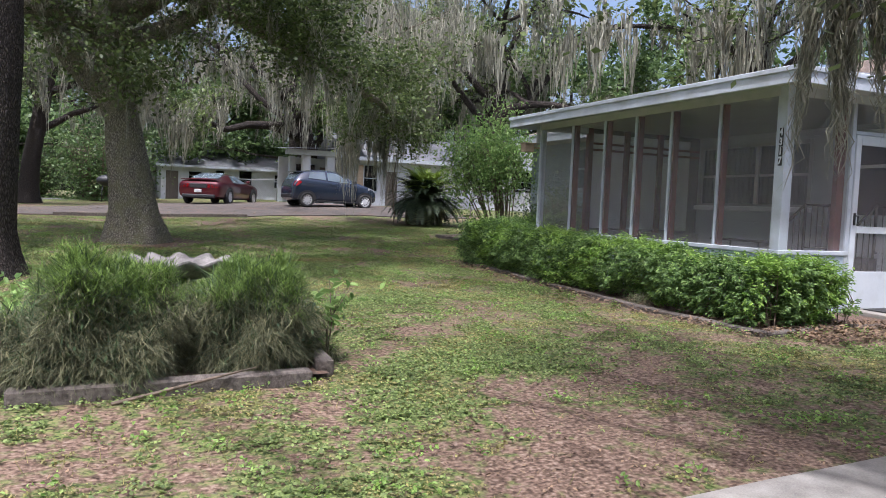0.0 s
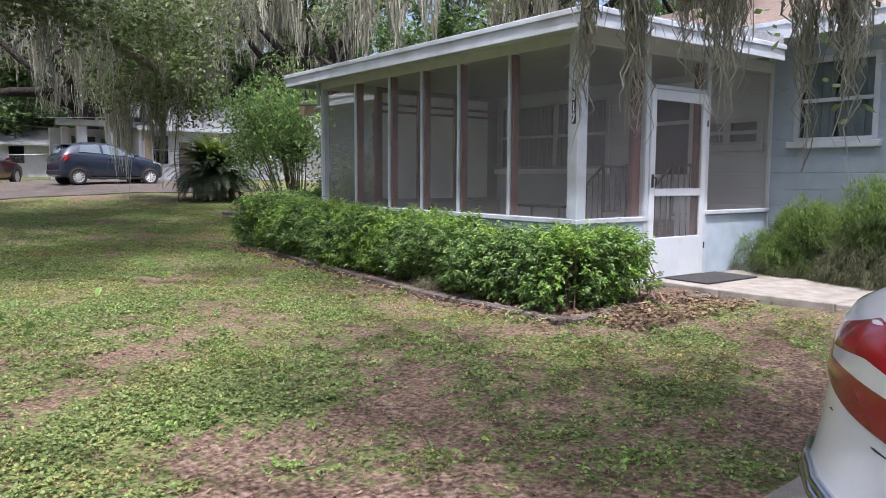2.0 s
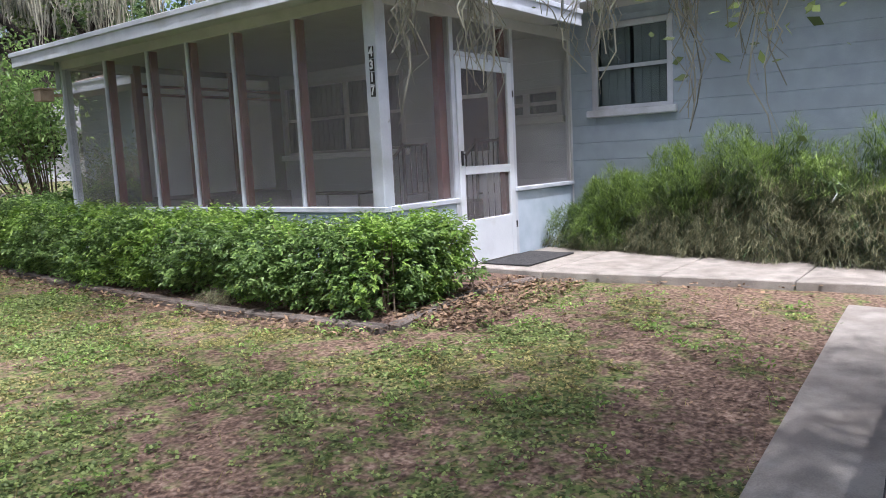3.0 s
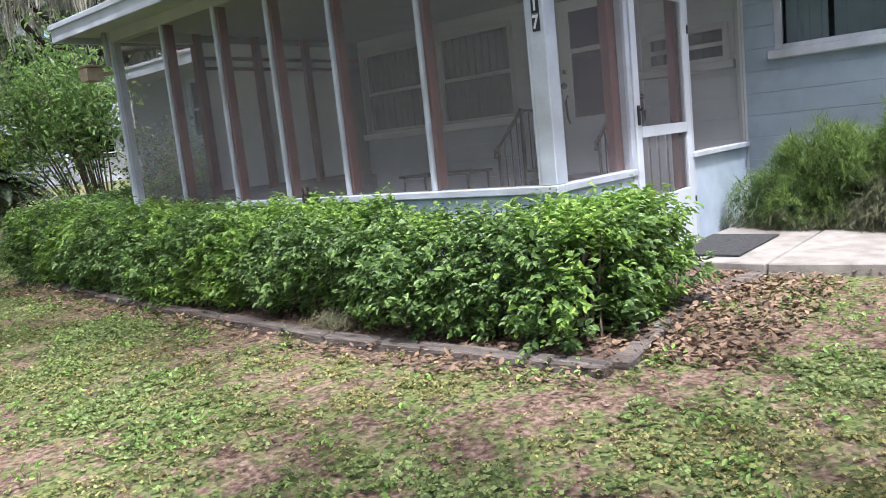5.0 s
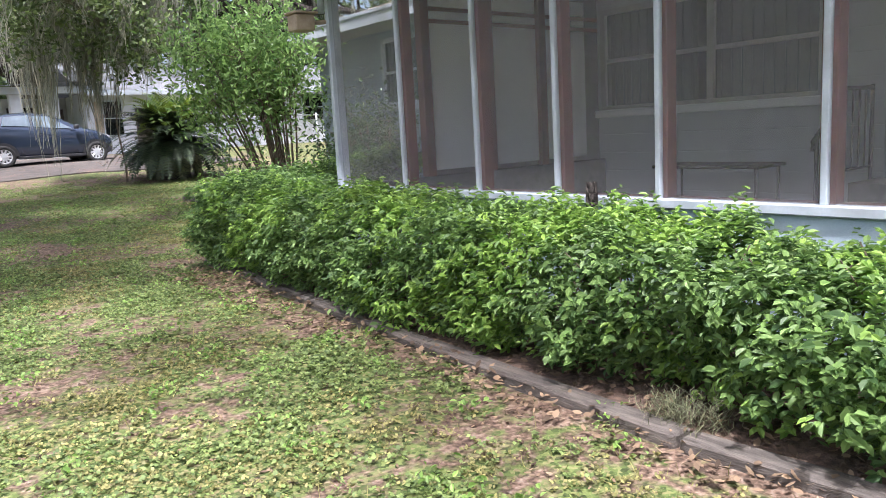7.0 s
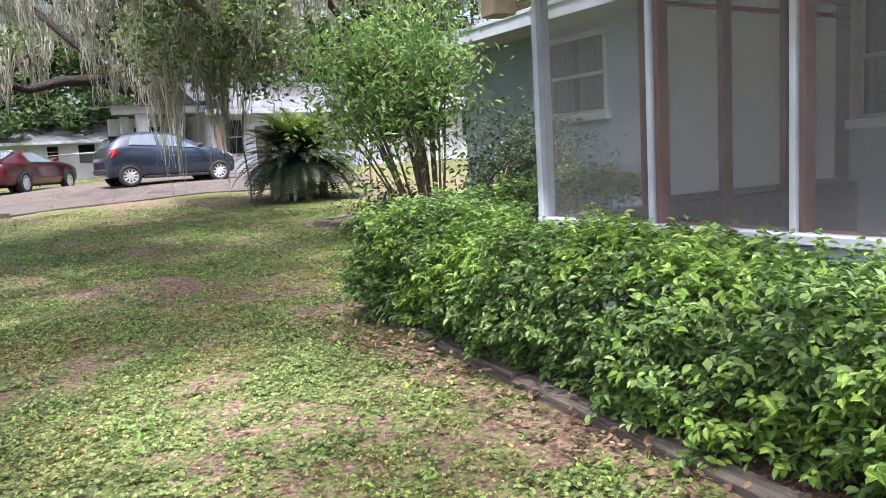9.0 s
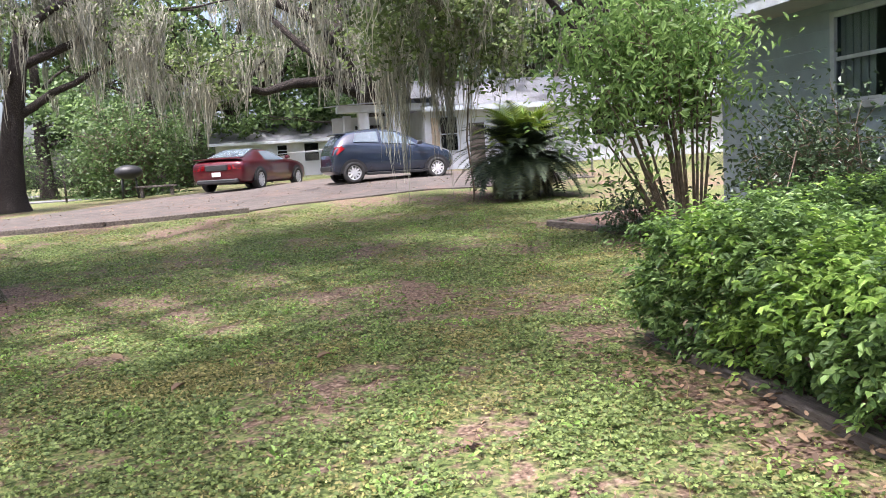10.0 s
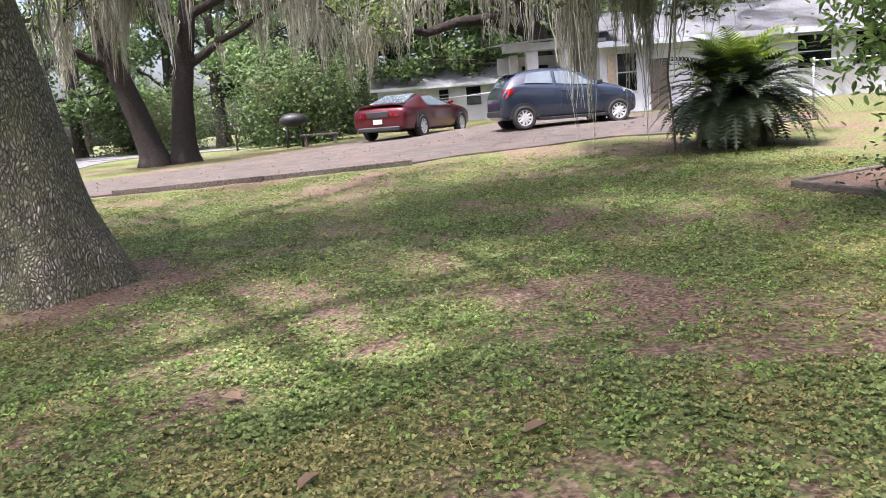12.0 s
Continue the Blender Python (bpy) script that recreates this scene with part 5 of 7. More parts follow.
def sedan():
    """Large white saloon built from stacked plan outlines."""
    layers = [(0.20, 0.26, 4.80, 0.84), (0.26, 0.12, 4.90, 0.89), (0.38, 0.055, 4.95, 0.925), (0.52, 0.03, 4.97, 0.94), (0.595, 0.02, 4.97, 0.945), (0.635, 0.045, 4.96, 0.94), (0.75, 0.085, 4.90, 0.935), (0.86, 0.10, 4.70, 0.925), (0.95, 0.10, 4.30, 0.905), (0.985, 0.115, 4.0, 0.885), (1.01, 0.16, 3.8, 0.85), (1.035, 0.30, 3.68, 0.80), (1.065, 0.60, 3.60, 0.745), (1.10, 0.85, 3.52, 0.71), (1.25, 1.28, 3.22, 0.66), (1.36, 1.62, 2.98, 0.615), (1.42, 1.85, 2.82, 0.56), (1.45, 2.05, 2.68, 0.46), (1.46, 2.25, 2.5, 0.25)]
    o = (2.53, 1.13)
    e = empty("sedan", (*o, gz(*o) + 0.035), "pearl white sedan parked on the concrete drive", "car")
    na, ns = 18, 14
    def outline(z, xr, xf, hw):
        a, f = min(0.8, (xf - xr) * 0.4), min(0.7, (xf - xr) * 0.4)
        h = [(xr + a * (1 - math.cos(k / na * math.pi / 2)), hw * math.sin(k / na * math.pi / 2)) for k in range(na + 1)]
        h += [(xr + a + (xf - f - xr - a) * k / ns, hw * (1 + 0.012 * math.sin(math.pi * k / ns))) for k in range(1, ns)]
        h += [(xf - f * (1 - math.sin(k / na * math.pi / 2)), hw * math.cos(k / na * math.pi / 2)) for k in range(na + 1)]
        return [(x, y, z) for x, y in h] + [(x, -y, z) for x, y in reversed(h[1:-1])]
    fine = []
    for (l0, l1) in zip(layers, layers[1:]):
        for t in (0, 0.5):
            fine.append([p + (q - p) * t for p, q in zip(l0, l1)])
    fine.append(layers[-1])
    bm = bmesh.new()
    rings = [[bm.verts.new(p) for p in outline(*l)] for l in fine]
    n = len(rings[0])
    for a, b in zip(rings, rings[1:]):
        for k in range(n):
            bm.faces.new((a[k], a[(k + 1) % n], b[(k + 1) % n], b[k]))
    bm.faces.new(rings[-1])
    bm.faces.new(list(reversed(rings[0])))
    bmesh.ops.recalc_face_normals(bm, faces=bm.faces[:])
    part("body", bm, M_CARWHITE, e, smooth=True)

    def skin(y, z, out=0.006):
        """A point on the rear skin at that offset and height."""
        xr, xf, hw = interp(layers, z)
        s = min(abs(y) / hw, 0.999)
        c = math.sqrt(1 - s * s)
        nx, ny = -hw * c, 0.8 * s
        L = math.hypot(nx, ny)
        return Vector((xr + 0.8 * (1 - c) + nx / L * out, y + math.copysign(ny / L * out, y), z))

    def patch(name, ys, lo, hi, material, out, label="", parent=None):
        bm = bmesh.new()
        m = 6
        grid = []
        for i in range(17):
            t = i / 16
            y = ys[0] + (ys[1] - ys[0]) * t
            row = []
            for j in range(m + 1):
                z = lo(t) + (hi(t) - lo(t)) * j / m
                edge = min(t, 1 - t, j / m * 0.5, (1 - j / m) * 0.5)
                row.append(bm.verts.new(skin(y, z, out * (1.0 if name == "reverse_lens" else min(1, 0.15 + edge * 6)))))
            grid.append(row)
        for r0, r1 in zip(grid, grid[1:]):
            for j in range(m):
                bm.faces.new((r0[j], r1[j], r1[j + 1], r0[j + 1]))
        return part(name, bm, material, parent or e, label, True)

    def line(table):
        return lambda t: interp([(a, b) for a, b in table], t)[0]

    for s in (1, -1):
        lamp = patch("tail_light", (s * 0.875, s * 0.36), line([(0, 0.815), (0.3, 0.785), (0.7, 0.76), (1, 0.752)]), line([(0, 0.895), (0.08, 0.945), (0.4, 0.997), (0.6, 0.955), (1, 0.865)]), M_REDLENS, 0.022, "wraparound red tail lamp")
        patch("reverse_lens", (s * 0.77, s * 0.37), line([(0, 0.886), (0.5, 0.862), (1, 0.812)]), line([(0, 0.912), (0.3, 0.922), (1, 0.862)]), M_REVERSE, 0.027, "clear reversing lens", lamp)
        seams = {"bumper_seam": [(0.905, 0.70), (0.80, 0.755), (0.62, 0.745), (0.50, 0.735), (0.475, 0.66), (0.42, 0.63), (0.20, 0.625), (0, 0.622)], "boot_seam": [(0.56, 1.0), (0.53, 0.95), (0.52, 0.80), (0.50, 0.735)]}
        for nm, pts in seams.items():
            tube(nm, [skin(s * y, z, 0.0) for y, z in pts], 0.0025, M_BLACK, e, 5)
        for k in (0.0, 0.028):
            tube("chrome_strip", [skin(s * y, 0.592 - k + 0.02 * (y / 0.9) ** 2, 0.004) for y in (0.0, 0.2, 0.4, 0.55, 0.68, 0.78, 0.86, 0.91)], 0.0145, M_CHROME, e, 6)
        tube("boot_strip", [skin(s * y, 0.872 - 0.02 * y, 0.006) for y in (0.0, 0.12, 0.24, 0.345)], 0.011, M_CHROME, e, 6)
        tube("lower_seam", [skin(s * y, z, 0.0) for y, z in ((0.91, 0.555), (0.80, 0.52), (0.66, 0.50), (0.56, 0.512), (0.30, 0.505), (0.0, 0.50))], 0.002, M_BLACK, e, 5)
        tube("tow_cover", [skin(s * y, z, 0.0) for y, z in ((0.66, 0.47), (0.58, 0.47), (0.58, 0.41), (0.66, 0.41), (0.66, 0.47))], 0.0018, M_BLACK, e, 5)
        tube("park_sensor", [skin(s * 0.40, 0.46, -0.004), skin(s * 0.40, 0.46, 0.004)], 0.014, M_CARWHITE, e, 10)
        tube("park_sensor", [skin(s * 0.74, 0.46, -0.004), skin(s * 0.74, 0.46, 0.004)], 0.014, M_CARWHITE, e, 10)
        bm = bmesh.new()
        add_box(bm, (0, -0.16, -0.045), (0.12, 0.16, 0.045), 0.03, Matrix.Translation(skin(s * 0.58, 0.28, -0.03)) @ Matrix.Rotation(-s * 0.6, 4, "Z"))
        part("exhaust_trim", bm, M_CHROME, e, "rounded chrome exhaust outlet")
        bm = bmesh.new()
        add_box(bm, (-0.004, -0.125, -0.03), (0.10, 0.125, 0.03), 0.02, Matrix.Translation(skin(s * 0.58, 0.28, -0.028)) @ Matrix.Rotation(-s * 0.6, 4, "Z"))
        part("exhaust_mouth", bm, M_BLACK, e)
        box("side_window", (1.6, s * 0.66 - 0.01, 1.11), (3.1, s * 0.66 + 0.01, 1.30), M_CARGLASS_SKY, e, 0.004, m=Matrix.Rotation(s * 0.10, 4, "X") @ Matrix.Translation((0, s * 0.10, -0.02)))
        for x in (1.12, 4.02):
            arch(e, x, 0.34, 0.94, s)
            wheel("wheel", 0.34, 0.22, e, x, s * 0.84, 10, s)
    for i, (y, w, z) in enumerate(((0.40, 0.07, 0.705), (0.39, 0.09, 0.688))):
        for k in range(6):
            tube("badge_bar", [skin(y - w * k / 6, z - 0.006, 0.003), skin(y - w * k / 6 - 0.006, z + 0.006, 0.003)], 0.0022, M_CHROME, e, 5)
    tube("badge_wing", [skin(0.30, 0.685, 0.004), skin(0.28, 0.692, 0.005), skin(0.26, 0.688, 0.004), skin(0.24, 0.70, 0.004)], 0.005, M_CHROME, e, 5)
    bm = bmesh.new()
    q = [bm.verts.new(p) for p in ((0.72, -0.55, 1.098), (0.72, 0.55, 1.098), (1.62, 0.48, 1.375), (1.62, -0.48, 1.375))]
    f = bm.faces.new(q)
    bmesh.ops.solidify(bm, geom=[f], thickness=0.012)
    part("rear_window", bm, M_CARGLASS_SKY, e)
    box("licence_plate", (0.07, -0.16, 0.74), (0.085, 0.16, 0.89), M_VINYL, e, 0.004)
    box("floor_pan", (0.5, -0.75, 0.16), (4.6, 0.75, 0.22), M_BLACK, e, 0.01)
    return e


SEDAN = sedan()


# ---- neighbours' houses ----
def far_window(parent, x0, x1, y, z0, z1):
    w = new("window")
    w.parent = parent
    box("frame", (x0 - 0.05, y - 0.04, z0 - 0.05), (x1 + 0.05, y + 0.02, z1 + 0.05), M_WHITE, w, 0.004)
    box("pane", (x0, y - 0.055, z0), (x1, y - 0.045, (z0 + z1) / 2 - 0.02), M_DARKGLASS, w, 0)
    box("pane", (x0, y - 0.055, (z0 + z1) / 2 + 0.02), (x1, y - 0.045, z1), M_DARKGLASS, w, 0)
    return w


def house_behind():
    """Long white ranch house with a grey roof, behind the coupe."""
    g = 0.95
    e = empty("neighbour_house", (0, 0, 0), "long white ranch house with a grey shingle roof", "house")
    x0, x1, y0, y1, ze = 2.9, 16.0, 55.0, 62.0, g + 2.5
    box("wall", (x0, y0, g - 0.3), (x1, y1, ze), M_HOUSEWHITE, e, 0.0)
    bm = bmesh.new()
    ym = (y0 + y1) / 2
    v = [bm.verts.new(p) for p in ((x0 - .4, y0 - .5, ze - .05), (x1 + .4, y0 - .5, ze - .05), (x1 + .4, ym, ze + 1.3), (x0 - .4, ym, ze + 1.3), (x1 + .4, y1 + .5, ze - .05), (x0 - .4, y1 + .5, ze - .05))]
    bm.faces.new((v[0], v[1], v[2], v[3]))
    bm.faces.new((v[3], v[2], v[4], v[5]))
    bmesh.ops.solidify(bm, geom=bm.faces[:], thickness=0.12)
    part("roof", bm, M_GREYROOF, e)
    box("fascia", (x0 - 0.4, y0 - 0.56, ze - 0.18), (x1 + 0.4, y0 - 0.51, ze - 0.02), M_WHITE, e)
    for a, b, z0, z1 in ((4.7, 5.5, 1.55, 2.05), (6.5, 7.05, 1.6, 2.2), (8.1, 8.95, 1.2, 2.25), (10.6, 11.6, 1.2, 2.1)):
        far_window(e, a, b, y0, g + z0, g + z1)
    box("door", (3.2, y0 - 0.05, g), (4.0, y0 - 0.01, g + 2.05), M_TIMBER, e)


house_behind()


def house_white():
    """White block house with a posted entry porch, behind the hatchback."""
    g = 1.0
    e = empty("neighbour_house", (0, 0, 0), "white block house with a posted entry porch", "house")
    y0, ze = 36.0, g + 2.55
    x0, x1 = 10.75, 26.0
    box("wall", (x0, y0, g - 0.3), (x1, y0 + 8, ze), M_HOUSEWHITE, e, 0.0)
    box("porch_slab", (7.6, y0 - 0.2, g - 0.2), (x0, y0 + 3.4, g + 0.05), M_CONCRETE, e)
    box("porch_wall", (7.7, y0 + 3.0, g), (x0, y0 + 3.2, ze), M_HOUSEWHITE, e)
    for x in (8.45, 9.65):
        box("post", (x - 0.2, y0, g), (x + 0.2, y0 + 0.35, ze - 0.02), M_HOUSEWHITE, e, 0.02)
    box("post", (7.95, y0 + 1.6, g), (8.25, y0 + 1.9, ze - 0.02), M_HOUSEWHITE, e, 0.02)
    box("porch_beam", (7.5, y0 - 0.15, ze - 0.02), (x0 + 0.2, y0 + 0.5, ze + 0.22), M_WHITE, e)
    bm = bmesh.new()
    v = [bm.verts.new(p) for p in ((7.25, y0 - .6, ze + .2), (x0 + .6, y0 - .6, ze + .42), (x0 + .6, y0 + 4, ze + .7), (7.25, y0 + 4, ze + .5))]
    f = bm.faces.new(v)
    bmesh.ops.solidify(bm, geom=[f], thickness=0.14)
    part("porch_roof", bm, M_GREYROOF, e)
    bm = bmesh.new()
    v = [bm.verts.new(p) for p in ((x0 - .2, y0 - .5, ze + .0), (x1 + .5, y0 - .5, ze + .0), (x1 + .5, y0 + 4, ze + 1.5), (x0 - .2, y0 + 4, ze + 1.5), (x1 + .5, y0 + 8.5, ze), (x0 - .2, y0 + 8.5, ze))]
    bm.faces.new((v[0], v[1], v[2], v[3]))
    bm.faces.new((v[3], v[2], v[4], v[5]))
    bmesh.ops.solidify(bm, geom=bm.faces[:], thickness=0.12)
    part("roof", bm, M_GREYROOF, e)
    box("fascia", (x0 - .2, y0 - .56, ze - 0.14), (x1 + .5, y0 - .505, ze + 0.05), M_WHITE, e)
    far_window(e, 8.6, 9.6, y0 + 3.0, g + 0.9, g + 2.2)
    box("door", (9.85, y0 + 2.93, g + 0.05), (10.6, y0 + 2.99, g + 2.1), M_TIMBER, e)
    box("shutter", (11.0, y0 - 0.05, g + 0.95), (11.3, y0 - 0.005, g + 2.2), M_WOODTAN, e)
    far_window(e, 11.35, 12.0, y0, g + 0.95, g + 2.2)
    box("side_door", (12.5, y0 - 0.05, g), (13.1, y0 - 0.005, g + 1.95), M_TIMBER, e)
    for a in (17.7, 19.8, 22.0):
        far_window(e, a, a + 1.2, y0, g + 1.25, g + 2.35)


house_white()


def chain_fence(name, pts, h=1.15):
    e = empty(name, label="galvanised chain-link fence with steel posts", category="fence")
    for (ax, ay), (bx, by) in zip(pts, pts[1:]):
        L = math.dist((ax, ay), (bx, by))
        n = max(1, round(L / 2.6))
        P = [(ax + (bx - ax) * i / n, ay + (by - ay) * i / n) for i in range(n + 1)]
        for x, y in P:
            tube("post", [(x, y, gz(x, y) - 0.05), (x, y, gz(x, y) + h + 0.06)], 0.028, M_STEEL, e, 8)
        tube("top_rail", [(x, y, gz(x, y) + h) for x, y in P], 0.018, M_STEEL, e, 6)
        bm = bmesh.new()
        k = int(L / 0.11)
        d = Vector(((bx - ax) / L, (by - ay) / L, 0))
        for i in range(k):
            for s in (1, -1):
                p = Vector((ax, ay, 0)) + d * (i * 0.11)
                q = p + d * (s * h)
                t1 = 1.0
                u = (q - Vector((ax, ay, 0))).dot(d)
                if u < 0 or u > L:
                    t1 = (i * 0.11 / h) if u < 0 else (L - i * 0.11) / h
                q = p + d * (s * h * t1)
                add_tube(bm, [(p.x, p.y, gz(p.x, p.y) + 0.03), (q.x, q.y, gz(q.x, q.y) + 0.03 + (h - 0.03) * t1)], [0.0028, 0.0028], 3, False)
        part("wire_mesh", bm, M_STEEL, e, "woven wire mesh")
    return e


chain_fence("chain_link_fence", [(12.25, 25.5), (24, 26.2)])
chain_fence("chain_link_fence", [(5.2, 40.5), (10.6, 40.0)])


def street_things():
    f = empty("vinyl_fence", label="white vinyl privacy fence across the street", category="fence")
    for i in range(8):
        t0, t1 = i / 8, (i + 1) / 8
        a, b = Vector((-21.5, 37.0)).lerp(Vector((-17.5, 51)), t0), Vector((-21.5, 37.0)).lerp(Vector((-17.5, 51)), t1)
        ang = math.degrees(math.atan2(b.y - a.y, b.x - a.x))
        L = (b - a).length
        z = gz(a.x, a.y)
        m = pose(a.x, a.y, z, 0, 0, ang)
        box("post", (-0.06, -0.06, -0.05), (0.06, 0.06, 1.55), M_VINYL, f, 0.01, m=m)
        box("panel", (0.06, -0.02, 0.08), (L - 0.06, 0.02, 1.25), M_VINYL, f, 0.004, m=m)
        box("rail", (0.06, -0.03, 1.36), (L - 0.06, 0.03, 1.45), M_VINYL, f, 0.006, m=m)
        for k in range(6):
            box("picket", (0.06 + (L - 0.12) * (k + 0.3) / 6, -0.012, 1.25), (0.06 + (L - 0.12) * (k + 0.7) / 6, 0.012, 1.36), M_VINYL, f, 0.002, m=m)
    for x, y in ((-19.0, 42.4), (-18.5, 43.4)):
        b = empty("wheelie_bin", (x, y, gz(x, y)), "dark blue plastic wheeled bin by the white fence", "bin", "bins across the street", rz=-20)
        bm = bmesh.new()
        v = bmesh.ops.create_cube(bm, size=1, matrix=Matrix.Translation((0, 0, 0.5)) @ Matrix.Diagonal((0.62, 0.66, 0.94, 1)))["verts"]
        for q in v:
            if q.co.z < 0.3:
                q.co.x *= 0.8
                q.co.y *= 0.8
        bmesh.ops.bevel(bm, geom=bm.edges[:], offset=0.03, segments=2, affect="EDGES")
        part("body", bm, M_BINBLUE, b)
        box("lid", (-0.34, -0.37, 0.97), (0.34, 0.35, 1.03), M_BINBLUE, b, 0.02)
        for s in (1, -1):
            tube("wheel", [(0.25, s * 0.30, 0.12), (0.25, s * 0.36, 0.12)], 0.12, M_RUBBER, b, 12)
    p = empty("mailbox_post", (-14.5, 46.5, gz(-14, 46)), "white square post at the roadside", "post")
    box("post", (-0.13, -0.13, 0), (0.13, 0.13, 1.5), M_VINYL, p, 0.01)
    box("cap", (-0.17, -0.17, 1.5), (0.17, 0.17, 1.56), M_VINYL, p, 0.01)
    g = empty("grill", (-0.3, 40.3, gz(0, 40)), "black kettle barbecue grill on the lawn", "grill")
    bm = bmesh.new()
    bmesh.ops.create_uvsphere(bm, u_segments=18, v_segments=12, radius=0.36, matrix=Matrix.Translation((0, 0, 1.05)) @ Matrix.Diagonal((1.5, 1, 0.8, 1)))
    part("kettle", bm, M_BLACK, g, smooth=True)
    for s in (-0.3, 0.3):
        for t in (-0.2, 0.2):
            tube("leg", [(s, t, 0), (s * 0.8, t * 0.8, 0.85)], 0.025, M_BLACK, g, 6)
    b = empty("garden_bench", (0.75, 39.6, gz(0, 40)), "small weathered wooden bench on the grass", "bench")
    box("seat", (-0.75, -0.2, 0.40), (0.75, 0.2, 0.47), M_TIMBER, b, 0.01)
    for s in (-0.55, 0.55):
        box("leg", (s - 0.06, -0.16, 0), (s + 0.06, 0.16, 0.40), M_TIMBER, b, 0.01)
    s = empty("fence_stake", (-3.9, 47.0, gz(-4, 47)), "thin dark stake at the roadside", "stake")
    tube("stake", [(0, 0, -0.1), (0, 0, 1.3)], 0.05, M_DARKBARK, s, 6)


street_things()

kerb = empty("kerb_drive", label="low dark timber kerb along the dirt driveway", category="kerb", kind="structure")
timber_run(kerb, [(-1.6, 24.0), (3.8, 23.95)], 0.10, 0.14)
bedf = empty("bed_edging", label="dark timber frame round an empty mulch bed", category="bed edging")
timber_run(bedf, [(7.58, 17.78), (8.1, 16.2)], 0.08, 0.1)
timber_run(bedf, [(7.64, 17.84), (9.4, 18.55)], 0.08, 0.1)
bm = bmesh.new()
bm.faces.new([bm.verts.new((x, y, gz(x, y) + 0.05)) for x, y in ((7.62, 17.78), (8.14, 16.2), (9.9, 16.2), (9.7, 18.55), (9.4, 18.5))])
tagged(part("mulch_bed", bm, M_MULCH), "brown mulch in the timber-framed bed", "mulch", kind="structure")


# ---- plants ----
def cycad():
    x, y = 8.95, 22.0
    e = empty("cycad", (x, y, gz(x, y)), "large sago palm with dark arching fronds and a bright new crown", "cycad")
    tube("trunk", [(0, 0, -0.05), (0, 0, 0.35), (0, 0, 0.75)], [0.34, 0.30, 0.22], M_DARKBARK, e, 12)
    def fronds(n, el0, el1, L0, L1, mat, nm, lab, z0):
        V, F = [], []
        for i in range(n):
            az = random.uniform(0, 2 * math.pi)
            el = radians(random.uniform(el0, el1))
            L = random.uniform(L0, L1)
            d = Vector((math.cos(az), math.sin(az), 0))
            sd = Vector((-math.sin(az), math.cos(az), 0))
            p = Vector((d.x * 0.1, d.y * 0.1, z0 + random.uniform(-0.1, 0.1)))
            steps = 22
            for k in range(steps):
                a = el - (k / steps) ** 1.3 * radians(75 if el0 < 40 else 42)
                way = d * math.cos(a) + Vector((0, 0, math.sin(a)))
                q = p + way * (L / steps)
                ll = 0.24 * math.sin(math.pi * min(1, (k + 1.5) / (steps + 1))) ** 0.6
                for s in (1, -1):
                    tip = p + (sd * s * 0.85 + way * 0.5 + Vector((0, 0, 0.12))) * ll
                    b = len(V)
                    V += [p - way * 0.02, p + way * 0.03, tip]
                    F.append((b, b + 1, b + 2))
                b = len(V)
                V += [p - sd * 0.01, p + sd * 0.01, q + sd * 0.009, q - sd * 0.009]
                F.append((b, b + 1, b + 2, b + 3))
                p = q
        raw(nm, V, F, mat, e, lab)
    fronds(170, -8, 66, 1.1, 1.5, M_CYCAD, "frond_mass", "", 0.75)
    fronds(75, 35, 86, 0.8, 1.2, M_CYCADNEW, "new_growth", "bright yellow-green young fronds", 1.0)
    fronds(55, -70, -15, 0.7, 1.0, M_FERNDRY, "dead_growth", "brown hanging dead fronds", 0.7)


cycad()


def multi_stem(name, at, label, stems, height, spread, n_leaf, leaf, mat, trunkmat=M_TWIG, r0=0.03, crown_from=0.35, aspect=0.35, clump=0.28, droop=0.5, lean=(0, 0), fold=True):
    e = empty(name, (*at, gz(*at)), label, "shrub")
    bm = bmesh.new()
    tips = []
    for i in range(stems):
        a = random.uniform(0, 2 * math.pi)
        rr = spread * math.sqrt(random.random())
        h = height * (1 - 0.35 * (rr / spread) ** 2) * random.uniform(0.7, 1.0)
        p0 = Vector((math.cos(a) * rr * 0.25, math.sin(a) * rr * 0.25, -0.05))
        p3 = Vector((math.cos(a) * rr + lean[0], math.sin(a) * rr + lean[1], h))
        mid = p0.lerp(p3, 0.5) + Vector((random.uniform(-.15, .15), random.uniform(-.15, .15), 0.15 * h))
        pts = [(1 - t) ** 2 * p0 + 2 * t * (1 - t) * mid + t * t * p3 for t in np.linspace(0, 1, 6)]
        add_tube(bm, pts, [r0 * (1 - 0.8 * k / 5) for k in range(6)], 5)
        for t in np.linspace(crown_from, 1, 7):
            c = (1 - t) ** 2 * p0 + 2 * t * (1 - t) * mid + t * t * p3
            for b in range(2):
                tw = c + Vector(np.random.randn(3) * clump * 1.3)
                add_tube(bm, [c, tw], [r0 * 0.25, r0 * 0.1], 3, False)
                tips.append(tw)
    part("branchwork", bm, trunkmat, e)
    tips = np.array([tuple(t) for t in tips])
    c = tips[np.random.randint(0, len(tips), n_leaf)] + np.random.randn(n_leaf, 3) * clump * np.array([1, 1, 0.8])
    c[:, 2] = np.maximum(c[:, 2], 0.1)
    leaves_mesh("leafage", c, leaf, mat, e, aspect=aspect, fold=fold, droop=droop)
    return e


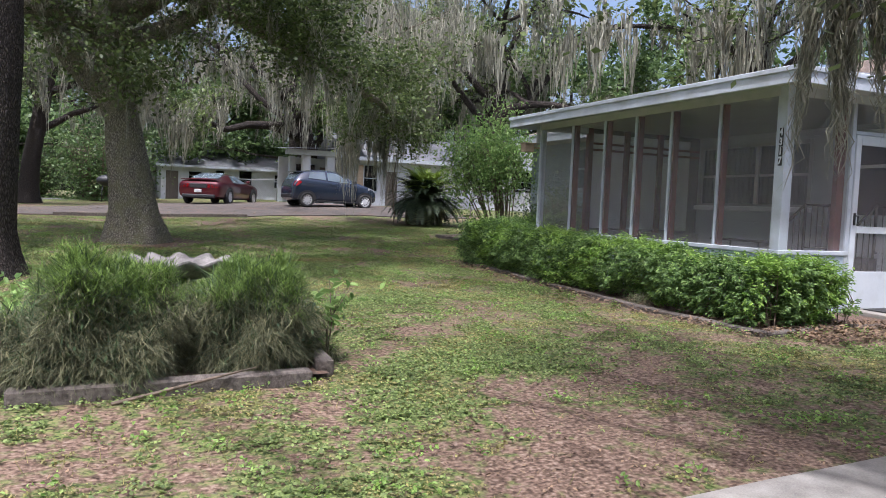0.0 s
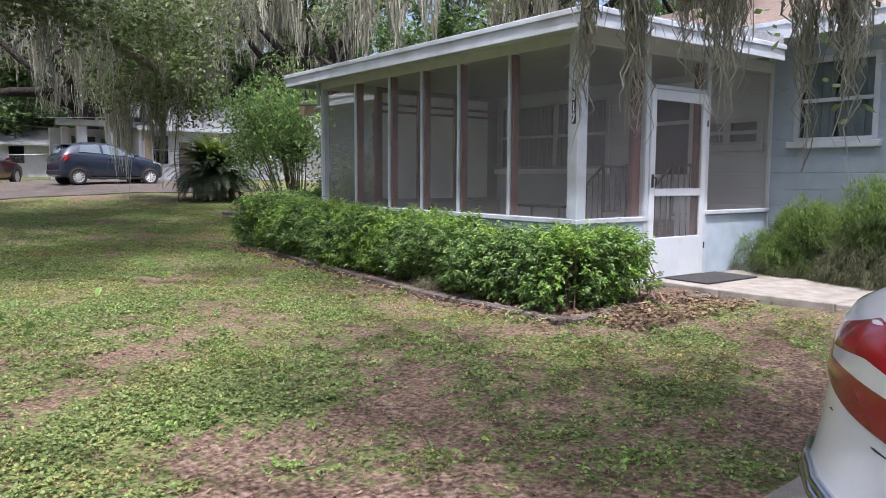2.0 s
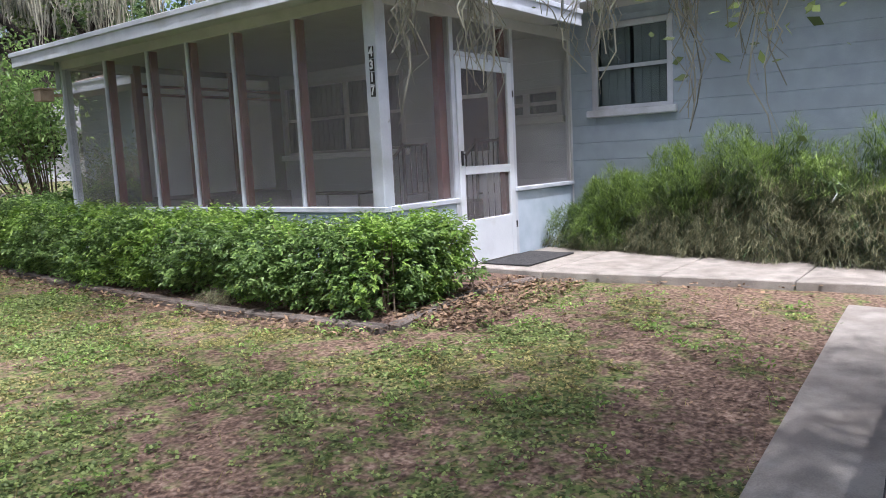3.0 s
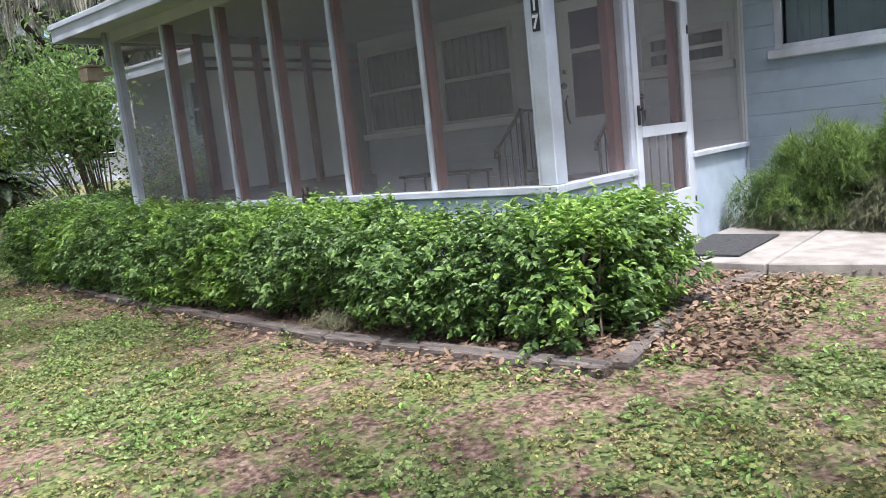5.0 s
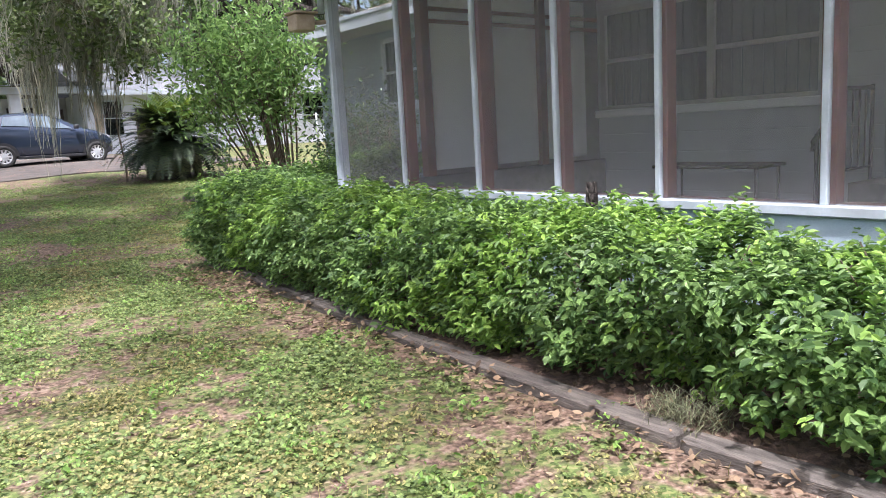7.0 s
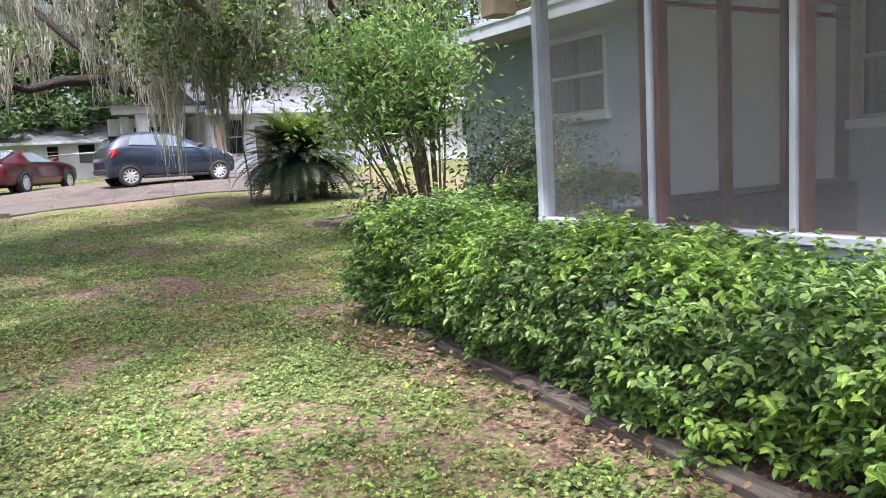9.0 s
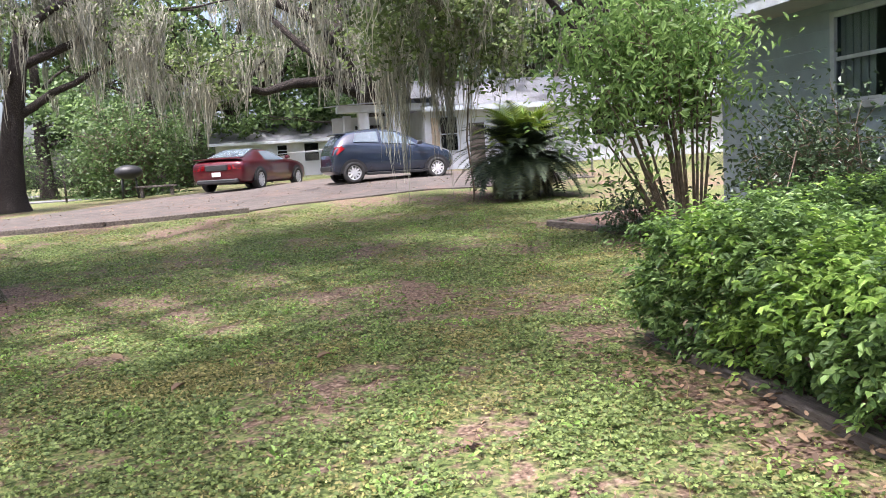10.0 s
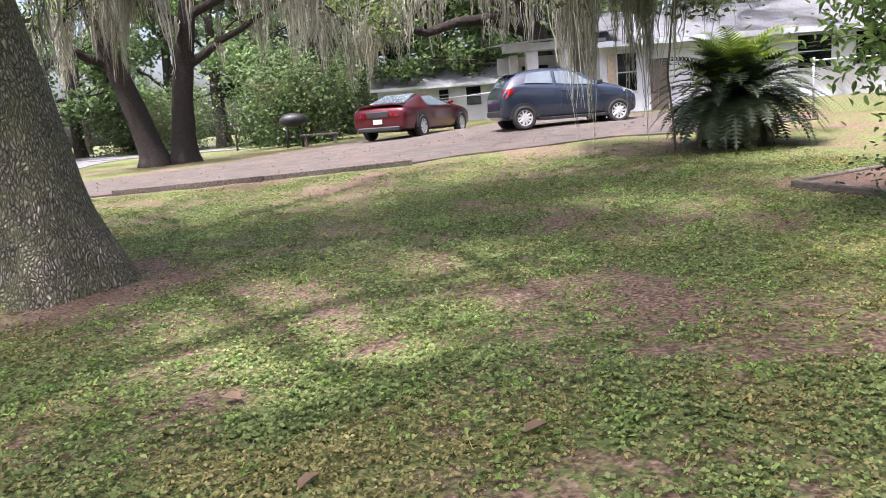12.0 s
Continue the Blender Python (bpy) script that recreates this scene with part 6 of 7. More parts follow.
multi_stem("shrub", (8.4, 15.8), "tall airy multi-stemmed shrub with pale green compound leaves", 26, 3.3, 0.8, 7500, 0.09, M_SHRUB, clump=0.18, r0=0.022, crown_from=0.68, aspect=0.42, lean=(-0.5, -0.1))
multi_stem("shrub", (9.28, 14.7), "dense dark glossy-leaved shrub against the house wall", 24, 1.42, 0.6, 9000, 0.06, M_DARKLEAF, crown_from=0.12, clump=0.2, aspect=0.55, droop=0)
multi_stem("shrub", (8.2, 16.4), "small dark spreading shrub under the taller one", 12, 0.55, 0.4, 1500, 0.06, M_DARKLEAF, crown_from=0.1, clump=0.13, aspect=0.5, droop=0, r0=0.015)


def fronting_weeds():
    """Broad leaves at the hedge foot and stray tufts in the lawn."""
    for x, y in ((5.78, 6.6), (5.75, 6.25), (5.68, 5.75)):
        e = empty("weed", (x, y, gz(x, y)), "broad-leaved weed at the foot of the hedge", "weed")
        c = np.random.randn(26, 3) * np.array([0.09, 0.1, 0.08]) + np.array([0, 0, 0.22])
        leaves_mesh("leafage", c, 0.065, M_HEDGENEW, e, aspect=0.6, fold=True)
        tube("stem", [(0, 0, -0.03), (0.02, 0, 0.28)], [0.006, 0.003], M_TWIG, e, 4)


fronting_weeds()


# ---- oaks with hanging moss ----
def limb(bm, p, d, L, r, depth, tips, joints, rng, flat=0.25, low=3.3):
    n = 6
    pts, rad = [Vector(p)], [r]
    q, way = Vector(p), Vector(d).normalized()
    for i in range(n):
        way = (way + Vector((rng.uniform(-.28, .28), rng.uniform(-.28, .28), rng.uniform(-.22, .24) - flat * way.z * 0.3))).normalized()
        if q.z + way.z * L / n < low:
            way = Vector((way.x, way.y, abs(way.z) * 0.5 + 0.05)).normalized()
        q = q + way * (L / n)
        pts.append(q.copy())
        rad.append(r * (1 - 0.75 * (i + 1) / n))
        joints.append((q.copy(), rad[-1]))
    add_tube(bm, pts, rad, 9 if r > 0.15 else (6 if r > 0.05 else 4), False)
    if depth == 0:
        tips += pts[2:]
        return
    for k in range(3 if depth > 1 else 4):
        i = rng.randint(2, n)
        side = Vector((rng.uniform(-1, 1), rng.uniform(-1, 1), rng.uniform(-.25, .6)))
        limb(bm, pts[i], (way * 0.6 + side).normalized(), L * rng.uniform(0.45, 0.65), max(rad[i] * 0.75, 0.012), depth - 1, tips, joints, rng, flat, low)


def oak(name, at, label, trunk, limbs, seed, bark, n_leaf=9000, leaf=0.10, n_moss=5000, moss_len=(0.5, 1.6), depth=2, leafmat=None, flare=True, min_moss_z=2.4, seg=20, paths=(), low=3.3, moss_floor=1.4, moss_spread=0.11, moss_width=0.011):
    """trunk: (offset, radius) up its axis; limbs: (start z, direction, length, radius)."""
    rng = random.Random(seed)
    np.random.seed(seed)
    e = empty(name, (*at, gz(*at)), label, "tree")
    bm = bmesh.new()
    axis = [Vector(o) for o, r in trunk]
    pts, rad = [], []
    for (o0, r0), (o1, r1) in zip(trunk, trunk[1:]):
        for t in np.linspace(0, 1, 7)[:-1]:
            pts.append(Vector(o0).lerp(Vector(o1), t))
            rad.append(r0 + (r1 - r0) * t)
    pts.append(Vector(trunk[-1][0]))
    rad.append(trunk[-1][1])
    rings = []
    for p, r in zip(pts, rad):
        ring = []
        for k in range(seg):
            a = 2 * math.pi * k / seg
            root = 1 + (0.22 * max(0, 1 - p.z / 0.7) * (0.4 + abs(math.sin(2.5 * a + seed))) if flare else 0)
            q = r * root * (1 + 0.07 * noise.noise((math.cos(a) * 1.4, math.sin(a) * 1.4, p.z * 0.8 + seed)) + 0.03 * noise.noise((math.cos(a) * 5, math.sin(a) * 5, p.z * 3)))
            ring.append(bm.verts.new(p + Vector((math.cos(a) * q, math.sin(a) * q, 0))))
        rings.append(ring)
    for a, b in zip(rings, rings[1:]):
        for k in range(seg):
            bm.faces.new((a[k], a[(k + 1) % seg], b[(k + 1) % seg], b[k]))
    bm.faces.new(rings[-1])
    tips, joints = [], []
    def on_axis(z):
        for p, q in zip(pts, pts[1:]):
            if p.z <= z <= q.z:
                return p.lerp(q, (z - p.z) / max(q.z - p.z, 1e-6))
        return pts[-1]
    for z, d, L, r in limbs:
        limb(bm, on_axis(z), d, L, r, depth, tips, joints, rng, low=low)
    for way_pts, r in paths:
        wp = [Vector(p) for p in way_pts]
        dense = [a.lerp(b, t) for a, b in zip(wp, wp[1:]) for t in (0, 0.34, 0.67)] + [wp[-1]]
        dense = [p + Vector((rng.uniform(-.06, .06), rng.uniform(-.06, .06), rng.uniform(-.07, .07))) for p in dense]
        add_tube(bm, dense, [r * (1 - 0.8 * i / len(dense)) for i in range(len(dense))], 9, False)
        for i, p in enumerate(dense[2:]):
            joints += [(p + Vector((rng.uniform(-.1, .1), rng.uniform(-.1, .1), 0)), 0.05) for k in range(2)]
            for k in range(2):
                limb(bm, p, (rng.uniform(-1, 1), rng.uniform(-1, 1), rng.uniform(-.1, .5)), rng.uniform(0.9, 2.0), 0.025, 1, tips, joints, rng, low=min(low, p.z - 0.4))
    part("trunk", bm, bark, e, smooth=True)
    T = np.array([tuple(t) for t in tips])
    if n_leaf:
        c = T[np.random.randint(0, len(T), n_leaf)] + np.random.randn(n_leaf, 3) * 0.32
        leaves_mesh("crown", c, leaf, leafmat or M_OAKLEAF, e, aspect=0.55)
    if n_moss:
        J = np.array([tuple(q) for q, r in joints if r < 0.2])
        J = J[J[:, 2] > min_moss_z]
        nc = max(1, n_moss // 26)
        root = J[np.random.randint(0, len(J), nc)]
        cl = moss_len[0] + (moss_len[1] - moss_len[0]) * rnd(nc) ** 2.2
        cl = np.minimum(cl, np.maximum(root[:, 2] - moss_floor * (0.8 + 0.6 * rnd(nc)), 0.2))
        moss_mesh("moss", root + np.random.randn(nc, 3) * np.array([0.1, 0.1, 0.03]), cl, 26, M_MOSS, e, "grey-green hanging Spanish moss", spread=moss_spread, width=moss_width)
    return e


def plant_trees():
    oak("oak_tree", (0.40, 16.75), "massive lichen-covered live oak trunk leaning over the lawn",
        [((0, 0, -0.1), 0.59), ((0, 0, 0.15), 0.55), ((-0.07, 0, 0.9), 0.455), ((-0.26, 0.05, 2.4), 0.345), ((-0.60, 0.05, 4.3), 0.31), ((-0.95, 0.1, 5.8), 0.26)],
        [(2.9, (-0.9, -0.1, 0.75), 6.5, 0.22), (3.9, (0.9, 0.35, 0.5), 7.5, 0.22), (4.6, (0.9, -0.5, 0.45), 7.5, 0.20), (5.2, (-0.8, 0.6, 0.5), 6.5, 0.2), (5.6, (0.15, -1, 0.55), 7, 0.2), (5.7, (0.2, 1, 0.7), 7, 0.2), (5.8, (-0.3, -0.2, 1), 5, 0.2), (4.2, (-0.6, -0.9, 0.35), 7, 0.18)],
        11, M_OAK, 55000, 0.11, 5200, (0.3, 1.5), 2, min_moss_z=3.0, seg=28, moss_floor=1.2,
        paths=[([(-0.62, 0.05, 4.3), (1.0, 0.1, 5.4), (2.9, 0.4, 4.5), (4.9, 1.4, 4.0), (6.6, 3.3, 3.5), (7.4, 4.5, 3.2)], 0.2), ([(-0.3, 0.05, 2.4), (-1.2, 0.1, 3.6), (-2.6, 0.2, 5.2), (-4.2, 0.3, 6.2)], 0.24)])
    oak("oak_tree", (-1.68, 11.15), "dark rough-barked tree trunk at the lawn's edge",
        [((0, 0, -0.1), 0.56), ((0, 0, 0.3), 0.50), ((0.10, 0, 2), 0.45), ((0.2, 0, 4.2), 0.40), ((0.2, 0.1, 6.5), 0.28)],
        [(4.6, (1, 0.55, 0.30), 8, 0.20), (5.4, (1, -0.3, 0.4), 8, 0.2), (5.8, (0.3, 1, 0.5), 7, 0.2), (6.0, (-1, 0.2, 0.5), 6, 0.2), (6.3, (0.4, -1, 0.5), 7, 0.18), (6.4, (0, 0.2, 1), 5, 0.18)],
        23, M_DARKBARK, 40000, 0.12, 3800, (0.3, 1.2), 2, min_moss_z=4.2, low=4.6)
    oak("oak_tree", (0.3, -5.2), "tall live oak whose mossy limbs reach over the drive",
        [((0, 0, -0.1), 0.5), ((0, 0, 0.3), 0.45), ((0.1, 0.1, 3.5), 0.38), ((0.2, 0.4, 6), 0.26)],
        [(4.4, (0.42, 1, 0.02), 9.5, 0.16), (5.0, (0.75, 0.9, 0.16), 9, 0.16), (5.6, (-0.1, 1, 0.42), 8, 0.18), (5.8, (-1, 0.3, 0.5), 6, 0.16), (5.9, (1, 0.1, 0.5), 7, 0.16), (5.9, (0.3, 0.6, 0.9), 6, 0.16)],
        5, M_OAK, 42000, 0.075, 3000, (0.4, 1.2), 2, min_moss_z=4.2, low=4.4, moss_floor=2.6,
        paths=[([(0.15, 0.2, 4.2), (2.2, 2.8, 4.5), (3.6, 5.4, 3.9), (4.1, 7.4, 3.2), (3.4, 9.1, 3.0)], 0.10)])
    hang = empty("hanging_moss", (4.1, 2.9, 3.0), "ragged grey-green Spanish moss hanging from a low limb", "moss")
    r = np.array([(4.38 - 0.42 * t + np.random.randn() * 0.08, 2.45 + 1.05 * t + np.random.randn() * 0.08, 3.05) for t in np.linspace(0, 1, 14)]) - np.array([4.1, 2.9, 3.0])
    moss_mesh("moss", r, 0.85 + 0.45 * rnd(14), 120, M_MOSS, hang, spread=0.06, width=0.006, segs=10, curl=1.25)
    tw = np.repeat(r, 5, 0) + np.random.randn(70, 3) * np.array([0.15, 0.15, 0.25]) + np.array([0, 0, -0.45])
    leaves_mesh("oak_sprig", tw, 0.06, M_OAKLEAF, hang, "a few small oak leaves", aspect=0.4)

    oak("oak_tree", (10.5, 43.5), "huge dark live oak spreading over the neighbours' roofs",
        [((0, 0, -0.1), 0.8), ((0, 0, 0.4), 0.65), ((-0.3, 0, 3), 0.55), ((-0.9, 0, 5.5), 0.50), ((-1.4, 0.1, 8), 0.36)],
        [(3.6, (-1, -0.5, 0.5), 9, 0.32), (4.6, (-0.8, -1, 0.6), 10, 0.30), (5.2, (1, -0.8, 0.5), 9, 0.30), (6, (0.2, -1, 0.75), 9, 0.3), (6.5, (-1, 0.3, 0.6), 9, 0.3), (7, (0.8, 0.4, 0.7), 8, 0.28), (7.6, (0, -0.4, 1), 7, 0.26), (4.2, (-1, 0.1, 0.25), 9, 0.22)],
        31, M_DARKBARK, 19000, 0.20, 15000, (0.9, 2.9), 2, min_moss_z=3.5, moss_spread=0.2, moss_width=0.022)
    oak("oak_tree", (-4.2, 35.2), "leaning twin oak trunk beside the dirt drive",
        [((0, 0, -0.1), 0.48), ((0, 0, 0.3), 0.42), ((-0.45, 0, 2), 0.36), ((-1.1, 0, 4), 0.30), ((-1.5, 0, 5.5), 0.22)],
        [(3.2, (-0.8, -0.4, 0.6), 5, 0.16), (4.3, (0.6, -0.5, 0.7), 5, 0.16), (5.0, (-0.4, -0.8, 0.6), 6, 0.16), (5.4, (-0.5, 0.4, 0.8), 5, 0.16), (5.4, (0.5, 0.2, 0.8), 5, 0.14)],
        41, M_DARKBARK, 6000, 0.14, 8000, (0.7, 2.2), 2, min_moss_z=2.6, moss_spread=0.16, moss_width=0.018)
    oak("oak_tree", (-3.30, 35.45), "upright twin oak trunk beside the dirt drive",
        [((0, 0, -0.1), 0.46), ((0, 0, 0.3), 0.40), ((0.15, 0, 2), 0.34), ((0.5, 0, 4), 0.30), ((0.9, 0, 6), 0.2)],
        [(3.0, (0.9, -0.2, 0.55), 4.5, 0.16), (4.0, (-0.3, -0.8, 0.6), 5, 0.16), (4.6, (1, -0.4, 0.5), 6, 0.16), (5.4, (0.5, -0.6, 0.8), 5, 0.16), (5.6, (0, 0.4, 1), 5, 0.14)],
        43, M_DARKBARK, 6000, 0.14, 8000, (0.7, 2.2), 2, min_moss_z=2.6, moss_spread=0.16, moss_width=0.018)
    for (x, y, s, r) in ((20.5, 41, 61, 0.6), (19.0, 48, 62, 0.4), (24, 24, 63, 0.5), (3.5, 58, 64, 0.45), (22, 8, 65, 0.5)):
        k = r / 0.5
        oak("oak_tree", (x, y), "tall live oak hung with grey moss behind the houses",
            [((0, 0, -0.1), r * 1.2), ((0, 0, 0.4), r), ((0.3, 0, 3), r * 0.9), ((0.8, 0, 6), r * 0.75), ((1.0, 0.1, 8.5), r * 0.5)],
            [(4.5, (-1, -0.6, 0.5), 8, 0.24 * k), (5.0, (1, -0.6, 0.5), 8, 0.24 * k), (5.6, (0.1, -1, 0.5), 8, 0.24 * k), (6.4, (-1, 0.3, 0.6), 8, 0.22 * k), (7, (0.8, 0.4, 0.7), 7, 0.2 * k), (7.8, (-0.4, -0.6, 1), 7, 0.2 * k), (8.4, (0.3, -0.2, 1), 6, 0.2 * k)],
            s, M_DARKBARK, 9000, 0.20, 5500, (0.9, 3.0), 2, min_moss_z=3.5, low=4.0, moss_spread=0.2, moss_width=0.036)
    # slim tree wrapped in moss
    oak("moss_draped_sapling", (7.88, 21.9), "slim young tree draped with long grey moss",
        [((0, 0, -0.1), 0.024), ((0.03, 0, 0.3), 0.02), ((-0.06, 0, 1.2), 0.018), ((0.08, 0, 2.5), 0.016), ((-0.05, 0, 5), 0.014), ((0, 0, 6), 0.012)],
        [(2.9, (-0.9, 0.2, 0.3), 1.3, 0.02), (3.6, (0.8, -0.4, 0.4), 1.4, 0.02), (4.2, (-0.8, -0.5, 0.5), 1.9, 0.02), (4.8, (0.5, 0.8, 0.5), 1.7, 0.02), (5.4, (-0.9, 0.3, 0.5), 2.2, 0.02), (5.8, (0.9, -0.2, 0.5), 2.0, 0.02), (6.3, (-0.6, -0.6, 0.6), 2.2, 0.02), (6.8, (0.2, 0.5, 0.8), 2, 0.02)],
        57, M_TWIG, 2600, 0.07, 5000, (0.8, 2.6), 1, flare=False, min_moss_z=2.2, seg=8, low=2.4, moss_floor=0.6)


plant_trees()


def far_woods():
    protos = []
    for s in (71, 72, 73):
        protos.append(oak("background_tree", (-30 + s, 95), "leafy green tree in the distance",
            [((0, 0, -0.2), 0.35), ((0.1, 0, 2.5), 0.28), ((0, 0.1, 6), 0.18)],
            [(1.6, (1, 0.3, 0.5), 3.5, 0.1), (2.2, (-1, 0.2, 0.5), 4, 0.1), (3, (0.2, -1, 0.5), 4, 0.1), (3.6, (0, 1, 0.6), 4, 0.1), (4.6, (-0.6, -0.6, 0.8), 4, 0.1), (5.6, (0.6, -0.3, 1), 4, 0.1), (5.8, (-0.2, 0.2, 1), 3, 0.1)],
            s, M_DARKBARK, 6500, 0.30, 300, (0.8, 2), 2, M_BGLEAF, seg=10))
    rng = random.Random(3)
    spots = [(-30, 40), (-27, 30), (-34, 50), (-24, 56), (-18, 62), (-12, 66), (-7, 63), (-3, 68), (2, 64), (6, 60), (10, 66), (15, 60), (20, 64), (26, 58), (32, 50), (-40, 62), (-33, 74), (-22, 78), (-8, 82), (8, 80), (22, 78), (34, 68), (24, 46), (30, 38), (26, 20), (28, 8), (-20, 24), (-22, 12), (-24, 0), (-16, -14), (4, -22), (16, -16), (-28, 20), (27, 30), (-15, 54), (-26, 64), (0, 58), (13, 56), (-46, 46), (40, 58)]
    for i, (x, y) in enumerate(spots):
        x, y = x + rng.uniform(-1.5, 1.5), y + rng.uniform(-1.5, 1.5)
        s = rng.uniform(0.9, 1.5)
        c = copy_thing(protos[i % 3], pose(x, y, gz(x, y), 0, 0, rng.uniform(0, 360)) @ Matrix.Scale(s, 4))
    for p in protos:
        p.matrix_basis = pose(p.location.x - 45, 100, gz(0, 90), 0, 0, 40)
    bush = multi_stem("shrub", (-0.6, 44.5), "tall rounded green shrub beside the road", 30, 4.6, 2.0, 9000, 0.19, M_BGLEAF, crown_from=0.1, clump=0.55, aspect=0.5, droop=0, r0=0.06, fold=False)
    for x, y, s in ((-22, 48, 0.8), (-24.5, 42, 0.9), (-26, 36, 1.0), (-20, 53, 0.9), (-9.5, 58, 0.9), (-5, 60, 0.8), (1, 61, 0.9), (-13, 60, 1.0)):
        copy_thing(bush, pose(x, y, gz(x, y), 0, 0, rng.uniform(0, 360)) @ Matrix.Scale(s, 4))


far_woods()


# ---- lawn cover ----
def lawn_cover():
    rng = np.random.default_rng(4)
    def pick(n, x0, x1, y0, y1, test):
        out = []
        while len(out) < n:
            x, y = rng.uniform(x0, x1), rng.uniform(y0, y1)
            if y < 2.62 and x > 1.65:
                continue
            if x > 5.55 and 5.2 < y < 12.5 or x > 7.6 and y < 6:
                continue
            c = cover(x, y) + 0.34 * noise.noise((x * 6, y * 6, 2))
            if test(c, rng.random()):
                out.append((x, y))
        return np.array(out)
    def lift(p, lo, hi):
        z = np.array([gz(x, y) + 0.022 * noise.noise((x * 1.1, y * 1.1, 0)) + 0.010 * noise.noise((x * 4, y * 4, 5)) for x, y in p])
        return np.concatenate([p, (z + rng.uniform(lo, hi, len(p)))[:, None]], 1)
    def trefoils(p, lo, hi, r):
        """Three leaflets round each stalk."""
        c = lift(p, lo, hi)
        a0 = rng.uniform(0, 6.28, len(p))
        return np.concatenate([c + r * np.stack([np.cos(a0 + k * 2.094), np.sin(a0 + k * 2.094), np.zeros(len(p))], 1) for k in range(3)])
    def old(p):
        return np.array([noise.noise((x * 0.9, y * 0.9, 14)) + 0.5 * noise.noise((x * 2.6, y * 2.6, 6)) for x, y in p]) + rng.normal(0, 0.22, len(p)) > 0.13
    near = pick(105000, -2.5, 7.6, 1.5, 14.0, lambda c, u: u < max(0, (c - 0.40) * 2.6))
    far = pick(84000, -3, 9.5, 12.0, 23.5, lambda c, u: u < max(0, (c - 0.32) * 2.0))
    o = old(near)
    tagged(leaves_mesh("lawn_weeds", trefoils(near[~o], 0.005, 0.034, 0.009), 0.0185, M_WEED, None, aspect=0.85, up=1.3), "low three-leaved green weeds covering the lawn", "weeds", kind="stuff")
    tagged(leaves_mesh("lawn_weeds", trefoils(near[o], 0.004, 0.026, 0.009), 0.0175, M_WEEDOLD, None, aspect=0.7, up=1.3), "yellowing patches of low weeds in the lawn", "weeds", kind="stuff")
    o = old(far)
    tagged(leaves_mesh("lawn_weeds", trefoils(far[~o], 0.005, 0.03, 0.011), 0.022, M_WEED, None, aspect=0.85, up=1.3), "low three-leaved green weeds covering the far lawn", "weeds", kind="stuff")
    tagged(leaves_mesh("lawn_weeds", trefoils(far[o], 0.004, 0.026, 0.010), 0.020, M_WEEDOLD, None, aspect=0.7, up=1.3), "yellowing patches of low weeds in the far lawn", "weeds", kind="stuff")
    tuft = pick(900, -2.5, 7.4, 1.5, 20.0, lambda c, u: 0.35 < c and u < 0.5)
    c = np.repeat(lift(tuft, 0.0, 0.01), 16, 0)
    off = rng.normal(0, 1, (len(c), 3)) * np.array([0.045, 0.045, 0.022])
    off[:, 2] = np.abs(off[:, 2]) + 0.02
    tagged(leaves_mesh("weed_tufts", c + off, 0.027, M_WEEDNEW, None, aspect=0.6, fold=True, up=0.9), "small bright green leafy tufts in the lawn", "weeds", kind="stuff")
    dry = pick(24000, -2.5, 8, 1.5, 20.0, lambda c, u: u < max(0.05, 0.75 - c))
    tagged(leaves_mesh("leaf_litter", lift(dry, 0.004, 0.016), 0.024, M_LITTER, None, aspect=0.5, up=2.0, oval=True), "brown fallen leaves scattered on bare soil", "leaf litter", kind="stuff")
    bed = np.concatenate([np.stack([rng.uniform(5.25, 6.0, 2600), rng.uniform(5.2, 12.4, 2600)], 1), np.stack([rng.uniform(5.8, 7.6, 2200), rng.uniform(4.7, 5.5, 2200)], 1), np.stack([rng.uniform(7.7, 9.4, 500), rng.uniform(3, 6, 500)], 1)])
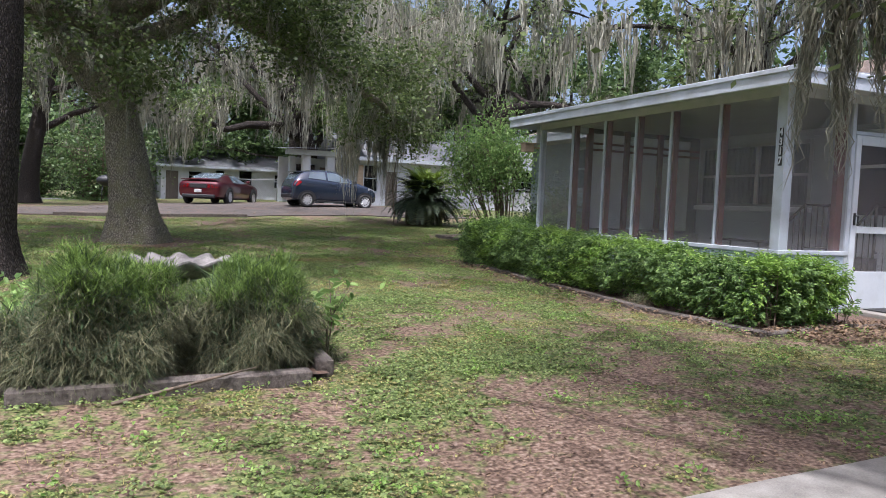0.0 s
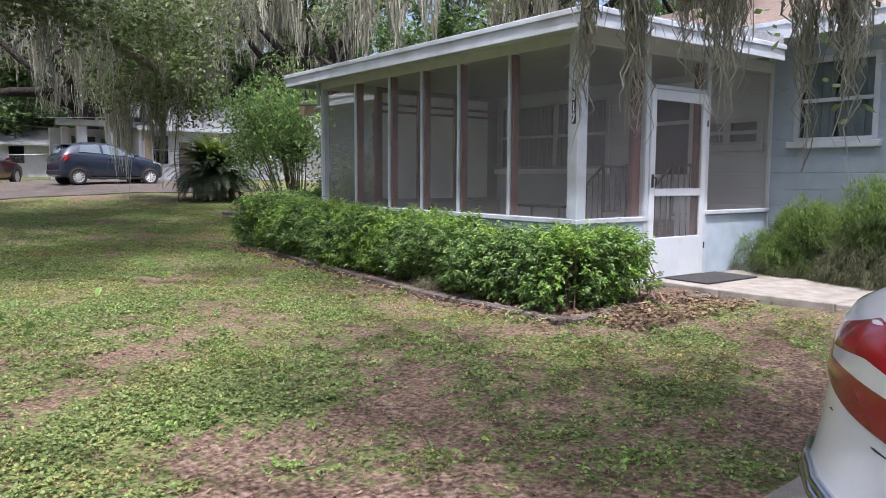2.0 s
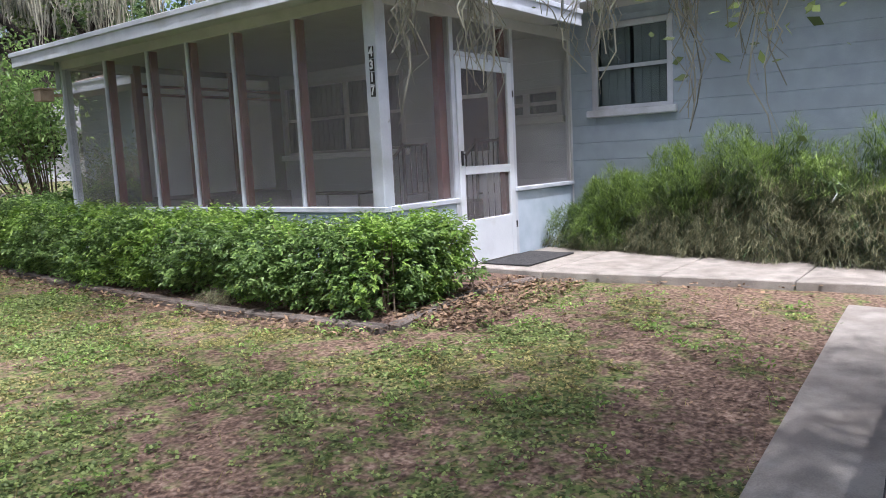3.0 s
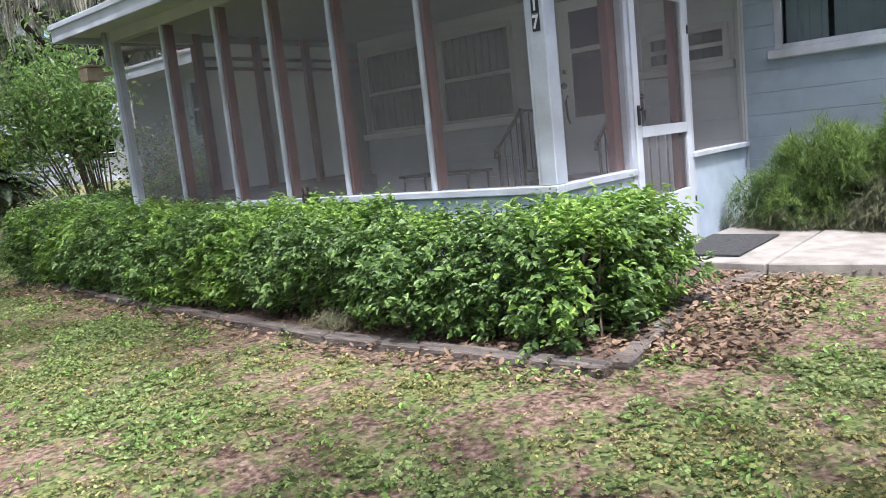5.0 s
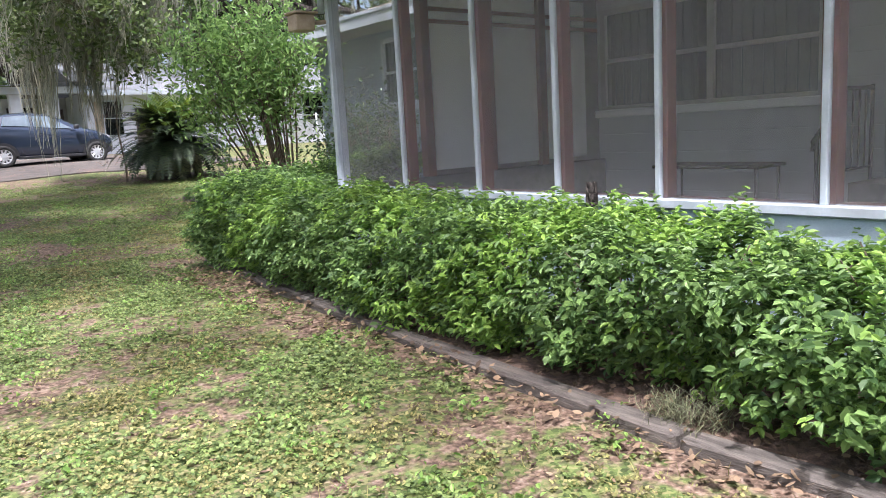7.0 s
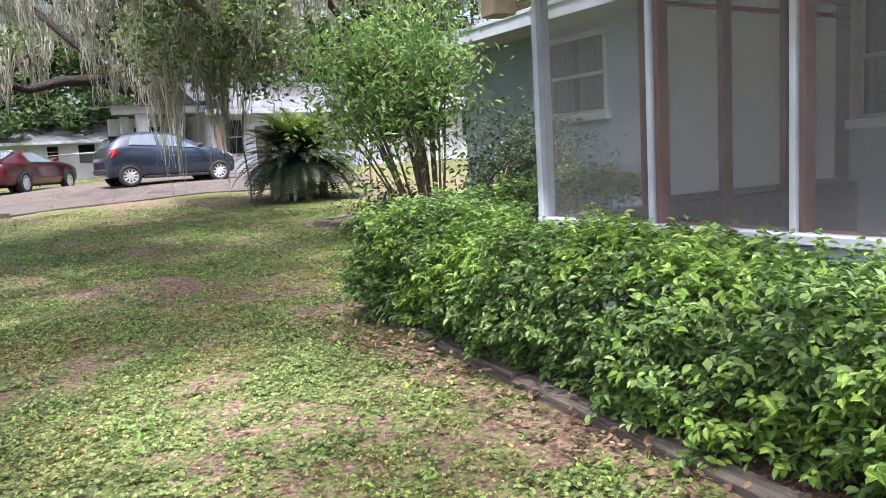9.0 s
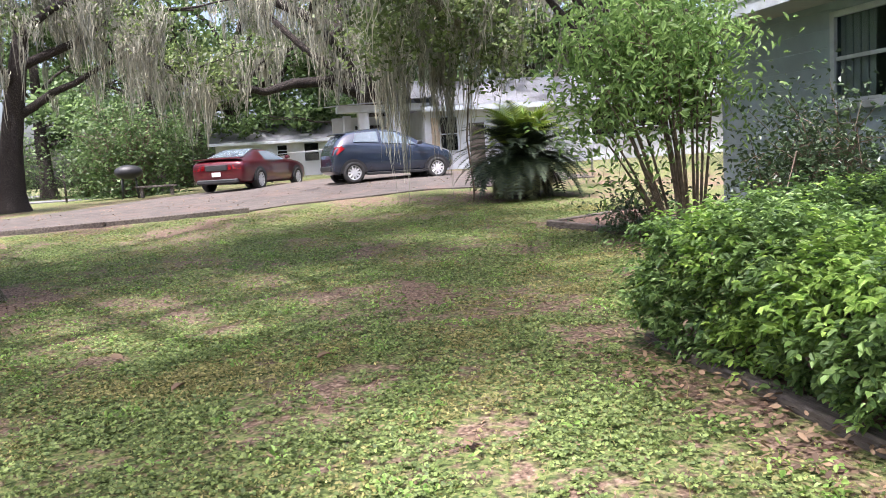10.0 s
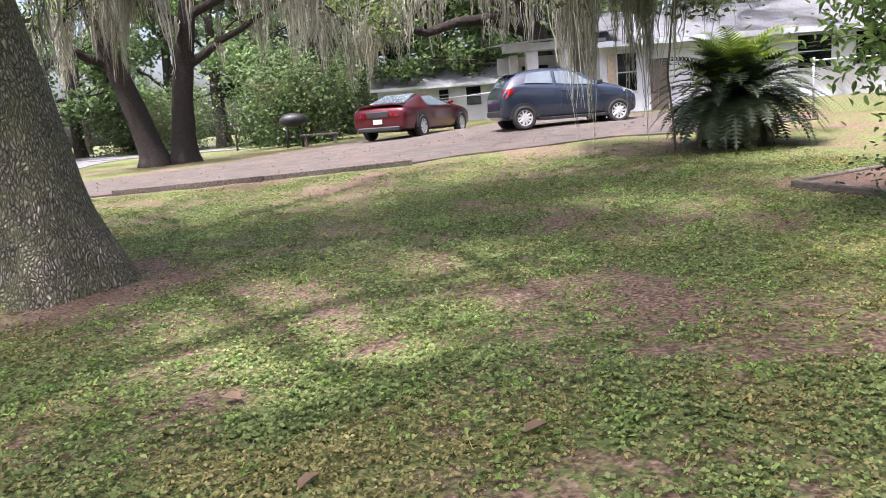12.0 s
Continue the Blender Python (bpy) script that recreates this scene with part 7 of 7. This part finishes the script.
    tagged(leaves_mesh("leaf_litter", lift(bed, 0.02, 0.055), 0.044, M_LITTER, None, aspect=0.5, up=2.0, oval=True), "brown fallen leaves along the hedge bed", "leaf litter", kind="stuff")
    drv = np.stack([rng.uniform(-4, 11, 1500), rng.uniform(24.2, 30, 1500)], 1)
    tagged(leaves_mesh("leaf_litter", lift(drv, 0.03, 0.045), 0.05, M_LITTER, None, aspect=0.5, up=2.5), "brown fallen leaves scattered over the dirt drive", "leaf litter", kind="stuff")
    gr = pick(7000, -2.5, 7.6, 1.5, 16.0, lambda c, u: u < max(0, 0.3 + 0.8 * (c - 0.4)))
    up = unit(np.concatenate([rng.normal(0, 0.5, (len(gr), 2)), np.ones((len(gr), 1))], 1))
    tagged(strands_mesh("grass", lift(gr, -0.01, 0.0), 0.03 + 0.05 * rng.random(len(gr)), M_WEEDOLD, None, width=0.0024, sway=0.2, segs=2, ways=up), "thin yellowing grass blades in the lawn", "grass", kind="stuff")


lawn_cover()


def fallen_bits():
    """Moss and twigs that have dropped on the grass."""
    e = empty("fallen_moss", (5.54, 7.05, gz(5.5, 7.05)), "tuft of fallen grey moss draped over the bed timbers", "moss")
    r = np.random.randn(6, 3) * np.array([0.03, 0.12, 0.02]) + np.array([0, 0, 0.18])
    moss_mesh("tuft", r, 0.16 + 0.08 * rnd(6), 60, M_FERNDRY, e, spread=0.05, width=0.0015, segs=6, curl=1.6)
    t = empty("fallen_branch", (0.35, 4.72, gz(0.3, 4.7)), "thin fallen branch lying against the planter timbers", "branch")
    tube("branch", [(-0.35, -0.04, 0.01), (-0.1, 0.0, 0.05), (0.2, 0.03, 0.11), (0.5, 0.12, 0.15)], [0.012, 0.011, 0.009, 0.004], M_TWIG, t, 6)
    for x, y in ((3.05, 12.7), (3.9, 12.9), (2.6, 13.6), (4.3, 11.2)):
        k = empty("fallen_leaf", (x, y, gz(x, y) + 0.02), "large curled tan fallen leaf on the weeds", "leaf", "large fallen leaves", rz=random.uniform(0, 360))
        leaves_mesh("blade", np.array([[0, 0, 0.015]]), 0.10, M_LITTER, k, aspect=0.6, up=3, fold=True)


fallen_bits()
